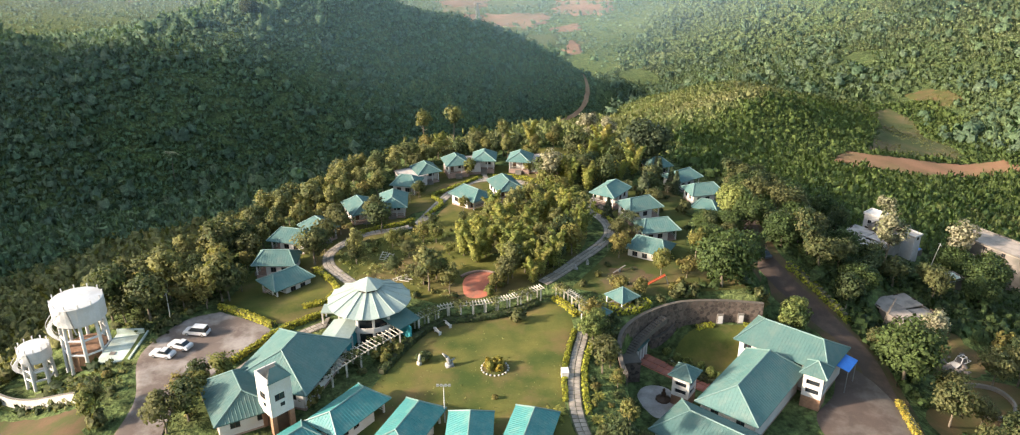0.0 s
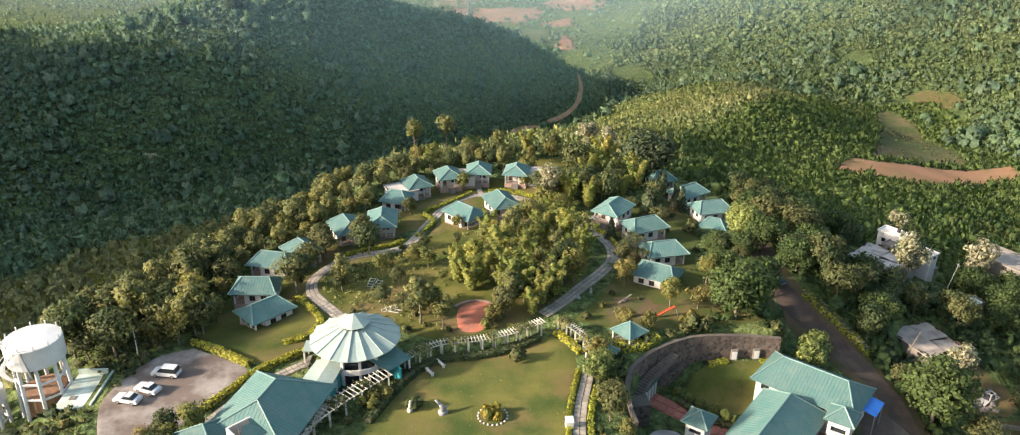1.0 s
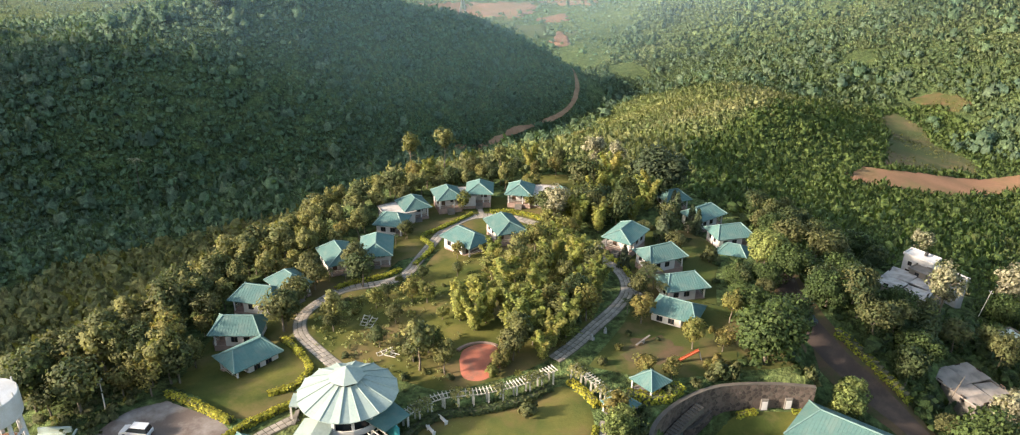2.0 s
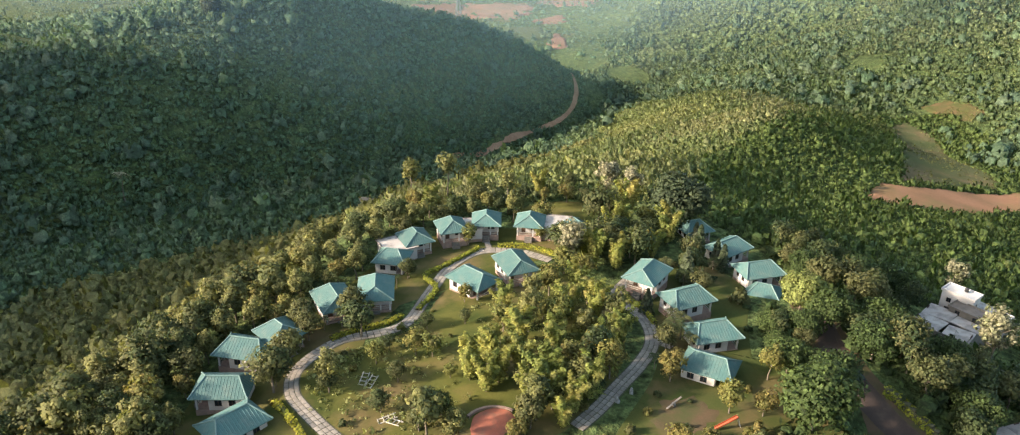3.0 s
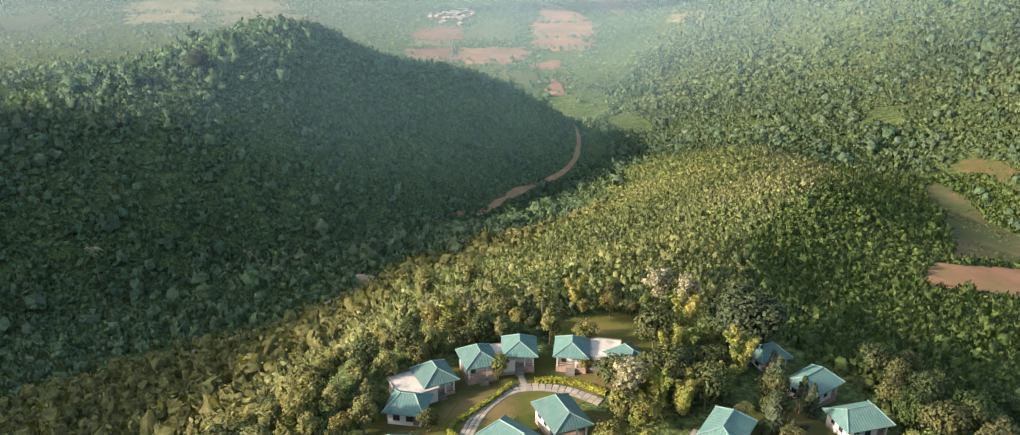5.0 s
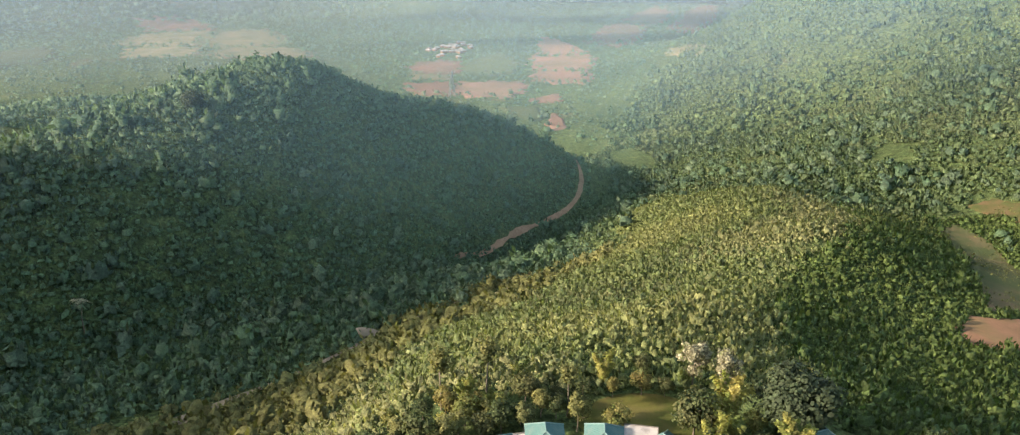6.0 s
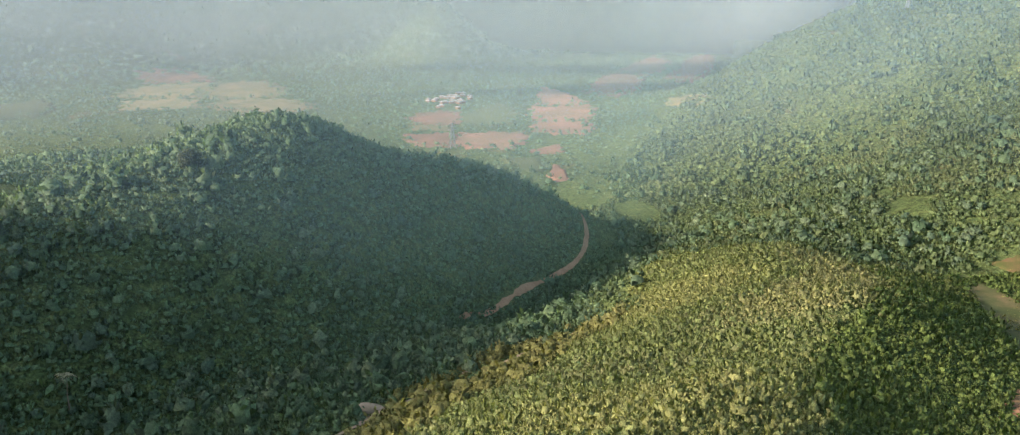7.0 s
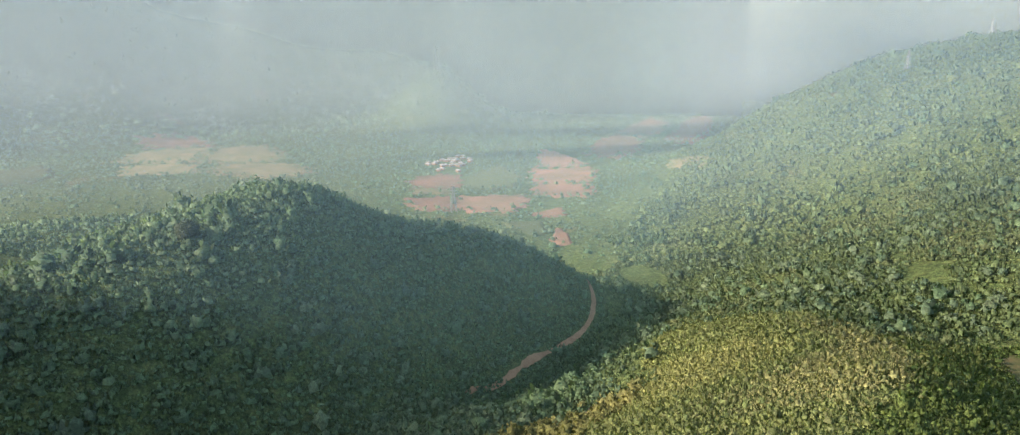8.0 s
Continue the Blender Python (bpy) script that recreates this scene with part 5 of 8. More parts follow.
def water_tank(x, y, z, radius, drum, legs_high, legs, label, mat="tank"):
    t = thing("water_tank", label, "water tank", pose(x, y, z))
    top = legs_high + drum
    part("drum", Build().ring(0, 0, [(radius * 0.55, legs_high - radius * 0.14), (radius * 0.97, legs_high), (radius, legs_high + 0.15), (radius, top), (radius * 0.98, top + 0.1), (radius * 0.5, top + radius * 0.12), (0.2, top + radius * 0.17)], 28), MAT[mat], t, smooth=False)
    for k in range(legs):
        a = 2 * math.pi * (k + 0.5) / legs
        c, s = math.cos(a), math.sin(a)
        part("leg", Build().tube((c * radius * 0.92, s * radius * 0.92, -3.0), (c * radius * 0.82, s * radius * 0.82, legs_high + 0.1), 0.3, 0.3, 8), MAT[mat], t)
    for zz in (legs_high * 0.25, legs_high * 0.62):
        for k in range(legs):
            a, a2 = 2 * math.pi * (k + 0.5) / legs, 2 * math.pi * (k + 1.5) / legs
            r = radius * 0.86
            part("brace", Build().tube((r * math.cos(a), r * math.sin(a), zz), (r * math.cos(a2), r * math.sin(a2), zz), 0.2, 0.2, 6), MAT[mat], t)
    for k in range(12):
        a = 2 * math.pi * k / 12
        part("rail_post", Build().box(radius * 0.96 * math.cos(a), radius * 0.96 * math.sin(a), top, 0.16, 0.16, 0.75), MAT[mat], t)
    step_mesh = Build().box(0, 0, 0, 0.8, 0.26, 0.07).mesh("stair_step", MAT[mat])
    m = 30
    for k in range(m):
        a = 2.3 + 2.2 * k / m
        zz = -1.5 + (top + 1.2) * k / m
        r = radius + 0.75
        o = part("stair_step", step_mesh, None, t)
        o.matrix_basis = pose(r * math.cos(a), r * math.sin(a), zz, 0, 0, math.degrees(a))
    for r in (radius + 0.35, radius + 1.15):
        part("stair_rail", Build().pipe([(r * math.cos(2.3 + 2.2 * k / m), r * math.sin(2.3 + 2.2 * k / m), -0.7 + (top + 1.2) * k / m) for k in range(m)], 0.06, 5), MAT[mat], t)
    part("pipe", Build().tube((radius * 0.3, -radius * 1.02, legs_high - 1.0), (radius * 0.1, -radius * 1.02, top), 0.12, 0.12, 8), MAT["steel"], t, "dark overflow pipe")
    return t


water_tank(-71.6, 116.6, -3.0, 4.1, 3.4, 7.4, 8, "big round white water tank on concrete legs")
water_tank(-79.0, 113.8, -6.4, 2.5, 2.1, 4.6, 6, "small round white water tank on legs")
base = thing("pump_house", "low brown brick base under the water tank", "shed", pose(-71.6, 116.6, -3.0))
part("wall", Build().ring(0, 0, [(3.3, -3.0), (3.3, 2.2), (3.1, 2.25)], 8), MAT["brick"], base)

sump = thing("covered_sump", "low whitish slab reservoir with sloping buttresses", "reservoir", pose(-65.0, 115.6, -1.5, 0, 0, 92))
part("slab", Build().box(0, 0, -3.0, 9.0, 5.6, 3.6), MAT["mint"], sump)
part("lid", Build().box(-2.0, 1.0, 0.602, 0.9, 0.9, 0.12), MAT["concrete"], sump)
part("parapet", Build().box(4.25, 0.4, 0.602, 0.35, 4.6, 0.9).box(0.0, -2.6, 0.602, 8.6, 0.3, 0.55), MAT["mint"], sump)
for k in range(5):
    part("buttress", Build().add([(-3.9 + 1.9 * k, -2.8, 0.6), (-3.5 + 1.9 * k, -2.8, 0.6), (-3.5 + 1.9 * k, -4.2, -0.8), (-3.9 + 1.9 * k, -4.2, -0.8), (-3.9 + 1.9 * k, -2.8, -0.8), (-3.5 + 1.9 * k, -2.8, -0.8)], [(0, 1, 2, 3), (0, 3, 4), (1, 5, 2), (0, 4, 5, 1), (3, 2, 5, 4)]), MAT["mint"], sump)
HOUSES += [(-71.6, 116.4, 6), (-79, 113.6, 4.5), (-65, 115.6, 4.5)]


def wall_run(name, label, points, high, thick, mat, coping=None, step=1.5, foot=1.0, top=None):
    line = spline(points, step)
    side = sideways(line)
    w = tagged(new(name), label, "wall", kind="structure")
    b, c = Build(), Build()
    for target, lo, hi, t in ((b, None, 0.0, thick), (c, 0.0, 0.12, thick + 0.06)):
        if target is c and not coping:
            continue
        rows = []
        for i, (x, y) in enumerate(line):
            g = gz(x, y)
            zt = (g + high) if top is None else float(np.interp(i / (len(line) - 1), [k / (len(top) - 1) for k in range(len(top))], top))
            z0 = (g - foot) if lo is None else zt + 0.002
            for s in (-1, 1):
                px_, py_ = x + side[i, 0] * s * t / 2, y + side[i, 1] * s * t / 2
                rows += [(px_, py_, z0), (px_, py_, zt + hi)]
        n = len(line)
        fs = []
        for i in range(n - 1):
            a, d = 4 * i, 4 * i + 4
            fs += [(a, d, d + 1, a + 1), (a + 2, a + 3, d + 3, d + 2), (a + 1, d + 1, d + 3, a + 3)]
        fs += [(0, 1, 3, 2), (4 * n - 4, 4 * n - 2, 4 * n - 1, 4 * n - 3)]
        target.add(rows, fs)
    part("wall_body", b, MAT[mat], w)
    if coping:
        part("coping", c, MAT[coping], w)
    return w


wall_run("boundary_wall", "low whitewashed boundary wall", [(-92, 113), (-83.7, 109), (-75, 105.2), (-66.1, 101.4)], 1.8, 0.3, "kerb", "concrete")
RETAIN = [(18.6, 108), (18.2, 113), (19.0, 119), (21.6, 123.4), (26.0, 127.0), (31.0, 129.4), (36.5, 130.4), (42.0, 130.8), (47.0, 130.6)]
RETAIN_TOP = [-1.2, -0.9, -0.7, -0.6, -0.3, -0.2, -0.4, -0.8, -1.2]
wall_run("retaining_wall", "tall curved wall of dark rubble stone", RETAIN, 1.0, 0.6, "stone", "coping", 1.0, 9.6, RETAIN_TOP)
pillar = thing("stone_pier", "square dark stone pier at the stair's foot", "pier", pose(20.9, 118.4, -9.4, 0, 0, 8))
part("pier_body", Build().box(0, 0, 0, 3.0, 2.6, 4.2), MAT["stone"], pillar)
part("coping", Build().box(0, 0, 4.202, 3.2, 2.8, 0.16), MAT["coping"], pillar)
stair = thing("stone_stair", "dark stone stair along the curved wall", "stair", pose(0, 0, 0))
for k, (x, y) in enumerate(spline([(20.4, 120.4), (22.0, 122.9), (24.2, 124.9), (27.4, 127.2)], 0.55)):
    part("step", Build().box(0, 0, -1.0, 0.56, 1.5, 1.0), MAT["coping"], stair).matrix_basis = pose(x + 0.4, y - 0.5, -5.2 + 0.19 * k, 0, 0, 52 - 0.9 * k)
wall_run("court_wall", "low stone wall curving down a stair", [(24.8, 126.0), (26.4, 126.6), (28.4, 127.8), (30.4, 128.9)], 2.0, 0.5, "stone", "coping", 0.8)
for nx, ny in ((39.1, 130.0), (43.0, 130.25)):
    n = thing("wall_niche", "white framed tablet on the stone wall", "niche", pose(nx, ny, gz(nx, ny) - 0.15, 0, 0, 2))
    part("slab", Build().box(0, 0, 0, 1.15, 0.35, 2.2), MAT["concrete"], n)
    part("panel", Build().box(0, -0.2, 0.35, 0.85, 0.12, 1.5), MAT["white"], n, "white recessed panel")
gate = thing("court_gate", "small gate with white columns and a teal roof strip", "gate", pose(23.6, 123.2, gz(24.2, 122.2), 0, 0, 55))
part("beam", Build().box(0, 0, 3.2, 4.4, 1.0, 0.3), MAT["roof"], gate, "teal roof strip")
for k in range(4):
    part("column", Build().box(-1.8 + 1.2 * k, 0, -0.6, 0.45, 0.45, 3.78), MAT["white"], gate)
part("back_wall", Build().box(0, 0.8, -0.6, 4.4, 0.3, 3.6), MAT["stone"], gate)

# ---- play ground ----
slide = thing("slide", "orange-red playground slide on worn grass", "slide", on_ground(28.3, 136.4, 12))
part("chute", Build().plate([(-2.0, -0.22, 0.35), (1.4, -0.22, 1.9), (1.4, 0.22, 1.9), (-2.0, 0.22, 0.35)], 0.08), MAT["slide"], slide)
for s in (-1, 1):
    part("side", Build().add([(-2.0, s * 0.24, 0.30), (1.4, s * 0.24, 1.85), (1.4, s * 0.24, 2.1), (-2.0, s * 0.24, 0.55), (-2.0, s * 0.28, 0.30), (1.4, s * 0.28, 1.85), (1.4, s * 0.28, 2.1), (-2.0, s * 0.28, 0.55)], [(0, 1, 2, 3), (7, 6, 5, 4), (0, 4, 5, 1), (3, 2, 6, 7), (1, 5, 6, 2), (0, 3, 7, 4)]), MAT["slide"], slide)
    part("ladder_rail", Build().tube((1.4, s * 0.22, 1.9), (2.1, s * 0.22, -0.2), 0.05), MAT["steel"], slide)
for k in range(5):
    part("rung", Build().tube((1.52 + 0.12 * k, -0.3, 1.5 - 0.36 * k), (1.52 + 0.12 * k, 0.3, 1.5 - 0.36 * k), 0.03), MAT["steel"], slide)
seesaw = thing("seesaw", "weathered grey wooden seesaw", "seesaw", on_ground(21.5, 141.5, 40))
part("plank", Build().plate([(-1.7, -0.15, 0.4), (1.7, -0.15, 0.9), (1.7, 0.15, 0.9), (-1.7, 0.15, 0.4)], 0.08), MAT["concrete"], seesaw)
part("stand", Build().box(0, 0, -0.2, 0.3, 0.5, 0.75), MAT["steel"], seesaw)
for lx, ly, la in ((-26.0, 148.4, 80), (-24.8, 147.6, 70), (-21.4, 138.6, 20), (-20.4, 138.0, -35)):
    tr = thing("trellis", "weathered wooden trellis in the grass", "trellis", on_ground(lx, ly, la))
    for k in (-0.5, 0.5):
        part("pole", Build().tube((-1.6, k, -0.1), (1.6, k, 0.5), 0.09), MAT["cream"], tr)
    for k in range(4):
        part("rung", Build().tube((-1.2 + 0.8 * k, -0.6, 0.08 + 0.15 * k), (-1.2 + 0.8 * k, 0.6, 0.08 + 0.15 * k), 0.06), MAT["cream"], tr)
arc = thing("court_bench", "curved stone bench round the red court", "bench", on_ground(-5.6, 136.2, 0))
part("seat", Build().ring(0, 0, [(4.3, -0.3), (4.3, 0.5), (4.7, 0.5), (4.7, -0.3)], 16, False, 0.9, 2.6), MAT["plinth"], arc)


# ---- houses and ruins on the east side ----
def block(x, y, ang, length, width, high, mat_wall, mat_roof, label, name="outhouse", sunk=5.0, holes=2, roofed=True, z=None):
    h = thing(name, label, "house", pose(x, y, gz(x, y) if z is None else z, 0, 0, ang))
    a, b = length / 2, width / 2
    for p0, p1 in (((-a, -b), (a, -b)), ((a, b), (-a, b)), ((a, -b + 0.12), (a, b - 0.12)), ((-a, b - 0.12), (-a, -b + 0.12))):
        n = math.hypot(p1[0] - p0[0], p1[1] - p0[1])
        k = max(1, min(holes, int(n / 2.5)))
        hs = [(n * (i + 0.5) / k - 0.5, n * (i + 0.5) / k + 0.5, 1.0, 2.1) for i in range(k)]
        w = Build()
        ux, uy, t = pierced(w, *p0, *p1, -sunk, high, 0.24, hs)
        wall = part("wall", w.weld(), MAT[mat_wall], h)
        for h0, h1, lo, hi in hs:
            window_in(wall, p0[0] + ux * (h0 + h1) / 2, p0[1] + uy * (h0 + h1) / 2, t, 1.0, lo, hi)
    if roofed:
        part("roof_slab", Build().box(0, 0, high + 0.002, length + 0.6, width + 0.6, 0.2), MAT[mat_roof], h, "stained flat roof")
        e = Build()
        for sx, sy, cx, cy in ((length + 0.6, 0.2, 0, b + 0.2), (length + 0.6, 0.2, 0, -b - 0.2), (0.2, width + 0.2, a + 0.2, 0), (0.2, width + 0.2, -a - 0.2, 0)):
            e.box(cx, cy, high + 0.202, sx, sy, 0.3)
        part("parapet", e, MAT[mat_wall], h)
    return h


block(96.5, 188.8, -56, 7.4, 3.6, 2.2, "concrete", "rubble", "low shed with a dark grey roof beside the ruin", "shed", 6, 2, z=-15.2)
block(97.2, 194.3, -52, 6.6, 3.6, 3.4, "white", "white", "small white flat-roofed house", "small_house", 6, 2, z=-15.0)
block(103.0, 191.4, -58, 7.4, 2.7, 2.0, "white", "flat", "low white shed beside the house", "shed", 6, 1, z=-16.8)
block(129.9, 183.8, -58, 28.0, 8.6, 2.2, "concrete", "old_slab", "long shed with a brown flat roof", "long_shed", 8, 6, z=-19.4)
block(101.0, 165.0, 22, 6.0, 3.0, 1.8, "concrete", "mint", "tiny shed with a pale slab roof", "shed", 6, 1, z=gz(101.0, 165.0))


def broken_house(name, label, x, y, z, ang, length, width, high, slabs, mat):
    """A low house whose flat roof has cracked into slabs that have sunk unevenly. slabs: middle, size, drop and tilt of each."""
    h = block(x, y, ang, length, width, high, "concrete", mat, label, name, 6, 2, False, z)
    for cx, cy, sx, sy, drop, tip in slabs:
        t = part("roof_slab", Build().box(0, 0, 0, sx, sy, 0.22, 0, 0.985), MAT[mat], h, "cracked concrete slab")
        t.matrix_basis = pose(cx, cy, high + 0.004 - drop, tip, -tip * 0.7, tip * 2)
    return h


broken_house("ruined_house", "broken house with pale cracked roof slabs", 90.7, 186.3, -15.6, -50, 11.0, 10.4, 1.4,
             [(-2.9, 2.7, 5.9, 5.2, 0.0, 1.2), (3.0, 2.8, 5.8, 5.0, 0.15, -1.5), (-2.9, -2.6, 5.7, 5.3, 0.1, -1.0), (3.1, -2.7, 5.4, 4.9, 0.3, 2.2)], "flat")
broken_house("old_house", "low old house with a cracked concrete roof", 79.6, 141.6, -10.6, 19, 9.0, 10.2, 1.7,
             [(-2.3, 2.7, 4.7, 5.4, 0.0, 0.6), (2.4, 2.7, 4.6, 5.3, 0.05, -0.7), (-2.3, -2.6, 4.7, 5.1, 0.05, 0.9), (2.6, -2.4, 4.3, 4.6, 0.35, -3.5)], "old_slab")
HOUSES += [(90.7, 186.3, 7.5), (96.5, 188.8, 5), (97.2, 194.3, 5), (103, 191.4, 5), (101.7, 182.8, 4), (122.5, 195.7, 6), (129.9, 183.8, 7), (136, 174, 7), (79.6, 141.6, 7.5), (101.0, 165.0, 4.5), (110.0, 198.6, 5.0)]
keg = thing("roof_tank", "small black water tank on the flat roof", "water tank", pose(97.9, 194.0, -11.1))
part("drum", Build().ring(0, 0, [(0.42, 0.0), (0.45, 0.1), (0.45, 0.75), (0.3, 0.9), (0.12, 0.95)], 12), MAT["tyre"], keg, smooth=True)


def wreck(x, y):
    """The bent white frame of a scrapped vehicle."""
    w = thing("scrap_frame", "bent white metal frame among the rubble", "scrap", on_ground(x, y, 24))
    for k, (p, q) in enumerate((((-2.2, -0.8, 0.2), (2.0, -0.7, 0.5)), ((-2.0, 0.8, 0.3), (2.3, 0.9, 0.2)), ((-2.2, -0.8, 0.2), (-2.0, 0.8, 0.3)), ((2.0, -0.7, 0.5), (2.3, 0.9, 0.2)), ((-1.0, -0.8, 0.3), (-0.5, -0.6, 1.7)), ((-0.9, 0.8, 0.3), (-0.4, 0.6, 1.6)), ((1.1, -0.7, 0.4), (0.8, -0.5, 1.6)), ((1.2, 0.8, 0.3), (0.9, 0.6, 1.5)), ((-0.5, -0.6, 1.7), (0.8, -0.5, 1.6)), ((-0.4, 0.6, 1.6), (0.9, 0.6, 1.5)), ((-0.5, -0.6, 1.7), (-0.4, 0.6, 1.6)), ((0.8, -0.5, 1.6), (0.9, 0.6, 1.5)))):
        part("bar", Build().tube(p, q, 0.09, 0.08, 6), MAT["white"], w)
    part("panel", Build().plate([(-2.6, -1.2, 0.35), (-1.0, -0.9, 0.7), (-1.1, 0.6, 0.6), (-2.7, 0.9, 0.3)], 0.06), MAT["flat"], w, "dented pale sheet")


wreck(88.0, 133.0)


def dead_tree(x, y, high):
    """A bare forked trunk."""
    d = thing("dead_tree", "bare grey forked dead tree", "tree", on_ground(x, y, 0))
    part("trunk", Build().tube((0, 0, -0.5), (0.5, 0.2, high * 0.45), 0.12, 0.09, 7).tube((0.5, 0.2, high * 0.44), (1.9, 0.5, high), 0.08, 0.03, 6).tube((0.5, 0.2, high * 0.44), (0.7, -0.3, high * 0.85), 0.07, 0.03, 6), MAT["bark"], d)


dead_tree(73.0, 136.6, 7.5)

trough = thing("blue_cistern", "low concrete cistern with a bright blue cover", "cistern", pose(110.0, 198.6, gz(110.0, 198.6) + 1.0, 0, 0, -52))
part("basin", Build().box(0, 0, -1.5, 4.2, 2.4, 2.0), MAT["concrete"], trough)
part("cover", Build().box(0, 0, 0.502, 3.6, 1.9, 0.08), MAT["blue"], trough, "bright blue cover")
rng_rub = np.random.default_rng(31)
for k in range(26):
    rx, ry = 86 + rng_rub.normal() * 3.2, 133 + rng_rub.normal() * 2.6
    s = rng_rub.uniform(0.4, 1.3)
    b = Build().ring(0, 0, [(0.6 * s, -0.4), (0.8 * s, 0.1), (0.5 * s, 0.45 * s), (0.1, 0.55 * s)], 6)
    ob = tagged(new("boulder", b.mesh("boulder", MAT["rubble"])), "grey broken boulder on bare earth", "boulder", "boulders by the old house")
    ob.matrix_basis = pose(rx, ry, gz(rx, ry), rng_rub.uniform(-20, 20), rng_rub.uniform(-20, 20), rng_rub.uniform(0, 360))
patch("rubble_ground", [(79, 128), (86, 127), (93, 131), (92, 139), (84, 141), (79, 135)], "earth", "bare brown earth with rubble", "ground", 0.1, 1.5, wave=0.14)
patch("east_yard", [(70, 104), (80, 110), (92, 116), (94, 124), (84, 126), (76, 118), (69, 110)], "earth", "bare brown earth beside the road", "ground", 0.1, 2.0)
wall_run("garden_ring", "low round stone garden wall", [(79, 117), (80, 121), (84, 122.5), (88, 121), (89, 117), (86, 113.5), (81.5, 114)], 0.8, 0.5, "concrete", None, 1.0)


def power_pole(x, y, high, lean):
    p = thing("power_pole", "slim grey concrete power pole", "pole", on_ground(x, y, 0))
    part("pole", Build().tube((0, 0, -1), (lean, 0, high), 0.12, 0.07), MAT["kerb"], p)
    part("crossarm", Build().box(lean * 0.95, 0, high * 0.94, 0.1, 1.6, 0.1), MAT["steel"], p)


for x, y, h, l in ((106.5, 183.0, 7.5, 1.6), (105.5, 196, 6.0, 0.9), (81, 171, 6.5, 1.2), (76, 124, 6.5, 0.6), (-60.5, 124.5, 5.0, 0.1)):
    power_pole(x, y, h, l)


# ---- trees ----
def trunk_mesh(rng, high, girth, lean=0.6, limbs=5, spread=2.0, bare=0.35):
    """A tapered crooked trunk with limbs."""
    b = Build()
    p = Vector((0, 0, -0.6))
    dx, dy = rng.uniform(-1, 1, 2) * lean
    pts = [p]
    for k in range(1, 5):
        u = k / 4
        pts.append(Vector((dx * u * u + rng.normal() * 0.1, dy * u * u + rng.normal() * 0.1, high * u)))
    for k in range(4):
        b.tube(pts[k], pts[k + 1], girth * (1 - 0.2 * k), girth * (0.8 - 0.2 * k) + 0.02, 6, False)
    for k in range(limbs):
        u = bare + (1 - bare) * rng.uniform(0.1, 0.95)
        i = min(3, int(u * 4))
        s = pts[i].lerp(pts[i + 1], u * 4 - i)
        az = 2.4 * k + rng.uniform(-0.4, 0.4)
        e = s + Vector((math.cos(az) * spread, math.sin(az) * spread, spread * rng.uniform(0.4, 0.9)))
        b.tube(s, e, girth * 0.42 * (1.1 - u * 0.5), girth * 0.1, 5, False)
    return b.mesh("trunk", MAT["bark"], True)


def crown_mesh(rng, mat, middle, radius, flat, clumps, per, size, ragged=0.35, hang=0.0):
    """A crown of leaf clumps, uneven in outline, with gaps between them."""
    d = rng.normal(size=(clumps, 3))
    d[:, 2] = d[:, 2] * 0.8 + 0.15
    d = unit(d)
    c = d * (radius * rng.uniform(0.35, 0.85, clumps))[:, None] * np.array([1, 1, flat]) + np.array([0, 0, middle])
    r = radius * rng.uniform(0.28, 0.28 + ragged, clumps)
    dd = rng.normal(size=(clumps, per, 3))
    dd[..., 2] += 0.35
    dd = unit(dd)
    p = c[:, None] + dd * (r[:, None] * rng.uniform(0.55, 1.05, (clumps, per)))[..., None] * np.array([1, 1, 0.85])
    p[..., 2] -= hang * rng.uniform(0, 1, (clumps, per))
    q = sprays(rng, p.reshape(-1, 3), dd.reshape(-1, 3), np.full(clumps * per, size), 0.5, 0.45)
    tint = np.repeat(rng.uniform(0, 0.35, clumps), per)
    whole = unit(p - np.array([0, 0, middle - 0.3 * radius]))
    turn = unit(0.85 * dd + 0.65 * whole + 0.12 * rng.normal(size=dd.shape)).reshape(-1, 3)
    return quad_mesh("crown", q, tint, mat, turn)


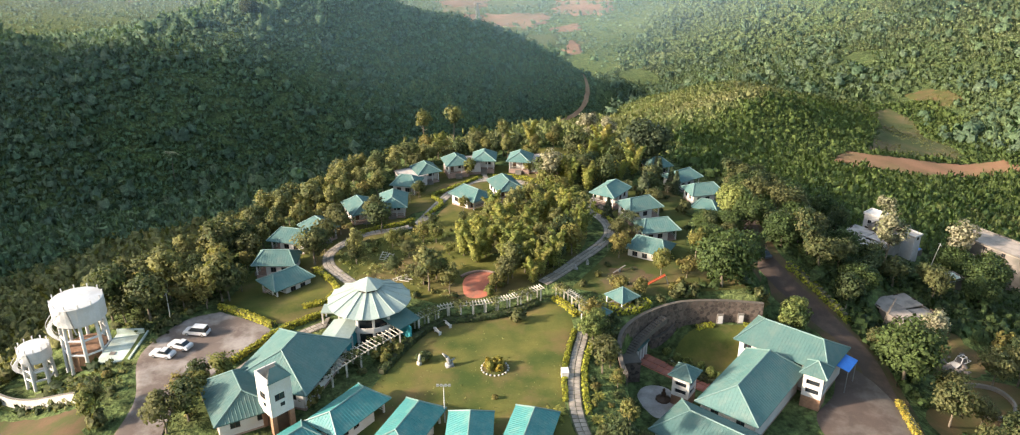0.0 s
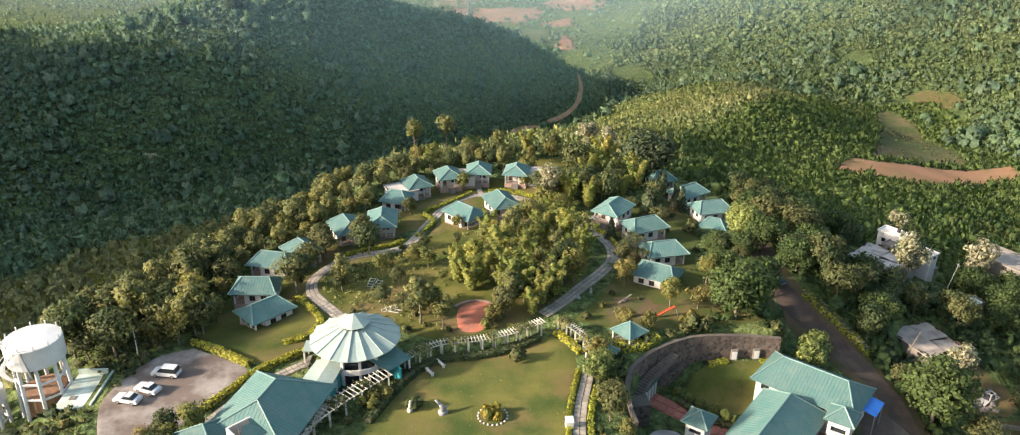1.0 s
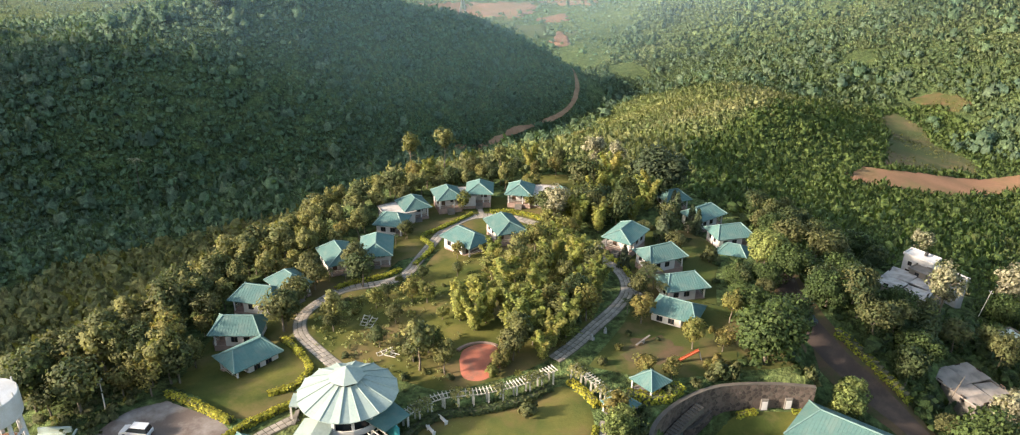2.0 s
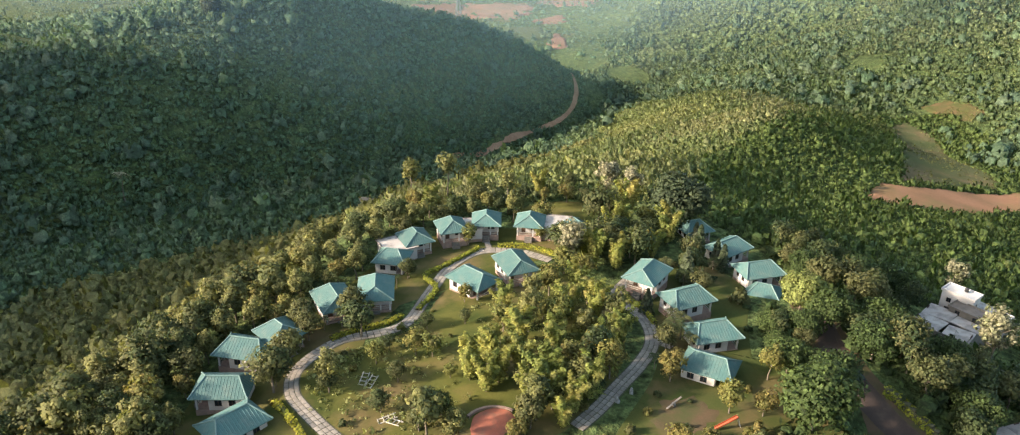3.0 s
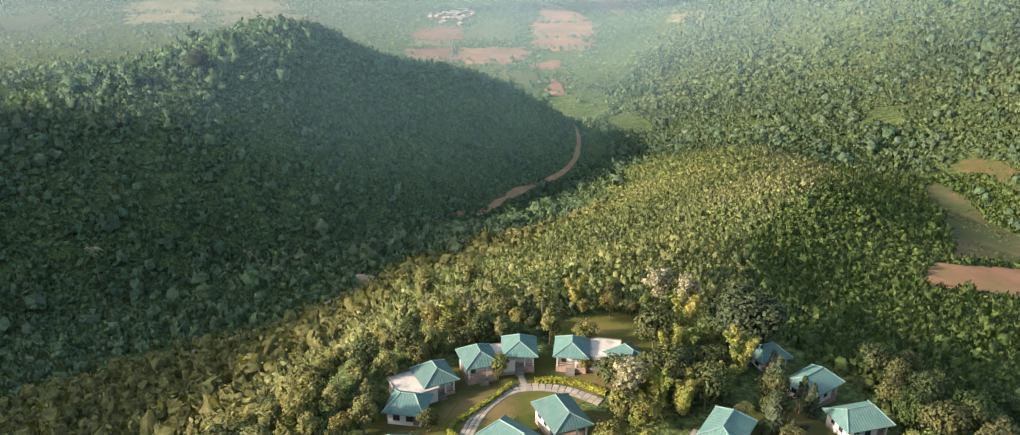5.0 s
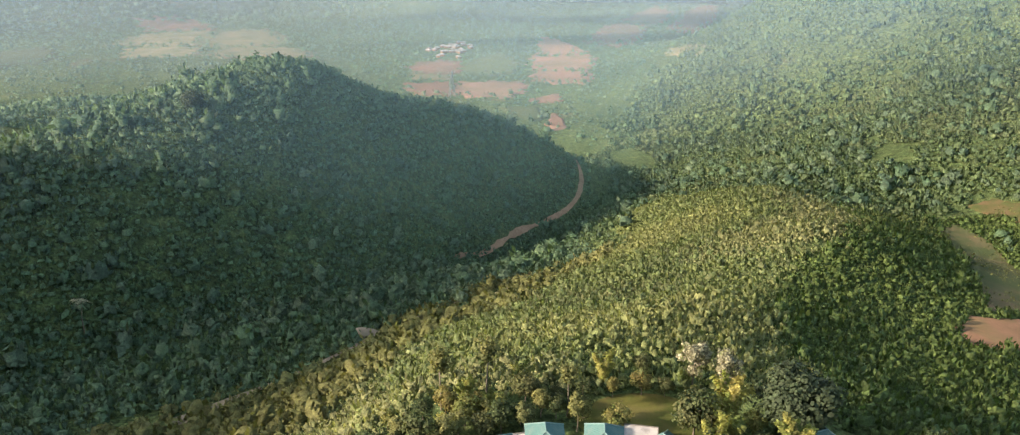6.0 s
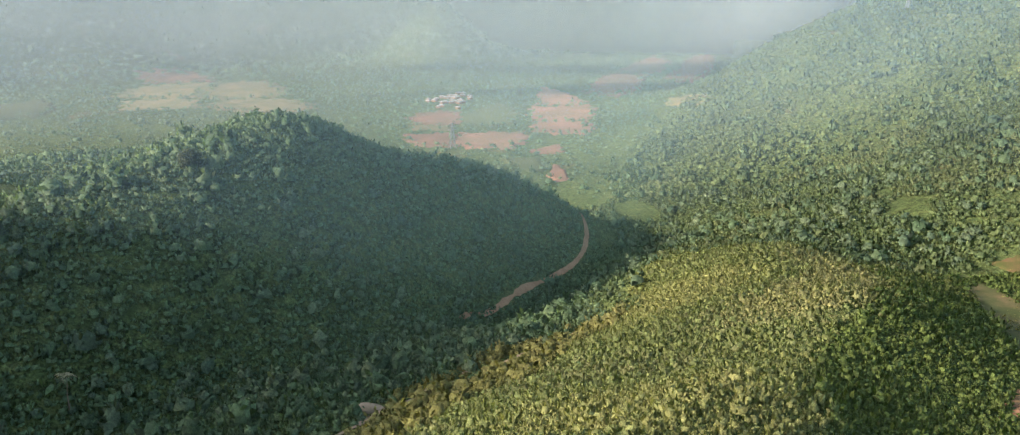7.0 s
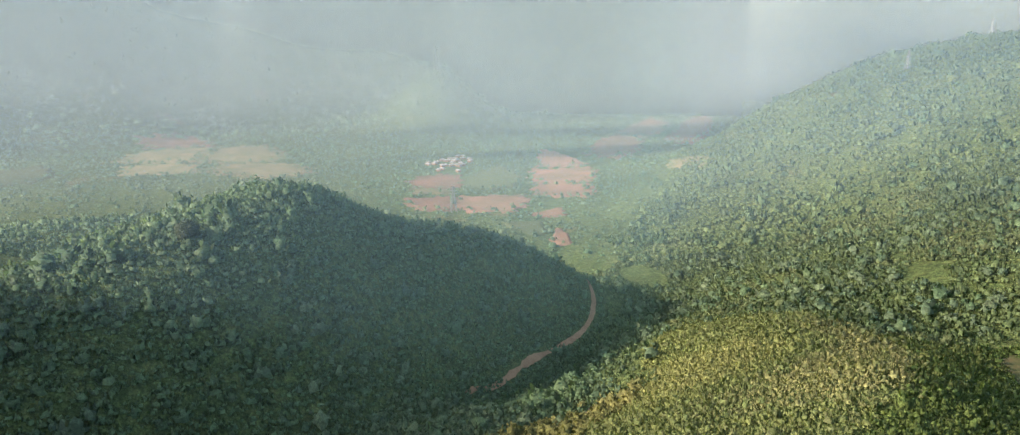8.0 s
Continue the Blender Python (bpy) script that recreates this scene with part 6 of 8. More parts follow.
def plumes_mesh(rng, mat, high, reach, culms, nodes, per, size):
    """A bamboo clump: arching culms from one foot, feathered with leaf sprays that hang outward."""
    pts, out, tint = [], [], []
    for c in range(culms):
        az = 2.399 * c + rng.uniform(-0.4, 0.4)
        d = np.array([math.cos(az), math.sin(az), 0])
        r, h = reach * rng.uniform(0.25, 1.0), high * rng.uniform(0.7, 1.05)
        u = np.linspace(0.22, 1, nodes)
        line = d * (r * u ** 2.2)[:, None] + np.array([0, 0, 1]) * (h * (1.12 * u - 0.16 * u ** 5))[:, None]
        spread = 0.12 * high * np.sin(np.pi * np.clip(u * 0.85 + 0.1, 0, 1)) + 0.12
        g = rng.normal(size=(nodes, per, 3))
        g[..., 2] *= 0.8
        g = unit(g)
        p = line[:, None] + g * (spread[:, None] * rng.uniform(0.35, 1.1, (nodes, per)))[..., None]
        p[..., 2] -= 0.3 * rng.uniform(0, 1, (nodes, per))
        pts.append(p.reshape(-1, 3))
        out.append(unit(g * 0.6 + d * 0.4 + np.array([0, 0, 0.9])).reshape(-1, 3))
        tint.append(np.full(nodes * per, rng.uniform(0, 0.4)))
    p, o = np.concatenate(pts), np.concatenate(out)
    q = sprays(rng, p, o, np.full(len(p), size), 0.45, 0.6, 1.9)
    return quad_mesh("crown", q, np.concatenate(tint), mat, unit(o + np.array([0, 0, 0.25]) + 0.15 * rng.normal(size=o.shape)))


def conifer_mesh(rng, mat, high, radius, tiers, per, size):
    pts, out = [], []
    for t in range(tiers):
        u = t / (tiers - 1)
        r = radius * (1 - u) ** 0.8 + 0.15
        az = rng.uniform(0, 6.28, per)
        k = r * np.sqrt(rng.uniform(0.1, 1, per))
        pts.append(np.stack([k * np.cos(az), k * np.sin(az), 0.8 + (high - 0.8) * u - 0.25 * k + rng.normal(size=per) * 0.08], 1))
        out.append(np.stack([np.cos(az), np.sin(az), np.full(per, 0.8)], 1))
    q = sprays(rng, np.concatenate(pts), np.concatenate(out), np.full(tiers * per, size), 0.4)
    return quad_mesh("crown", q, np.repeat(rng.uniform(0, 0.3, tiers), per), mat)


def fronds_mesh(rng, mat, base, count, length, droop, width, leaflets=16):
    """Arching palm fronds: leaflets on both sides of a rib."""
    qs = []
    for k in range(count):
        az = 2.399 * k + rng.uniform(-0.2, 0.2)
        up = rng.uniform(0.1, 1.1)
        d = np.array([math.cos(az), math.sin(az), 0])
        s = np.array([-math.sin(az), math.cos(az), 0])
        u = np.linspace(0.08, 1, leaflets)
        rib = base + d * (length * u)[:, None] * math.cos(up * 0.8) + np.array([0, 0, 1]) * (length * (u * up * 0.8 - droop * u * u))[:, None]
        for side in (-1, 1):
            tip = rib + side * s * (width * np.sin(np.pi * np.clip(u, 0.1, 0.95)))[:, None] + d * 0.25 * length / leaflets * 3 - np.array([0, 0, 0.25 * width])
            nxt = rib + d * (length / leaflets * 0.7)
            qs.append(np.stack([rib, nxt, tip + d * 0.06, tip], 1))
    q = np.concatenate(qs)
    return quad_mesh("crown", q, rng.uniform(0, 0.3, len(q)), mat)


def tree(name, label, category, crown, trunk, m=None):
    t = thing(name, label, category, m)
    part("trunk", trunk, None, t)
    part("crown", crown, None, t)
    return t


TREES = {}


def tree_kinds():
    rng = np.random.default_rng(7)
    for k in range(3):
        TREES["broad", k] = tree("broadleaf_tree", "leafy dark green broadleaf tree", "tree", crown_mesh(rng, LEAF["tree"], 5.0, 3.0, 0.9, 34, 44, 0.40), trunk_mesh(rng, 5.2, 0.2))
        TREES["bright", k] = tree("broadleaf_tree", "sunlit yellow-green broadleaf tree", "tree", crown_mesh(rng, LEAF["bright"], 4.4, 2.4, 1.1, 28, 40, 0.38), trunk_mesh(rng, 4.6, 0.16))
        TREES["flanktree", k] = tree("broadleaf_tree", "olive-green broadleaf tree on the hilltop's edge", "tree", crown_mesh(rng, LEAF["flank"], 5.6, 2.4, 1.4, 30, 42, 0.38, 0.25), trunk_mesh(rng, 5.8, 0.18))
        TREES["bamboo", k] = tree("bamboo_clump", "feathery yellow-green bamboo clump", "bamboo", plumes_mesh(rng, LEAF["bamboo"], 8.2, 3.4, 11, 15, 13, 0.40), trunk_mesh(rng, 6.0, 0.12, 1.0, 4, 2.0, 0.1))
    for k in range(2):
        TREES["slender", k] = tree("slender_tree", "tall slender tree with a small crown", "tree", crown_mesh(rng, LEAF["flank"], 8.8, 2.1, 1.25, 20, 34, 0.42), trunk_mesh(rng, 9.4, 0.17, 0.8, 6, 1.4, 0.6))
        TREES["pale", k] = tree("flowering_tree", "tree covered with pale cream flowers", "tree", crown_mesh(rng, LEAF["pale"], 6.4, 2.6, 1.55, 40, 40, 0.36, 0.18), trunk_mesh(rng, 6.8, 0.2, 0.8, 8, 2.2, 0.3))
        TREES["cypress", k] = tree("cypress", "golden-green cypress with a dense upright crown", "cypress", crown_mesh(rng, LEAF["bright"], 3.4, 1.25, 2.4, 30, 34, 0.30, 0.2), trunk_mesh(rng, 4.6, 0.14, 0.1, 3, 0.6))
        TREES["conifer", k] = tree("conifer", "dark narrow conifer between the cottages", "conifer", conifer_mesh(rng, LEAF["dark"], 6.0, 1.5, 11, 34, 0.55), trunk_mesh(rng, 5.6, 0.12, 0.1, 0))
        TREES["bush", k] = tree("bush", "rounded green garden bush", "bush", crown_mesh(rng, LEAF["tree"], 0.8, 0.95, 0.8, 12, 22, 0.32), trunk_mesh(rng, 0.9, 0.05, 0.1, 4, 0.5, 0.1))
        TREES["goldbush", k] = tree("bush", "low yellow-green garden bush", "bush", crown_mesh(rng, LEAF["bright"], 0.9, 1.0, 0.9, 12, 22, 0.34), trunk_mesh(rng, 0.9, 0.05, 0.1, 4, 0.5, 0.1))
    TREES["dome", 0] = tree("broadleaf_tree", "big round tree with a dense grey-green crown", "tree", crown_mesh(rng, LEAF["dark"], 5.6, 6.6, 0.78, 100, 64, 0.55, 0.08), trunk_mesh(rng, 6.0, 0.4, 0.5, 8, 3.5))
    TREES["globe", 0] = tree("broadleaf_tree", "round tree with a dense pale green crown", "tree", crown_mesh(rng, LEAF["globe"], 5.4, 4.4, 0.98, 95, 64, 0.42, 0.04), trunk_mesh(rng, 6.0, 0.28, 0.5, 8, 2.6))
    TREES["mango", 0] = tree("broadleaf_tree", "large spreading green tree", "tree", crown_mesh(rng, LEAF["fresh"], 5.4, 5.2, 0.78, 95, 60, 0.42, 0.10), trunk_mesh(rng, 5.8, 0.32, 0.5, 8, 3.2))
    TREES["palm", 0] = tree("palm", "small palm with arching fronds", "palm", fronds_mesh(rng, LEAF["tree"], np.array([0, 0, 4.6]), 14, 2.2, 0.75, 0.55), trunk_mesh(rng, 4.7, 0.14, 0.3, 0))
    TREES["fan", 0] = tree("palm_shrub", "low fan palm with stiff leaves", "palm", fronds_mesh(rng, LEAF["bamboo"], np.array([0, 0, 0.4]), 18, 1.5, 0.35, 0.3), trunk_mesh(rng, 0.5, 0.15, 0.0, 0))


tree_kinds()
PLACED = {}


def plant(kind, x, y, size=1.0, turn=0.0, sink=0.0, tall=1.0):
    """Stands a plant of that kind on the ground; the first one is the model itself."""
    kinds = [k for k in TREES if k[0] == kind]
    n = PLACED.get(kind, 0)
    PLACED[kind] = n + 1
    key = kinds[n % len(kinds)]
    m = pose(x, y, gz(x, y) - sink, 0, 0, turn) @ Matrix.Diagonal((size, size, size * tall, 1))
    if n < len(kinds):
        TREES[key].matrix_basis = m
        return TREES[key]
    ob = TREES[key].copy()
    scene.collection.objects.link(ob)
    ob.matrix_basis = m
    for c in TREES[key].children:
        d = c.copy()
        scene.collection.objects.link(d)
        d.parent = ob
    return ob


LINES = [spline(l, 1.5) for l in (PATH_WEST, PATH_EAST, PATH_LAWN)]
ROAD_LINE = spline(ROAD, 1.5)


STAND = [(4, 213, 5), (11, 213.5, 6.5), (18.5, 213.5, 5.5), (50.5, 168.5, 6.5), (36.5, 209, 7.5), (52.5, 127.5, 4), (70, 120, 5.5), (41.4, 135.6, 5), (52, 160, 4.5), (52, 150, 6), (92, 178, 8), (100, 182, 8), (91, 170, 6), (82, 132, 6), (78, 126, 5), (84, 180, 9), (86, 172, 7), (92, 184, 9), (98, 186, 8), (104, 182, 8), (74, 133, 6.5), (80, 172, 8), (88, 166, 7), (82, 164, 6), (94, 172, 8), (45, 170, 5.5), (78, 170, 12), (88, 176, 13), (100, 182, 11), (72, 162, 7), (101, 162, 6), (107, 192, 7), (104, 186, 7), (85.5, 163, 6), (52, 143, 5), (50, 138, 4), (81, 133, 5)]


def free(x, y, r, road=3.2):
    """Whether a plant of that spread may stand there."""
    if any(math.hypot(x - a, y - b) < c for a, b, c in STAND):
        return False
    if any(math.hypot(x - a, y - b) < c + r * 0.6 for a, b, c in HOUSES):
        return False
    if any(np.min(np.hypot(l[:, 0] - x, l[:, 1] - y)) < 1.2 + r * 0.45 for l in LINES):
        return False
    return np.min(np.hypot(ROAD_LINE[:, 0] - x, ROAD_LINE[:, 1] - y)) > road + r * 0.4


def scatter(seed, poly, gap, kinds, sizes=(0.8, 1.25), clear=1.0, keep=()):
    """Plants of these kinds over an outline, no nearer to one another than gap."""
    rng = np.random.default_rng(seed)
    xs, ys = [p[0] for p in poly], [p[1] for p in poly]
    done = []
    area = (max(xs) - min(xs)) * (max(ys) - min(ys))
    for _ in range(int(area / gap ** 2 * 6)):
        x, y = rng.uniform(min(xs), max(xs)), rng.uniform(min(ys), max(ys))
        if not inside(poly, np.array(x), np.array(y)) or not free(x, y, clear):
            continue
        if any(math.hypot(x - a, y - b) < gap for a, b in done) or any(math.hypot(x - a, y - b) < c for a, b, c in keep):
            continue
        done.append((x, y))
        plant(kinds[int(rng.integers(len(kinds)))], x, y, rng.uniform(*sizes), rng.uniform(0, 360), 0.1, rng.uniform(0.85, 1.15))
    return done


# single trees that stand out
NORTH_END = [
    ("dome", 36.5, 209, 1.15), ("dome", -158, 500, 0.9), ("slender", -15.8, 220, 1.15), ("slender", -24, 216.5, 1.1), ("slender", -2, 214, 0.95), ("bright", -10.6, 197.8, 0.75),
    ("bright", 5.0, 199.5, 0.55), ("pale", 10.2, 187, 1.15), ("pale", 108, 214, 1.1), ("conifer", 38.5, 196, 1.1), ("conifer", 40.5, 190, 1.05), ("conifer", 34.5, 190, 0.8),
    ("broad", -22.0, 183.2, 0.45), ("goldbush", -41.9, 181.4, 1.6), ("conifer", 41.5, 188.3, 1.0), ("conifer", 38.2, 198.5, 1.0), ("conifer", 32.3, 181.4, 1.25)]
WEST_SIDE = [
    ("broad", -38.6, 164.2, 0.8), ("broad", -38.5, 151.5, 1.0), ("broad", -30.5, 167.0, 0.85), ("palm", -32.0, 164.5, 0.75), ("broad", -37.0, 160.4, 0.75), ("broad", -39.5, 146.0, 1.1),
    ("broad", -28.2, 161.2, 0.95), ("flanktree", -31.0, 146.0, 0.85), ("bright", -24.6, 153, 0.6), ("goldbush", -29.6, 99.6, 1.8), ("goldbush", -20.6, 110.6, 1.5), ("broad", -47.6, 103.4, 0.65),
    ("bright", -48.0, 98.4, 0.85), ("broad", -46.6, 95.4, 0.9), ("broad", -48.8, 92.6, 0.9), ("bright", -46.2, 100.2, 0.7), ("broad", -61.4, 98.0, 0.6), ("bright", -60.8, 95.6, 0.75),
    ("bush", -59.6, 94.4, 1.6)]
MIDDLE = [
    ("bright", -10.8, 172.6, 0.55), ("flanktree", -15.3, 133.8, 1.15), ("flanktree", -11.2, 132.6, 0.75), ("bright", -18.4, 155.1, 0.75), ("fan", 12.6, 149.7, 1.5), ("fan", 9.0, 143.8, 1.6),
    ("broad", 10.3, 150.5, 0.95), ("bright", 14.2, 121.2, 0.8), ("bush", 1.3, 122.4, 1.5), ("bush", -13.6, 110.8, 1.3), ("goldbush", -2.2, 100.5, 0.5),
    ("fan", 6.6, 96.5, 1.3), ("goldbush", -19.2, 112.4, 1.6), ("bright", -2.6, 133.2, 0.6), ("bright", -1.2, 136.4, 0.7), ("bamboo", -4.9, 146.4, 1.1), ("bamboo", 2.4, 143.0, 1.1), ("bamboo", 5.9, 139.0, 0.9), ("bamboo", -0.4, 141.6, 0.9), ("bamboo", 8.6, 142.2, 1.0), ("bamboo", -9.4, 147.4, 0.9),
    ("broad", -16.4, 136.0, 0.6), ("mango", -14.2, 138.6, 0.5), ("goldbush", -3.9, 132.2, 1.2), ("goldbush", -2.2, 135.0, 1.3)]
EAST_SIDE = [
    ("globe", 50.5, 169.5, 0.92), ("mango", 40.2, 135.6, 1.2), ("globe", 53.2, 131.0, 0.8), ("mango", 70, 120, 1.25), ("pale", 85.5, 165.0, 1.45), ("pale", 81.0, 133.5, 1.2),
    ("pale", 117.0, 189.0, 1.55), ("pale", 22.0, 221.5, 1.1), ("pale", 27.5, 219.5, 1.0), ("palm", 25.5, 162.5, 0.9), ("palm", 27.0, 155.5, 0.8), ("palm", 24.4, 157.4, 1.1), ("palm", 26.6, 160.2, 1.0),
    ("bush", 40.3, 172.8, 1.8), ("mango", 42.4, 161.6, 0.5), ("mango", 41.6, 155, 0.5), ("cypress", 96, 135, 1.15), ("cypress", 98.4, 135.6, 1.0), ("mango", 108.0, 163.0, 1.1), ("mango", 101, 152, 0.75), ("mango", 112.0, 182.0, 0.9), ("broad", 128.0, 191.0, 1.0), ("broad", 135.0, 186.0, 1.0), ("mango", 123.0, 184.0, 1.0),
    ("mango", 57.2, 154, 0.8), ("mango", 53.4, 163.5, 0.85), ("broad", 61.5, 156, 0.8), ("mango", 48.2, 161, 0.6), ("broad", 61.6, 150.5, 0.9),
    ("goldbush", 51.5, 131.5, 1.8), ("globe", 28.4, 124.0, 0.2), ("globe", 30.0, 122.4, 0.2), ("globe", 31.6, 121.0, 0.22), ("globe", 33.6, 119.6, 0.24), ("globe", 35.2, 118.2, 0.24), ("globe", 36.8, 117.2, 0.22),
    ("bush", 32.4, 131.6, 1.9), ("bush", 34.4, 131.9, 1.5), ("bush", 30.4, 130.9, 1.2), ("bright", 24.2, 131.2, 0.6), ("goldbush", 32.4, 134.0, 1.5), ("bush", 27.6, 129.6, 1.0), ("bush", 46.6, 132.6, 1.4), ("goldbush", 48.4, 134.4, 1.6),
    ("bush", 17.2, 119.6, 1.5), ("bush", 18.0, 122.6, 1.3), ("bush", 16.8, 115.4, 1.4), ("bush", 23.4, 127.6, 1.3), ("globe", 14.1, 117.4, 0.62)]
for kind, x, y, size in NORTH_END + WEST_SIDE + MIDDLE + EAST_SIDE:
    plant(kind, x, y, size, (x * 37) % 360)

# the grove in the middle of the garden
GROVE = [(-8, 140), (-2, 134), (6, 138), (12, 146), (16.5, 156), (16, 166), (10, 176), (4, 178), (-2, 172), (-6, 160), (-9, 150)]
scatter(3, GROVE, 3.9, ["bamboo", "bamboo", "bright", "bamboo", "bamboo", "flanktree"], (0.7, 1.1), 1.4, [(-5.6, 136, 6.2)])
scatter(20, [(-0.5, 131.5), (5.2, 136.6), (9, 142), (13, 147), (8, 150), (2, 144), (-1, 140)], 3.2, ["flanktree", "bamboo", "goldbush", "fan", "broad"], (0.5, 0.85), 0.5, [(-5.6, 136, 5.0)])
scatter(4, [(8, 180), (22, 184), (34, 200), (28, 210), (12, 212), (6, 204)], 3.6, ["bamboo", "bamboo", "bright", "broad"], (0.8, 1.2), 1.6)
scatter(5, [(-20, 131), (-9, 131), (-10, 136), (-18, 138)], 3.6, ["bush", "broad", "goldbush"], (0.5, 0.8), 1.0, [(-5.6, 136, 6.2)])
# garden shrubs and young trees
scatter(6, [(-33, 137), (-20, 136), (-12, 146), (-10, 166), (-16, 170), (-30, 158), (-33, 150)], 4.4, ["bright", "bush", "goldbush", "broad"], (0.35, 0.75), 0.8)
scatter(7, [(16, 131), (28, 133), (44, 137), (46, 150), (36, 148), (20, 148), (12, 136)], 4.6, ["bush", "goldbush", "bright"], (0.5, 0.95), 0.6)
scatter(8, [(13, 88), (19, 88), (17.4, 108), (17.6, 119), (13.8, 119), (12.4, 104)], 1.9, ["bush", "goldbush", "bright", "broad", "fan"], (0.45, 0.9), 0.4)
scatter(9, [(-28, 101), (-14, 118), (-20, 119), (-33, 101)], 2.4, ["goldbush", "bush", "fan"], (0.6, 1.1), 0.3)
scatter(10, [(20, 150), (26, 155), (36, 172), (40, 190), (30, 190), (22, 176)], 3.0, ["broad", "palm", "bush", "conifer"], (0.5, 0.9), 1.0)
scatter(18, [(-60, 130), (-51, 132), (-52, 142), (-54, 150), (-48, 162), (-40, 168), (-33, 180), (-30, 190), (-28, 200), (-14, 207), (8, 208), (6, 214), (-16, 214), (-36, 206), (-48, 188), (-58, 168), (-66, 148)], 3.3, ["bright", "broad", "flanktree", "flanktree", "broad", "bush"], (0.6, 1.0), 0.3)
scatter(19, [(-40, 140), (-36, 136), (-40, 150), (-38, 158), (-30, 168), (-22, 182), (-19, 194), (-24, 190), (-30, 178), (-36, 166), (-42, 162), (-41, 150)], 3.4, ["broad", "bush", "palm", "goldbush", "broad"], (0.4, 0.75), 0.2)
# the belts of trees round the hilltop
scatter(11, [(-62, 122), (-52, 129), (-58, 152), (-50, 168), (-38, 184), (-44, 192), (-62, 176), (-74, 150), (-80, 128)], 3.9, ["broad", "bright", "broad", "flanktree", "flanktree"], (0.8, 1.3), 1.0)
scatter(12, [(-92, 114), (-80, 109), (-66, 104), (-62, 108), (-66, 112), (-92, 126)], 3.6, ["bush", "goldbush", "goldbush"], (0.6, 1.1), 0.4, [(-71, 115, 10), (-79, 112, 7)])
scatter(13, [(-45, 108), (-42, 104), (-46, 92), (-50, 92)], 3.0, ["broad", "goldbush", "bright"], (0.5, 0.85), 0.6)
scatter(14, [(54, 176), (56, 152), (62, 142), (70, 133), (78, 136), (92, 150), (104, 180), (88, 208), (60, 206), (53, 190)], 4.9, ["broad", "broad", "mango", "broad", "broad"], (0.7, 1.15), 1.6, [(81, 141, 9), (98, 205, 12), (104, 195, 9), (96, 160, 8)])
scatter(15, [(46, 136), (50, 140), (49, 160), (45, 162), (39, 158), (40, 152)], 4.2, ["broad", "mango", "bush"], (0.6, 1.0), 1.4)
scatter(16, [(67, 132), (72, 116), (70, 96), (90, 90), (104, 112), (98, 136), (84, 138)], 5.2, ["broad", "broad", "bush", "broad"], (0.6, 1.1), 1.2, [(90, 131, 8), (82, 119, 7), (98, 155, 6)])
scatter(17, [(-30, 206), (-16, 210), (2, 214), (20, 216), (18, 226), (-10, 222), (-34, 212)], 4.0, ["broad", "bright", "bamboo"], (0.5, 0.9), 1.0)


# ---- woods and scrub on the slopes: past counting ----
def woods(name, label, mat, seed, poly, gap, radius, cards, size, flat=0.8, keep_out=(), jitter=0.45, clump=0.0, on_top=0.72, stray=1.0, relief=0.6, leafy="near"):
    rng = np.random.default_rng(seed)
    xs, ys = [p[0] for p in poly], [p[1] for p in poly]
    gx, gy = np.meshgrid(np.arange(min(xs), max(xs), gap), np.arange(min(ys), max(ys), gap))
    x = (gx + rng.uniform(-jitter, jitter, gx.shape) * gap).ravel()
    y = (gy + rng.uniform(-jitter, jitter, gy.shape) * gap).ravel()
    wx = x + stray * 9 * np.sin(y / 21 + 1.7 * np.sin(x / 33)) + stray * rng.normal(size=x.shape) * 5
    wy = y + stray * 9 * np.sin(x / 19 + 1.3 * np.sin(y / 27)) + stray * rng.normal(size=x.shape) * 5
    ok = inside(poly, wx, wy) & (hilltop(x, y) < on_top)
    for test in keep_out:
        ok &= ~test(x, y)
    if clump:
        ok &= (np.sin(x / 13 + 2 * np.sin(y / 29)) * np.sin(y / 17 + 2 * np.sin(x / 23)) > -1 + clump + rng.uniform(-0.4, 0.4, x.shape))
    x, y = x[ok], y[ok]
    r = radius * rng.choice([0.6, 0.8, 1.0, 1.25, 1.7], x.shape, p=[0.22, 0.27, 0.28, 0.16, 0.07]) * rng.uniform(0.85, 1.15, x.shape)
    z = ground_height(x, y) + r * flat * (0.5 + relief * rng.uniform(-0.3, 0.7, x.shape))
    slope = np.stack([ground_height(x - 4, y) - ground_height(x + 4, y), ground_height(x, y - 4) - ground_height(x, y + 4), np.full(x.shape, 8.0)], 1)
    q, who, turn = crowns(rng, np.stack([x, y, z], 1), r, flat, cards, size * r / radius, 0.3, leafy, 0.7 * unit(slope))
    patchy = 0.5 + 0.25 * np.sin(x / 31 + np.sin(y / 19)) + 0.25 * np.sin(y / 37 + 1.5 * np.sin(x / 41))
    tint = np.clip(0.75 * patchy + 0.25 * rng.uniform(0, 1, x.shape), 0, 0.98)
    me = quad_mesh(name, q, tint[who], mat, turn)
    return tagged(new(name, me), label, "vegetation", kind="stuff")


def near_line(points, width, step=4.0):
    line = spline(points, step)

    def test(x, y):
        hit = np.zeros(x.shape, bool)
        for a, b in line:
            hit |= (x - a) ** 2 + (y - b) ** 2 < width ** 2
        return hit
    return test


def within(poly):
    return lambda x, y: inside(poly, x, y)


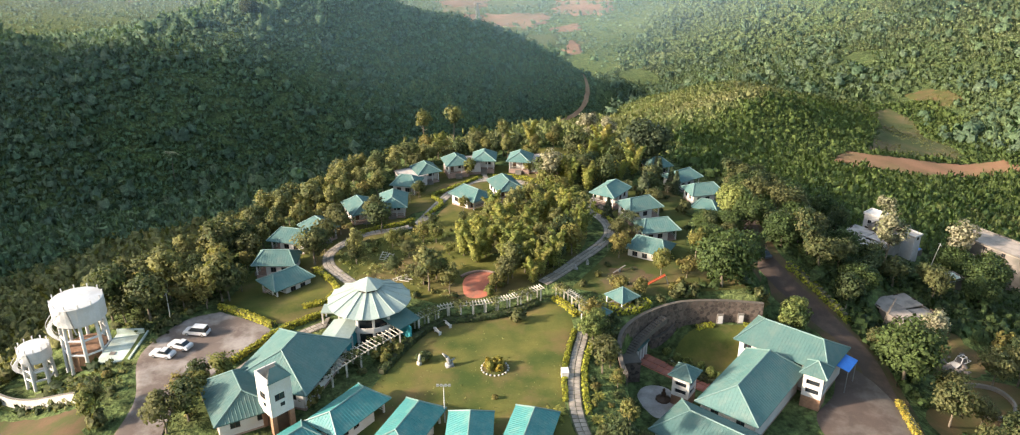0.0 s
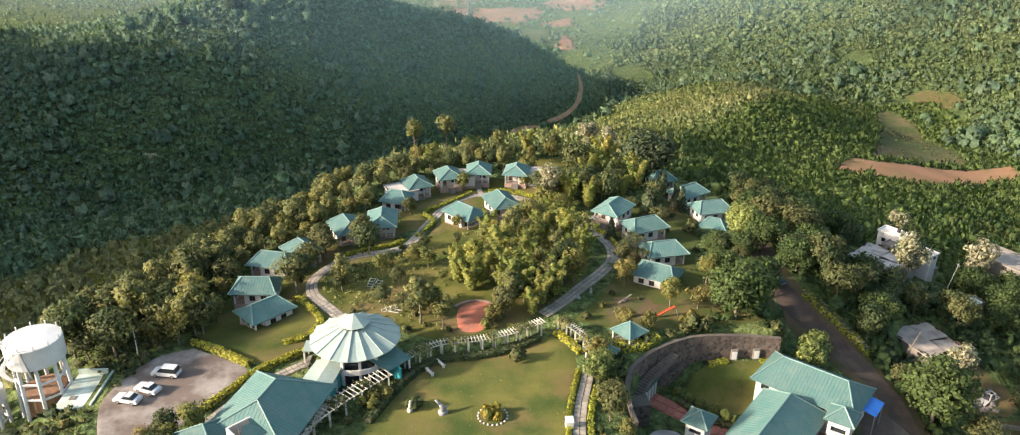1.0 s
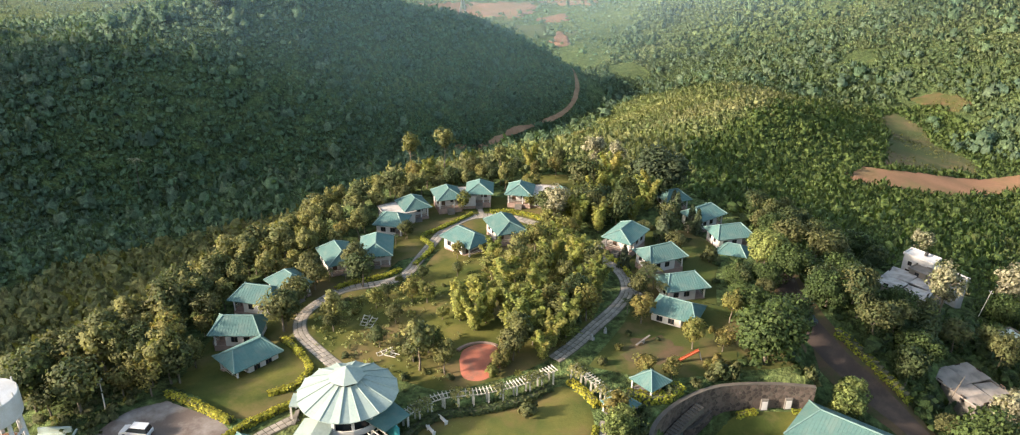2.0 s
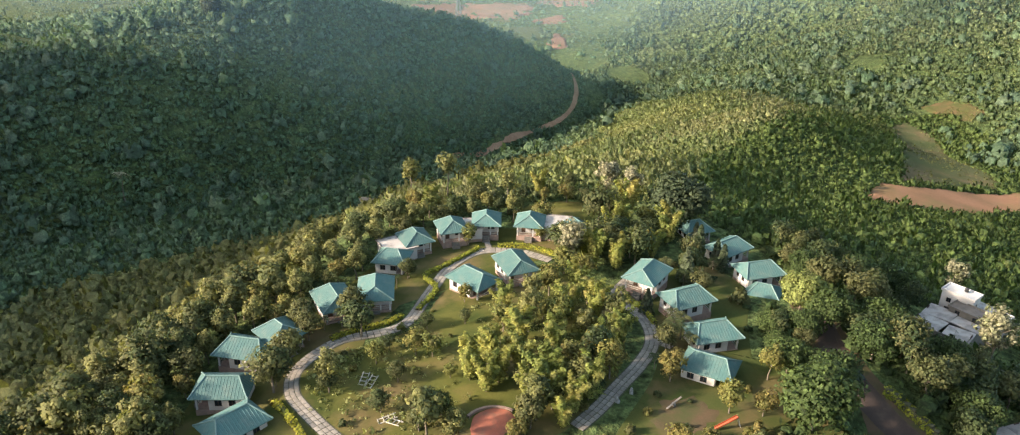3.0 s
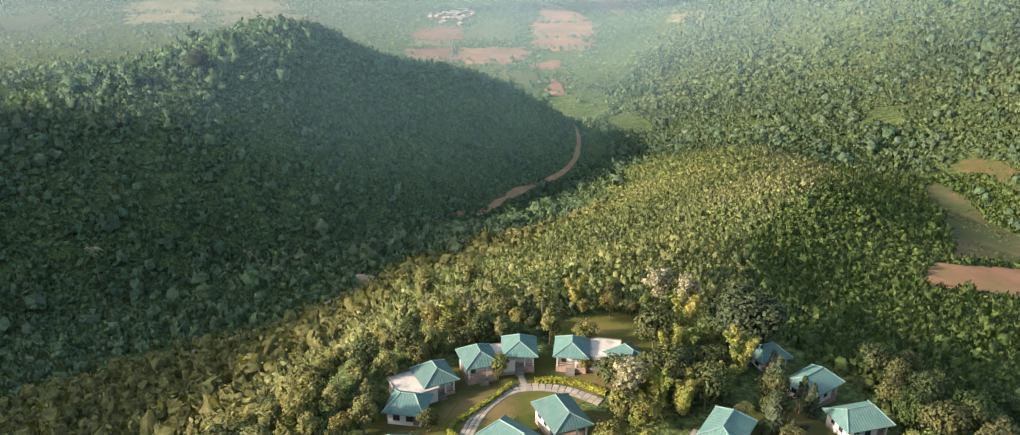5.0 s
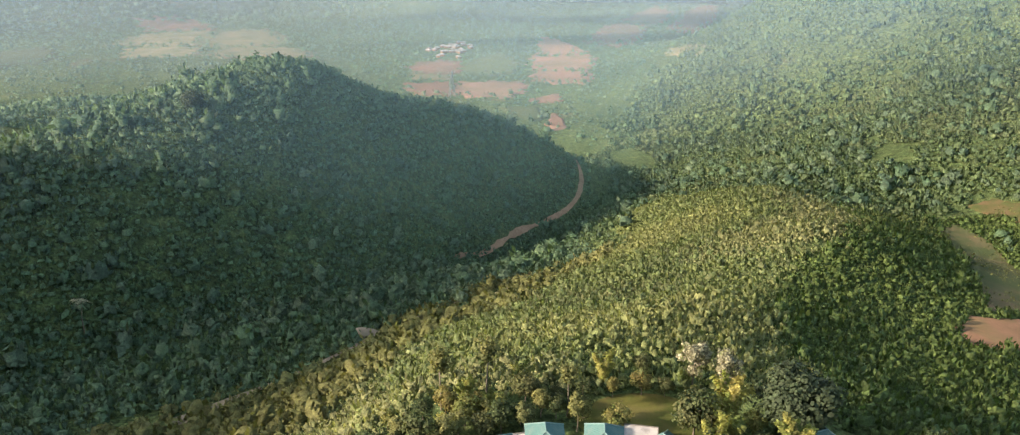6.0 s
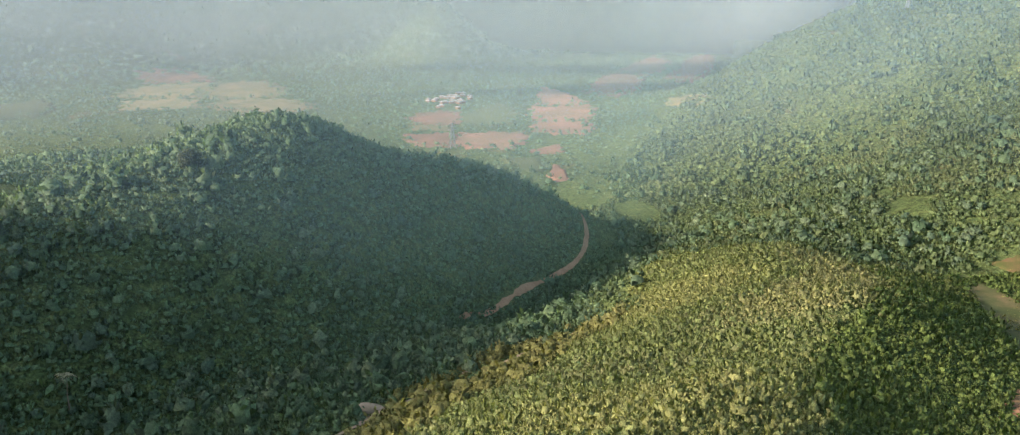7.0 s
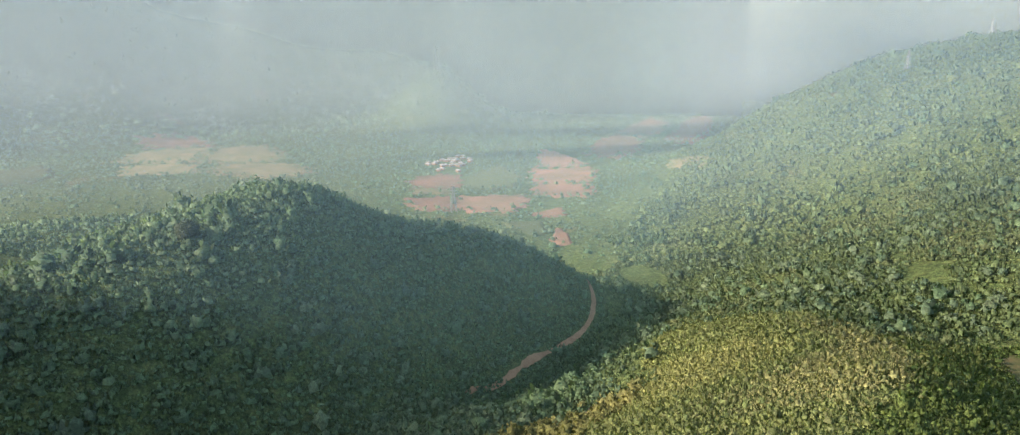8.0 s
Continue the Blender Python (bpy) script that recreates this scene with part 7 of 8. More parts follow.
def built_up(x, y):
    hit = np.zeros(x.shape, bool)
    for a, b, c in HOUSES:
        hit |= (x - a) ** 2 + (y - b) ** 2 < (c + 0.4) ** 2
    for a, b in ROAD_LINE:
        hit |= (x - a) ** 2 + (y - b) ** 2 < 3.6 ** 2
    return hit


HILL_TRACK = near_line([(-104, 294), (-84, 311), (-72, 323), (-60, 340), (-50, 352), (-39, 363), (-20, 385), (10, 432), (32, 465), (46, 472)], 4.2)
VALLEY_TRACK = near_line([(-5, 582), (14, 620), (36, 652), (54, 680), (66, 705), (71, 724), (70, 734)], 3.2)
RED_FIELD = within([(122, 296), (131, 308), (140, 318), (153, 321), (180, 332), (201, 339), (222, 346), (226, 332), (209, 324), (187, 310), (158, 297), (139, 294)])
BARE_SLOPE = within([(154, 329), (180, 337), (204, 347), (215, 368), (218, 405), (226, 440), (223, 461), (213, 456), (202, 430), (183, 388), (163, 347)])
RED_BANK = within([(242, 484), (256, 486), (264, 462), (255, 452), (243, 463)])
RUIN = within([(78, 186), (86, 174), (98, 170), (112, 182), (108, 200), (94, 203), (82, 200)])
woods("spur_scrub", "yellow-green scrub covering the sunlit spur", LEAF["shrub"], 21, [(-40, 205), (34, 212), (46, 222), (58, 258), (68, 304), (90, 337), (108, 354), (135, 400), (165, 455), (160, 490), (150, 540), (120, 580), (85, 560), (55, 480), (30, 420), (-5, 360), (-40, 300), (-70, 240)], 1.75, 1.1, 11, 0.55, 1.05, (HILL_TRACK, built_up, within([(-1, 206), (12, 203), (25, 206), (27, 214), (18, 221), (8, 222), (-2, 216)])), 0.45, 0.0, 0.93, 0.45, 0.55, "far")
# leaf palette switches at the crest: greener shrub, with the east side's shade painted in
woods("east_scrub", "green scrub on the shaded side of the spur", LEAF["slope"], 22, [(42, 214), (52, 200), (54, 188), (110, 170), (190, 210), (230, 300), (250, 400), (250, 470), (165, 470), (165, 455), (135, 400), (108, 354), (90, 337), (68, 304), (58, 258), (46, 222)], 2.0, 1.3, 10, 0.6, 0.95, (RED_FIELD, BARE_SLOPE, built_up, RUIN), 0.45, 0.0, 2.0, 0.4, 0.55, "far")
woods("west_scrub", "green and olive woods on the hilltop's flank", LEAF["flank"], 23, [(-60, 180), (-40, 205), (-70, 240), (-40, 300), (-5, 360), (30, 420), (55, 480), (30, 470), (-20, 415), (-66, 328), (-105, 300), (-145, 260), (-185, 205), (-160, 90), (-84, 84)], 3.2, 1.85, 20, 0.66, 1.1, (HILL_TRACK, built_up, within([(-56, 128), (-40, 119), (-28, 128), (-33, 137), (-39, 148), (-34, 162), (-24, 168), (-18, 182), (-14, 196), (12, 204), (-18, 203), (-27, 190), (-37, 171), (-50, 150)])), 0.45, 0.0, 0.97, 0.3)
HILL = [(-400, 400), (-330, 300), (-260, 200), (-185, 205), (-145, 260), (-112, 294), (-66, 328), (-22, 404), (30, 470), (44, 530), (50, 600), (78, 700), (80, 740), (40, 780), (-40, 720), (-120, 660), (-250, 640), (-400, 640)]
woods("hill_scrub", "dense dark green bushes over the facing hill", LEAF["wood"], 24, HILL, 2.9, 1.95, 8, 0.95, 0.85, (VALLEY_TRACK,), 0.5, 0.0, 0.72, 1.0, 0.55, "far")
woods("hill_forest", "single taller trees over the facing hill", LEAF["wood"], 34, HILL, 9.0, 2.7, 26, 0.95, 1.1, (VALLEY_TRACK,), 0.5, 0.55, 0.72, 1.0, 0.6)
VALLEY = [(50, 480), (85, 560), (120, 580), (150, 540), (160, 480), (250, 470), (330, 420), (420, 560), (520, 760), (420, 860), (250, 860), (120, 900), (60, 800), (80, 740), (78, 700), (50, 600), (44, 530)]
MEADOWS = [within([(118, 792), (150, 800), (154, 845), (130, 880), (112, 850)]), within([(250, 560), (275, 600), (262, 620), (240, 590)])]
# the bushes here and on the farther slopes carry haze in their leaf colour
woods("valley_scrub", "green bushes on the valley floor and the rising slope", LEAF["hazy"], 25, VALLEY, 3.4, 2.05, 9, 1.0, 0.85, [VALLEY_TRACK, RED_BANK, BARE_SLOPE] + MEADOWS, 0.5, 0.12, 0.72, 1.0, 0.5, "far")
woods("valley_forest", "darker trees along the valley and on the slope", LEAF["wood"], 35, VALLEY, 8.5, 2.7, 28, 1.0, 1.05, [VALLEY_TRACK, RED_BANK, BARE_SLOPE] + MEADOWS, 0.5, 0.8, 0.72, 1.0, 0.5)
woods("stream_trees", "dark trees along the valley bottom", LEAF["wood"], 36, [(-40, 430), (10, 470), (50, 540), (90, 600), (130, 640), (160, 700), (130, 760), (90, 740), (84, 700), (60, 640), (30, 590), (-10, 530), (-60, 450)], 5.0, 2.7, 30, 1.0, 1.1, (VALLEY_TRACK,), 0.5, 0.2, 0.72, 0.6, 0.6)
RIGHT_SLOPE = [(190, 210), (330, 190), (440, 330), (440, 600), (330, 420), (250, 470), (250, 400), (230, 300)]
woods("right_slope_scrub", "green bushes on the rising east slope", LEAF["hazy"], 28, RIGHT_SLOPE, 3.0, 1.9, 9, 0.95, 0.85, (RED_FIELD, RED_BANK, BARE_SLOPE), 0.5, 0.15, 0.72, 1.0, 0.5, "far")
woods("right_slope_forest", "dark trees beside the bare slope", LEAF["wood"], 38, [(212, 372), (224, 382), (232, 438), (246, 450), (275, 440), (290, 390), (260, 350), (230, 352)], 5.6, 2.6, 26, 0.8, 1.1, (RED_FIELD, RED_BANK, BARE_SLOPE), 0.5, 0.45)
woods("slope_tufts", "low scrub and tall grass on the bare slope", LEAF["flank"], 39, [(150, 326), (180, 335), (206, 345), (219, 368), (222, 405), (266, 452), (260, 490), (240, 488), (212, 460), (198, 430), (178, 388), (158, 346)], 2.2, 0.6, 9, 0.42, 0.8, (RED_FIELD,), 0.5, 0.7, 2.0, 0.3, 0.5, "")
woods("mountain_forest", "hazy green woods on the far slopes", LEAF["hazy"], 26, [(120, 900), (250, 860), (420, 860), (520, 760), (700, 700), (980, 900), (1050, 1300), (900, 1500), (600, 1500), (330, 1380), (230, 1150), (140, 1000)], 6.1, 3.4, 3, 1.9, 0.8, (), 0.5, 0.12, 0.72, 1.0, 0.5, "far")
woods("mountain_trees", "hazy darker trees in rows on the far slopes", LEAF["wood"], 37, [(120, 900), (250, 860), (420, 860), (520, 760), (700, 700), (980, 900), (1050, 1300), (900, 1500), (600, 1500), (330, 1380), (230, 1150), (140, 1000)], 14.0, 3.8, 20, 1.8, 0.95, (), 0.5, 0.85, 0.72, 1.0, 0.5, "far")
woods("foothill_forest", "hazy dark woods on a low hill", LEAF["wood"], 27, [(-620, 800), (-380, 760), (-120, 830), (-60, 960), (-300, 1040), (-620, 1040)], 5.4, 3.2, 4, 1.8, 0.85, (), 0.5, 0.05, 0.72, 1.0, 0.5, "far")


YARDS = within([(68, 104), (80, 108), (94, 116), (95, 132), (92, 141), (78, 143), (77, 128), (70, 112)])
woods("undergrowth", "dark green undergrowth between the trees", LEAF["fresh"], 51, [(57, 176), (55, 160), (60, 146), (69, 134), (70, 100), (110, 90), (135, 130), (130, 190), (100, 215), (60, 212), (54, 192)], 2.3, 1.3, 14, 0.6, 0.8, (built_up, YARDS, RUIN), 0.5, 0.0, 2.0, 0.15)
BROWN_YARD = within([(-92, 109), (-80, 106), (-72, 102), (-63, 99.0), (-57, 94), (-58, 80), (-92, 80)])
woods("garden_tufts", "tall yellowish grass and low shrubs in the garden", LEAF["shrub"], 54, [(-36, 136), (-28, 131), (-10, 129), (4, 136), (14, 150), (16, 168), (8, 186), (-8, 187), (-14, 178), (-19, 164), (-31, 156), (-35, 150)], 1.5, 0.42, 14, 0.26, 0.8, (built_up, near_line(PATH_WEST, 1.8), near_line(PATH_EAST, 1.8), within([(-10.5, 136), (-9, 141), (-5, 142), (-1, 139), (-1.5, 133), (-5, 129.5), (-9.4, 130.5)])), 0.5, 0.75, 2.0, 0.1, 0.6, "")
woods("lawn_tufts", "short uneven grass tufts on the big lawn", LEAF["flank"], 56, [(-20, 107), (-17, 114), (-13, 119.5), (-5, 123), (5, 128.6), (10, 125.6), (10.6, 119.9), (8.4, 110), (7.8, 101.5), (8.4, 86), (-26, 86), (-24, 96)], 1.05, 0.10, 6, 0.11, 0.5, (built_up,), 0.5, 0.5, 2.0, 0.02, 0.2, "")
woods("tank_weeds", "rough grass and weeds round the water tanks", LEAF["flank"], 55, [(-92, 84), (-57.5, 84), (-57.5, 98), (-61.5, 110), (-61, 124), (-72, 130), (-92, 124)], 1.0, 0.36, 12, 0.26, 0.9, (built_up, BROWN_YARD, near_line([(-52.5, 84), (-53, 98), (-54, 110)], 4.5)), 0.5, 0.35, 2.0, 0.1, 0.6, "")
woods("rough_scrub", "rough scrub beside the car park and tanks", LEAF["tree"], 52, [(-61, 119), (-56, 128), (-60, 150), (-76, 150), (-92, 120), (-92, 84), (-58, 84), (-60, 104), (-64, 110)], 2.3, 1.05, 14, 0.52, 0.7, (built_up, BROWN_YARD), 0.5, 0.5, 2.0, 0.1)
woods("yard_edge_scrub", "low scrub beside the road and wall", LEAF["fresh"], 53, [(47, 133), (50, 141), (49, 170), (43, 176), (38, 168), (42, 150), (36, 134)], 2.6, 1.0, 14, 0.5, 0.7, (built_up,), 0.5, 0.5, 2.0, 0.1)


# ---- flower bed plants, hedges ----
rng_bed = np.random.default_rng(5)
bloom = crown_mesh(rng_bed, LEAF["yellow"], 0.6, 0.75, 0.9, 10, 24, 0.24)
for k in range(12):
    a, r = rng_bed.uniform(0, 6.28), rng_bed.uniform(0.2, 1.5)
    f = part("flowering_plant", bloom, None, bed, "yellow flowering plant")
    f.matrix_basis = pose(r * math.cos(a), r * math.sin(a), 0.1, 0, 0, k * 70) @ Matrix.Diagonal((1, 1, rng_bed.uniform(0.8, 1.7), 1))


def hedge(points, width, high, label, mat="hedge", seed=3, lift=0.0):
    """A clipped hedge: leaf sprays over a box-like section along a line."""
    rng = np.random.default_rng(seed)
    line = spline(points, 0.25)
    side = sideways(line)
    n = len(line)
    per = 16
    k = np.repeat(np.arange(n), per)
    u = rng.uniform(-1, 1, n * per)
    face = rng.integers(0, 3, n * per)
    off = np.where(face == 0, u, np.where(face == 1, 1, -1)) * width / 2
    zz = np.where(face == 0, 1, rng.uniform(0.05, 1, n * per)) * high * (1 + 0.08 * np.sin(line[k, 0] * 2.1))
    x = line[k, 0] + side[k, 0] * off + rng.normal(size=n * per) * 0.1
    y = line[k, 1] + side[k, 1] * off + rng.normal(size=n * per) * 0.1
    z = ground_height(x, y) + zz + lift
    out = np.stack([side[k, 0] * off, side[k, 1] * off, np.where(face == 0, 1.0, 0.1)], 1)
    q = sprays(rng, np.stack([x, y, z], 1), unit(out), np.full(n * per, 0.34), 0.4)
    h = thing("hedge", label, "hedge", pose(line[0, 0], line[0, 1], gz(*line[0])))
    me = quad_mesh("foliage", q - np.array(h.location), np.repeat(rng.uniform(0, 0.4, n), per), LEAF[mat])
    part("foliage", me, None, h)
    core = Build()
    for i in range(0, n - 4, 4):
        m = (line[i] + line[i + 4]) / 2 - np.array(h.location)[:2]
        d = line[i + 4] - line[i]
        core.box(m[0], m[1], gz(*line[i]) - h.location.z - 0.2, np.hypot(*d) + 0.02, width * 0.8, high * 0.9 + 0.2, math.degrees(math.atan2(d[1], d[0])))
    part("core", core, MAT["joint"], h)
    return h


hedge([(-45.4, 109.2), (-42.2, 115), (-39.4, 119.6), (-36.4, 122.4), (-33.6, 125)], 0.8, 0.9, "clipped yellow-green hedge along the car park", seed=1)
hedge([(-52.6, 127.8), (-47, 124.6), (-41.2, 121)], 0.9, 1.0, "clipped yellow-green hedge at the car park's end", seed=2)
hedge([(-37.4, 127.6), (-34.0, 129.4), (-32.6, 134), (-35.6, 139), (-38.6, 143)], 0.8, 0.8, "low yellow-green hedge round the cottage lawn", seed=3)
hedge([(-20.4, 107), (-17.6, 114), (-14.6, 119.4), (-11, 122.4), (-5.1, 123.5), (0.6, 125.6), (5.2, 128.8)], 1.2, 0.9, "dark clipped hedge below the pergola", "tree", seed=4)
hedge([(8.2, 130.2), (10.6, 127.0), (11.8, 124.6)], 1.0, 0.9, "clipped yellow-green hedge at the lawn's corner", seed=5)
hedge([(16.5, 127), (19, 126.2), (22.5, 126.6), (25, 128.6)], 1.8, 1.3, "dense clipped hedge below the gazebo", seed=6)
hedge([(8.4, 100), (8.5, 106), (9.3, 112), (10.6, 117.5), (11.2, 120)], 0.5, 0.5, "low yellow hedge beside the slab path", seed=7)
hedge([(11.6, 97), (11.6, 104), (12.2, 110), (13.6, 115.5)], 0.6, 0.6, "low yellow hedge along the path's garden side", seed=8)
hedge([(-19.2, 170), (-16.4, 178), (-18.8, 183.5), (-15.6, 187.6), (-11.6, 192.2), (-8.6, 195.8)], 0.7, 0.7, "low hedge beside the stone path", seed=9)
hedge([(-4.2, 197), (0.5, 197), (4.6, 195.4), (7.6, 193)], 0.8, 0.8, "yellow-green hedge before the end cottages", seed=10)
hedge([(23.0, 165), (22.0, 170), (19.8, 174), (21, 177.4), (24, 173.5)], 0.7, 0.8, "yellow-green hedge round a cottage garden", seed=11)
hedge([(56.5, 146.5), (61, 141), (65.4, 135)], 1.0, 1.4, "yellow-green hedge along the road", seed=12)
hedge([(65.6, 112), (64.8, 104), (64, 97)], 1.2, 1.2, "yellow hedge beside the yard", "yellow", seed=13)
hedge([(28.6, 122.4), (31, 119.6), (33.8, 117.6), (37, 116.2)], 0.9, 0.8, "row of clipped shrubs beside the red path", "tree", seed=14)
hedge([(34.6, 128.6), (37.6, 129.2)], 0.8, 0.6, "clipped hedge below the stone wall", seed=15)
hedge([(43.6, 129.3), (46.0, 129.0)], 0.6, 0.5, "short clipped hedge below the stone wall", seed=16)
hedge([(-33.0, 160.4), (-29.6, 163.0), (-24.4, 165.4), (-22, 168)], 0.7, 0.7, "low hedge before the west cottages", seed=17)



def climber(points, high, label, seed, mat="tree", share=0.5):
    """A climbing plant that lies over a pergola's slats in patches and hangs at its sides."""
    rng = np.random.default_rng(seed)
    line = spline(points, 0.3)
    side = sideways(line)
    k = np.arange(len(line))
    keep = np.sin(k * 0.31 + seed) + 0.6 * np.sin(k * 0.83 + 2 * seed) > 1 - 2 * share
    k = np.repeat(k[keep], 26)
    o = rng.normal(size=len(k)) * 0.75
    x, y = line[k, 0] + side[k, 0] * o + rng.normal(size=len(k)) * 0.2, line[k, 1] + side[k, 1] * o + rng.normal(size=len(k)) * 0.2
    z = ground_height(x, y) + high + 0.3 + rng.normal(size=len(k)) * 0.18 - 0.55 * np.clip(np.abs(o) - 0.7, 0, 2)
    out = np.stack([side[k, 0] * o * 0.6, side[k, 1] * o * 0.6, np.full(len(k), 0.8)], 1)
    c = thing("climbing_plant", label, "plant", pose(line[0, 0], line[0, 1], gz(*line[0])))
    q = sprays(rng, np.stack([x, y, z], 1), unit(out), np.full(len(k), 0.3), 0.5)
    part("foliage", quad_mesh("foliage", q - np.array(c.location), rng.uniform(0, 0.4, len(q)), LEAF[mat], unit(out + 0.2 * rng.normal(size=out.shape))), None, c)
    stem = Build()
    for i in range(0, len(line), 14):
        p = Vector((line[i, 0] + side[i, 0] * 0.5, line[i, 1] + side[i, 1] * 0.5, gz(*line[i]))) - c.location
        stem.tube(p - Vector((0, 0, 0.3)), p + Vector((0.1, 0.1, high + 0.1)), 0.04, 0.03, 5)
    part("stem", stem, MAT["bark"], c)


climber([(-31.2, 98.4), (-28.2, 104.0), (-24.7, 109.2), (-20.9, 113.7), (-18.7, 116.0)], 2.5, "green climber on the sloping pergola", 2, "tree", 0.25)
climber([(-16.1, 120.2), (-13.5, 122.7), (-10.6, 124.3), (-5.0, 125.3), (0.7, 127.5), (5.8, 130.8)], 2.4, "olive climber over the curved pergola", 5, "flank", 0.36)
climber([(8.9, 131.4), (11.6, 127.8), (13.4, 125.0)], 2.4, "green climber over the short pergola", 7, "flank", 0.36)

# ---- bare rocks on the slope, a dead tall palm ----
for x, y, s in ((-57, 355, 4.4), (-93, 291, 4.8), (-50, 351, 2.4), (-100, 288, 3.0), (-38, 366, 2.2), (-24, 392, 2.6)):
    b = Build().ring(0, 0, [(s, -1.5), (s * 1.05, 0.2), (s * 0.8, 0.9), (s * 0.35, 1.3), (0.2, 1.4)], 11)
    ob = tagged(new("rock_outcrop", b.mesh("rock_outcrop", MAT["rock"], True)), "pale bare rock on the wooded slope", "rock")
    ob.matrix_basis = on_ground(x, y, x * 13, 0.6) @ Matrix.Diagonal((1.5, 0.8, 1, 1))
rng_palm = np.random.default_rng(77)
tree("tall_palm", "tall pale-stemmed palm above the woods", "palm", fronds_mesh(rng_palm, LEAF["pale"], np.array([0, 0, 15.5]), 12, 4.2, 0.7, 1.0), trunk_mesh(rng_palm, 15.6, 0.28, 0.6, 0), on_ground(-165.0, 372, 0))

# ---- the plain: fields, hamlet, pylons ----
FIELDS_WEST = [
    ("stubble", [(-646, 1552), (-640, 1700), (-535, 1760), (-510, 1560)]), ("stubble", [(-525, 1765), (-440, 1800), (-360, 1640), (-420, 1560), (-500, 1560)]), ("stubble", [(-572, 1410), (-600, 1520), (-500, 1540), (-470, 1440)]),
    ("stubble", [(-455, 1440), (-440, 1545), (-330, 1560), (-283, 1462), (-351, 1393)]), ("plough", [(-700, 1800), (-620, 1900), (-540, 1800), (-630, 1720)]), ("paddy", [(-800, 1440), (-747, 1513), (-665, 1387), (-730, 1330)]),
    ("plough", [(-122, 1384), (-100, 1443), (-41, 1457), (-40, 1330), (-102, 1340)]), ("stubble", [(-113, 1328), (-55, 1322), (-54, 1288), (-106, 1285)]), ("plough", [(-117, 1242), (-44, 1272), (-48, 1160), (-100, 1180)]),
    ("plough", [(-40, 1268), (54, 1275), (38, 1154), (-44, 1160)])]
FIELDS_EAST = [
    ("plough", [(95, 1520), (117, 1700), (150, 1662), (180, 1520)]), ("plough", [(84, 1500), (182, 1500), (186, 1440), (160, 1370), (80, 1380)]), ("plough", [(70, 1270), (82, 1365), (158, 1355), (145, 1220)]),
    ("plough", [(200, 1656), (300, 1960), (360, 1900), (297, 1650), (240, 1570)]), ("plough", [(310, 1980), (485, 2363), (498, 2195), (380, 1920)]), ("plough", [(400, 1858), (590, 2345), (669, 2427), (560, 2050), (450, 1800)]),
    ("stubble", [(292, 1374), (313, 1238), (292, 1196), (270, 1290)]), ("plough", [(49, 1132), (93, 1158), (97, 1116), (71, 1106)]), ("plough", [(64, 999), (82, 1059), (89, 992), (73, 974)]),
    ("paddy", [(-38, 1416), (21, 1533), (61, 1442), (34, 1329), (-30, 1327)]), ("paddy", [(14, 1086), (61, 1086), (62, 1016), (27, 1044)]), ("paddy", [(310, 1560), (380, 1800), (430, 1700), (350, 1480)])]
FIELDS = FIELDS_WEST + FIELDS_EAST
for mat, poly in FIELDS:
    names = {"stubble": "dry yellowish stubble field", "plough": "ploughed red-brown field", "paddy": "flat green crop field"}
    patch("field", poly, mat, names[mat] + " in the plain", "field", 1.5, 8.0, wave=0.2)

HAMLET = np.random.default_rng(12)


def hut():
    h = thing("village_house", "tiny village house with a pale tin roof", "house", group="houses of the village")
    part("wall", Build().box(0, 0, -1, 8.5, 6, 4.0), MAT["brick"], h)
    roof, cap = hip_roof(10, 7.5, 3.0, 1.8, 6.0, 0.15, 3.0)
    part("roof", roof, MAT["tin"], h, "pale tin roof")
    return h


first_hut = None
for k in range(34):
    x, y = -58 + HAMLET.normal() * 20, 1560 + HAMLET.normal() * 45
    if k > 30:
        x, y = 230 + HAMLET.normal() * 18, 2480 + HAMLET.normal() * 14
    m = pose(x, y, gz(x, y) + 0.3, 0, 0, HAMLET.uniform(0, 180))
    if first_hut is None:
        first_hut = hut()
        first_hut.matrix_basis = m
    else:
        copy_thing(first_hut, m)


def pylon(x, y, high, half):
    p = thing("pylon", "pale lattice power pylon far off", "pylon", on_ground(x, y, 20))
    b = Build()
    c = [(-1, -1), (1, -1), (1, 1), (-1, 1)]
    levels = [0, 0.25, 0.45, 0.62, 0.76, 0.88, 1.0]
    for a, d in zip(levels, levels[1:]):
        ra, rd = half * (1 - 0.92 * a), half * (1 - 0.92 * d)
        for k in range(4):
            (x1, y1), (x2, y2) = c[k], c[(k + 1) % 4]
            b.tube((x1 * ra, y1 * ra, a * high), (x1 * rd, y1 * rd, d * high), 0.3, 0.3, 4, False)
            b.tube((x1 * ra, y1 * ra, a * high), (x2 * rd, y2 * rd, d * high), 0.18, 0.18, 4, False)
            b.tube((x2 * ra, y2 * ra, a * high), (x1 * rd, y1 * rd, d * high), 0.18, 0.18, 4, False)
    part("lattice", b, MAT["steel"], p)
    for z in (0.72, 0.84, 0.95):
        part("crossarm", Build().box(0, 0, high * z, half * 3.2 * (1.2 - z * 0.5), 0.5, 0.5), MAT["steel"], p)


pylon(-45, 1150, 34, 4)
pylon(545, 1165, 26, 3)
pylon(760, 1330, 28, 3)
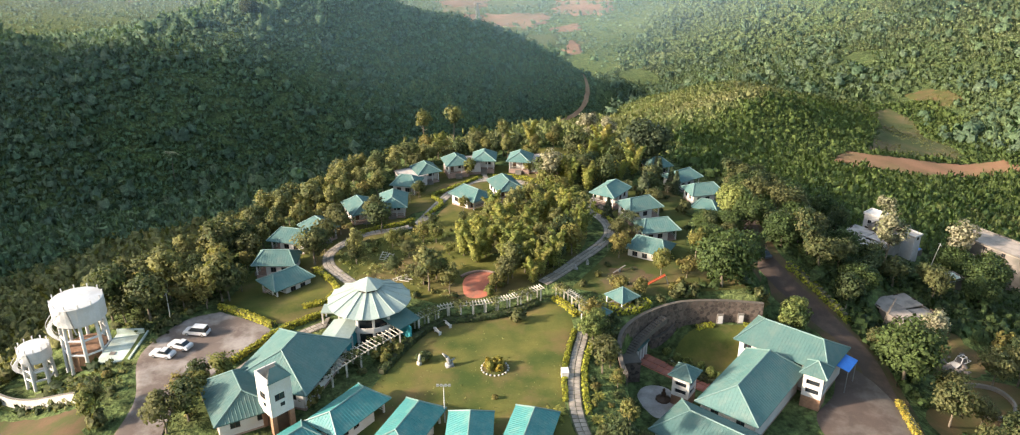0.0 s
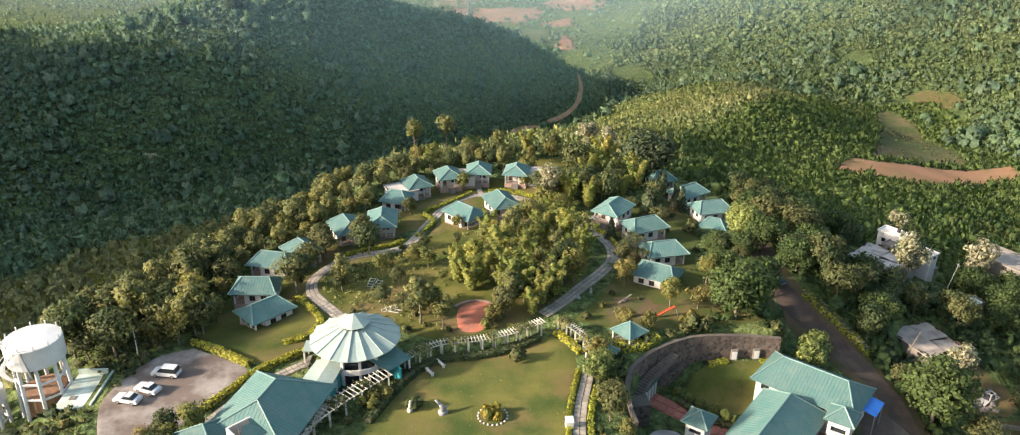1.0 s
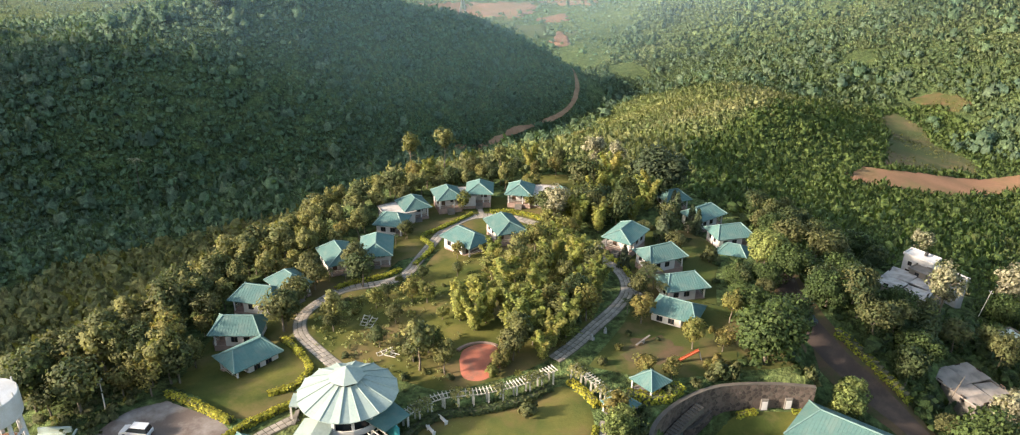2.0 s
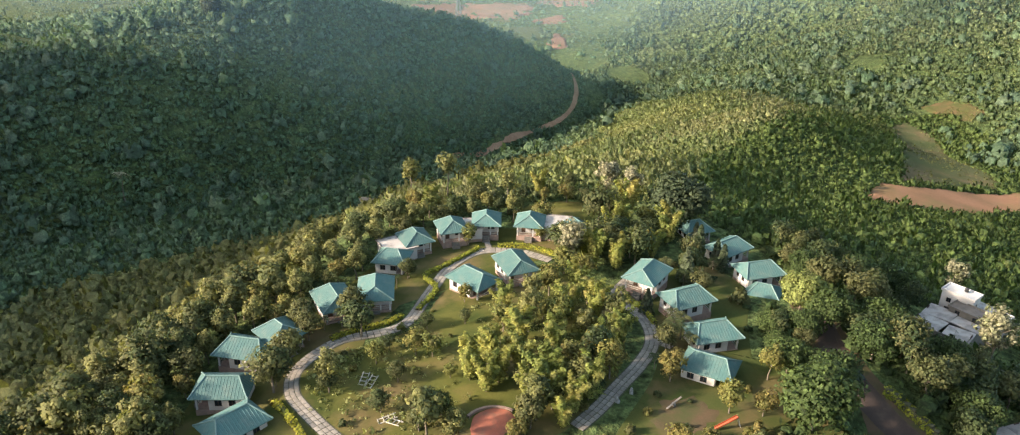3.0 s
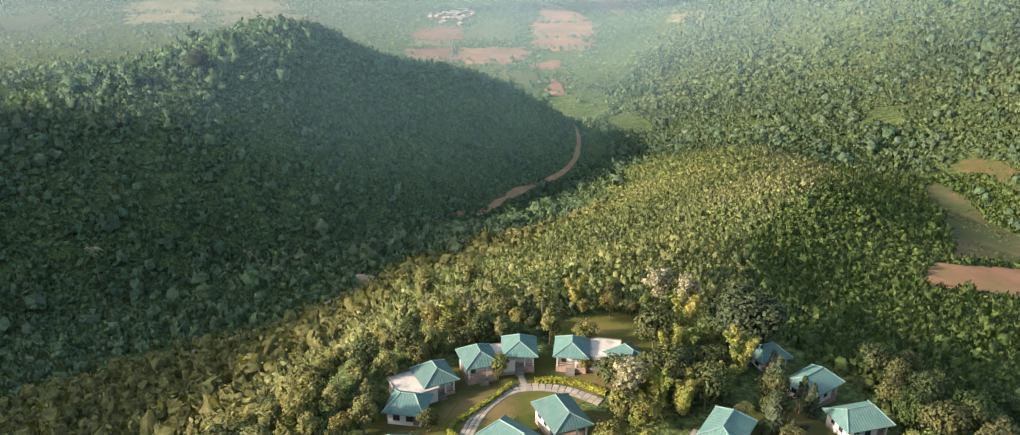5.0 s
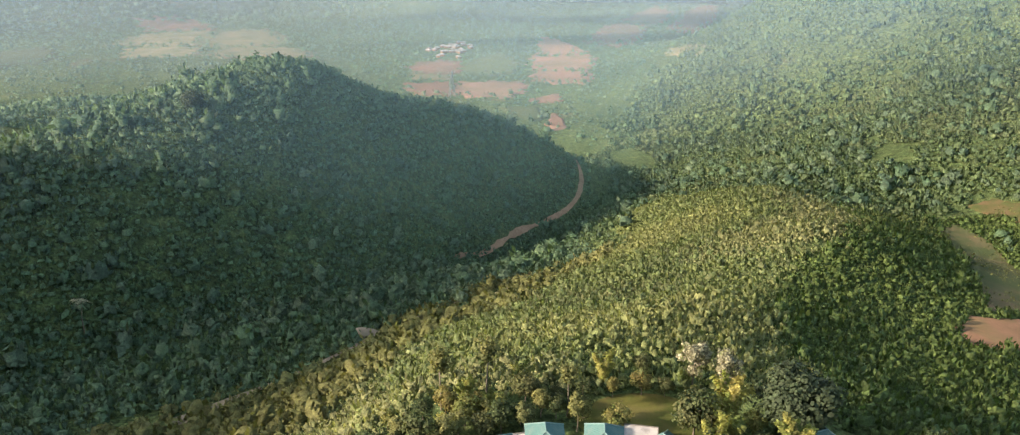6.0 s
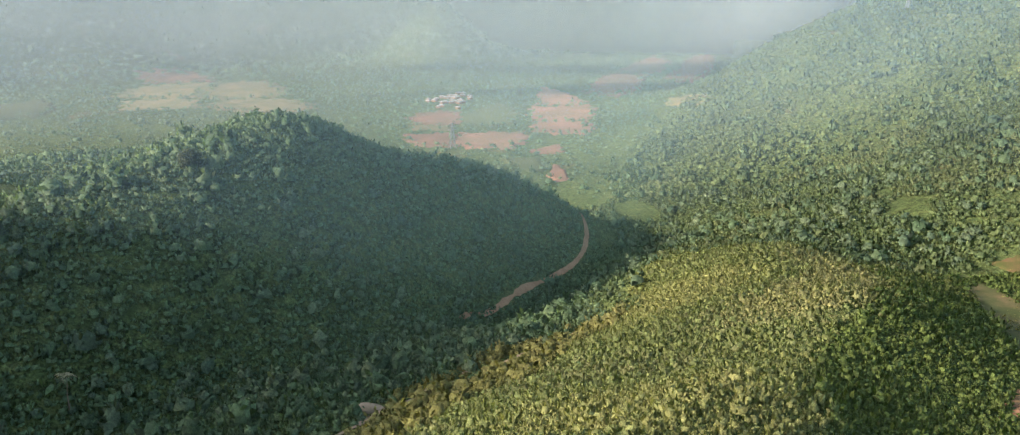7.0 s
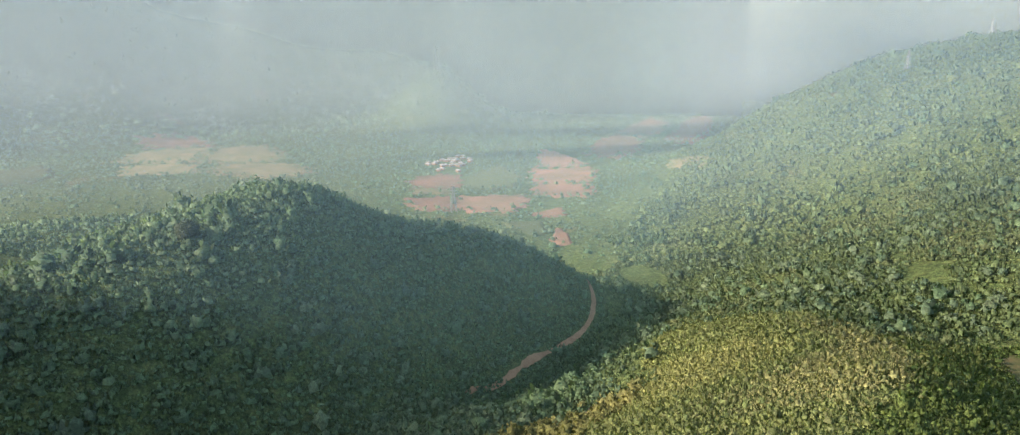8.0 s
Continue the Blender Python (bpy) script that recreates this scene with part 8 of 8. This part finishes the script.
pylon(-105, 2260, 58, 7)

def shrunk(poly, k=0.8):
    mx, my = sum(p[0] for p in poly) / len(poly), sum(p[1] for p in poly) / len(poly)
    return [(mx + (x - mx) * k, my + (y - my) * k) for x, y in poly]


woods("plain_trees", "scattered field trees in the hazy plain", LEAF["wood"], 41, [(-900, 1060), (-300, 1050), (-60, 960), (120, 900), (140, 1000), (230, 1150), (330, 1380), (520, 1700), (760, 2300), (700, 2600), (100, 2350), (-500, 2050), (-900, 1800)], 10.6, 3.2, 3, 1.9, 0.95, [within(shrunk(p)) for _, p in FIELDS] + [lambda x, y: (x + 58) ** 2 / 900 + (y - 1545) ** 2 / 8100 < 1], 0.5, 0.62, 0.72, 1.0, 0.5, "far")
woods("far_mountain_forest", "misty woods on the mountain behind the plain", LEAF["wood"], 42, [(-1500, 1400), (-900, 1600), (-500, 1930), (-230, 2080), (40, 2080), (150, 2330), (700, 2900), (900, 3500), (300, 3300), (-300, 2900), (-900, 2500), (-1500, 2100)], 19.0, 6.8, 3, 3.4, 1.0, (), 0.5, 0.25, 0.72, 1.0, 0.7, "far")

# ---- see-through sheets added to stand in for distance haze over valley and plain ----
def haze_material(name, dense, tone):
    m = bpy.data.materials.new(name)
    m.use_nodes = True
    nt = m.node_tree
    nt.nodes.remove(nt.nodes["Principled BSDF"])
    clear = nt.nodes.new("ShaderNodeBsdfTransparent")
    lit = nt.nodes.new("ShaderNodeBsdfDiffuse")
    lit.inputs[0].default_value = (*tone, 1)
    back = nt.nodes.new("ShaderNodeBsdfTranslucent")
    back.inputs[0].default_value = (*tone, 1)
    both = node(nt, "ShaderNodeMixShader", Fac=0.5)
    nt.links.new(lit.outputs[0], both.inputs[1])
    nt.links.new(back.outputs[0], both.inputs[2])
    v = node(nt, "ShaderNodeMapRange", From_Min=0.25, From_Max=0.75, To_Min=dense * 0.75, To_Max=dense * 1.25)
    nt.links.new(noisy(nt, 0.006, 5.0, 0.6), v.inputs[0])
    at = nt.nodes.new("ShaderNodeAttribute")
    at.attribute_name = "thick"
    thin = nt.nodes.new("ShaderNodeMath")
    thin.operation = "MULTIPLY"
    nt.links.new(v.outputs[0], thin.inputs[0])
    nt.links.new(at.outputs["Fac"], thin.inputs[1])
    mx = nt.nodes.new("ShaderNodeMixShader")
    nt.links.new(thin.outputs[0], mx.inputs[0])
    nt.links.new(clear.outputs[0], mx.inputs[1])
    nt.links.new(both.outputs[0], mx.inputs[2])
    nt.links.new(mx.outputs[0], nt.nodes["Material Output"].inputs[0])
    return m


HAZE_NORMAL = tuple((SUN_FROM + Vector((0, 0, 0.8))).normalized())   # sunward normal set on every sheet, so all are lit alike whichever way they run


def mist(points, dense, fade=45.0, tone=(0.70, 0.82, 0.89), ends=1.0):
    """A thin see-through sheet standing in for haze; follows a line, thins out towards the ground."""
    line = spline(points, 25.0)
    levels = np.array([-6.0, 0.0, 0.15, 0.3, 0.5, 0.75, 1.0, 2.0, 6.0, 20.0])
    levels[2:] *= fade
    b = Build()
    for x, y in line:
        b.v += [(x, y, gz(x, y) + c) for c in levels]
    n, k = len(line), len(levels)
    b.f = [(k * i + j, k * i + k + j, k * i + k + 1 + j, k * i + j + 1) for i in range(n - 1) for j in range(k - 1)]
    me = b.mesh("mist_bank", haze_material("haze_veil", dense, tone), True)
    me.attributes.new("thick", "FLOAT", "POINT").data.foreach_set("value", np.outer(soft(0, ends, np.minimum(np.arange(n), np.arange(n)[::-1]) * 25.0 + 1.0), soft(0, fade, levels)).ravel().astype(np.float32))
    me.attributes.new("custom_normal", "FLOAT_VECTOR", "POINT").data.foreach_set("vector", np.tile(np.array(HAZE_NORMAL, np.float32), n * k))
    return tagged(new("mist_bank", me), "thin see-through sheet standing in for distance haze", "mist", kind="structure")


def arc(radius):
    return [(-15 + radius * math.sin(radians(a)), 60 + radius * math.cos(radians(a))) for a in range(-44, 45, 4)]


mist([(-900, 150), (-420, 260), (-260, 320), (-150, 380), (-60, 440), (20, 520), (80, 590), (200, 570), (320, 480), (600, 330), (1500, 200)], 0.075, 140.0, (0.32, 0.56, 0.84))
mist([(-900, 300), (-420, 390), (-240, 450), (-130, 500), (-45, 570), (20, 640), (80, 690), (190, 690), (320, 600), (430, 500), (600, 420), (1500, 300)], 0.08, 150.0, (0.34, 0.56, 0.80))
# greenish haze sheet added to brighten the shaded right face of the hill
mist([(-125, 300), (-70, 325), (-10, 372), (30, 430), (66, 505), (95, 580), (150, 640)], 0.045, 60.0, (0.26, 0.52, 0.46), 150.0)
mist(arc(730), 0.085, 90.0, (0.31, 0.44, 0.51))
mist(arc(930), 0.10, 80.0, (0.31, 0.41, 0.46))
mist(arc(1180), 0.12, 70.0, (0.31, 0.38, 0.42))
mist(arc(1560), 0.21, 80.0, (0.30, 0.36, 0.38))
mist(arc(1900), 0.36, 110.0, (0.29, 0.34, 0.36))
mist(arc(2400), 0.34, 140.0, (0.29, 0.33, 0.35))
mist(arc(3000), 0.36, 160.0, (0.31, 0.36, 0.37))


# ---- paving, piece by piece ----
def slab_path(label, points, width, across, pitch, mat="slab", bed_mat="joint", lift=0.10):
    """A path of separate slabs on a bed."""
    path = tagged(new("path", ribbon(points, width + 0.3, MAT[bed_mat], lift - 0.03, 1.0, 3).mesh("path", MAT[bed_mat], True)), label, "path", kind="structure")
    line = spline(points, pitch)
    side = sideways(line)
    w = width / across
    me = Build().box(0, 0, -0.06, pitch - 0.12, w - 0.10, 0.10, 0, 0.97).mesh("slab", MAT[mat])
    rng = np.random.default_rng(len(points))
    for i, (x, y) in enumerate(line):
        ang = math.degrees(math.atan2(side[i, 1], side[i, 0])) - 90
        for k in range(across):
            o = (k - (across - 1) / 2) * w
            px_, py_ = x + side[i, 0] * o, y + side[i, 1] * o
            s = part("slab", me, None, path)
            s.matrix_basis = pose(px_, py_, gz(px_, py_) + lift + rng.uniform(-0.01, 0.015), rng.uniform(-0.6, 0.6), rng.uniform(-0.6, 0.6), ang + rng.uniform(-1.5, 1.5))
    return path


slab_path("winding path of worn grey stone slabs", PATH_WEST, 2.3, 3, 1.15)
slab_path("curved path of worn grey stone slabs", PATH_EAST, 2.4, 3, 1.15)
slab_path("slab path beside the big lawn", PATH_LAWN, 1.9, 2, 0.95)
slab_path("red tiled path across the courtyard", [(24.0, 123.4), (27.6, 120.6), (31.4, 117.8), (35.4, 115.0)], 3.0, 2, 1.3, "redpath", "red")
slab_path("short paved path to the end cottage", [(-6.0, 195.2), (-6.6, 198.6)], 1.2, 1, 0.9)
slab_path("short paved path to a cottage", [(21.4, 160.0), (24.2, 157.6)], 1.4, 1, 0.9)
slab_path("paved walk along the hedge", [(-44.0, 106.0), (-40.6, 112.6), (-36.6, 118), (-32.4, 122)], 1.8, 2, 1.0)
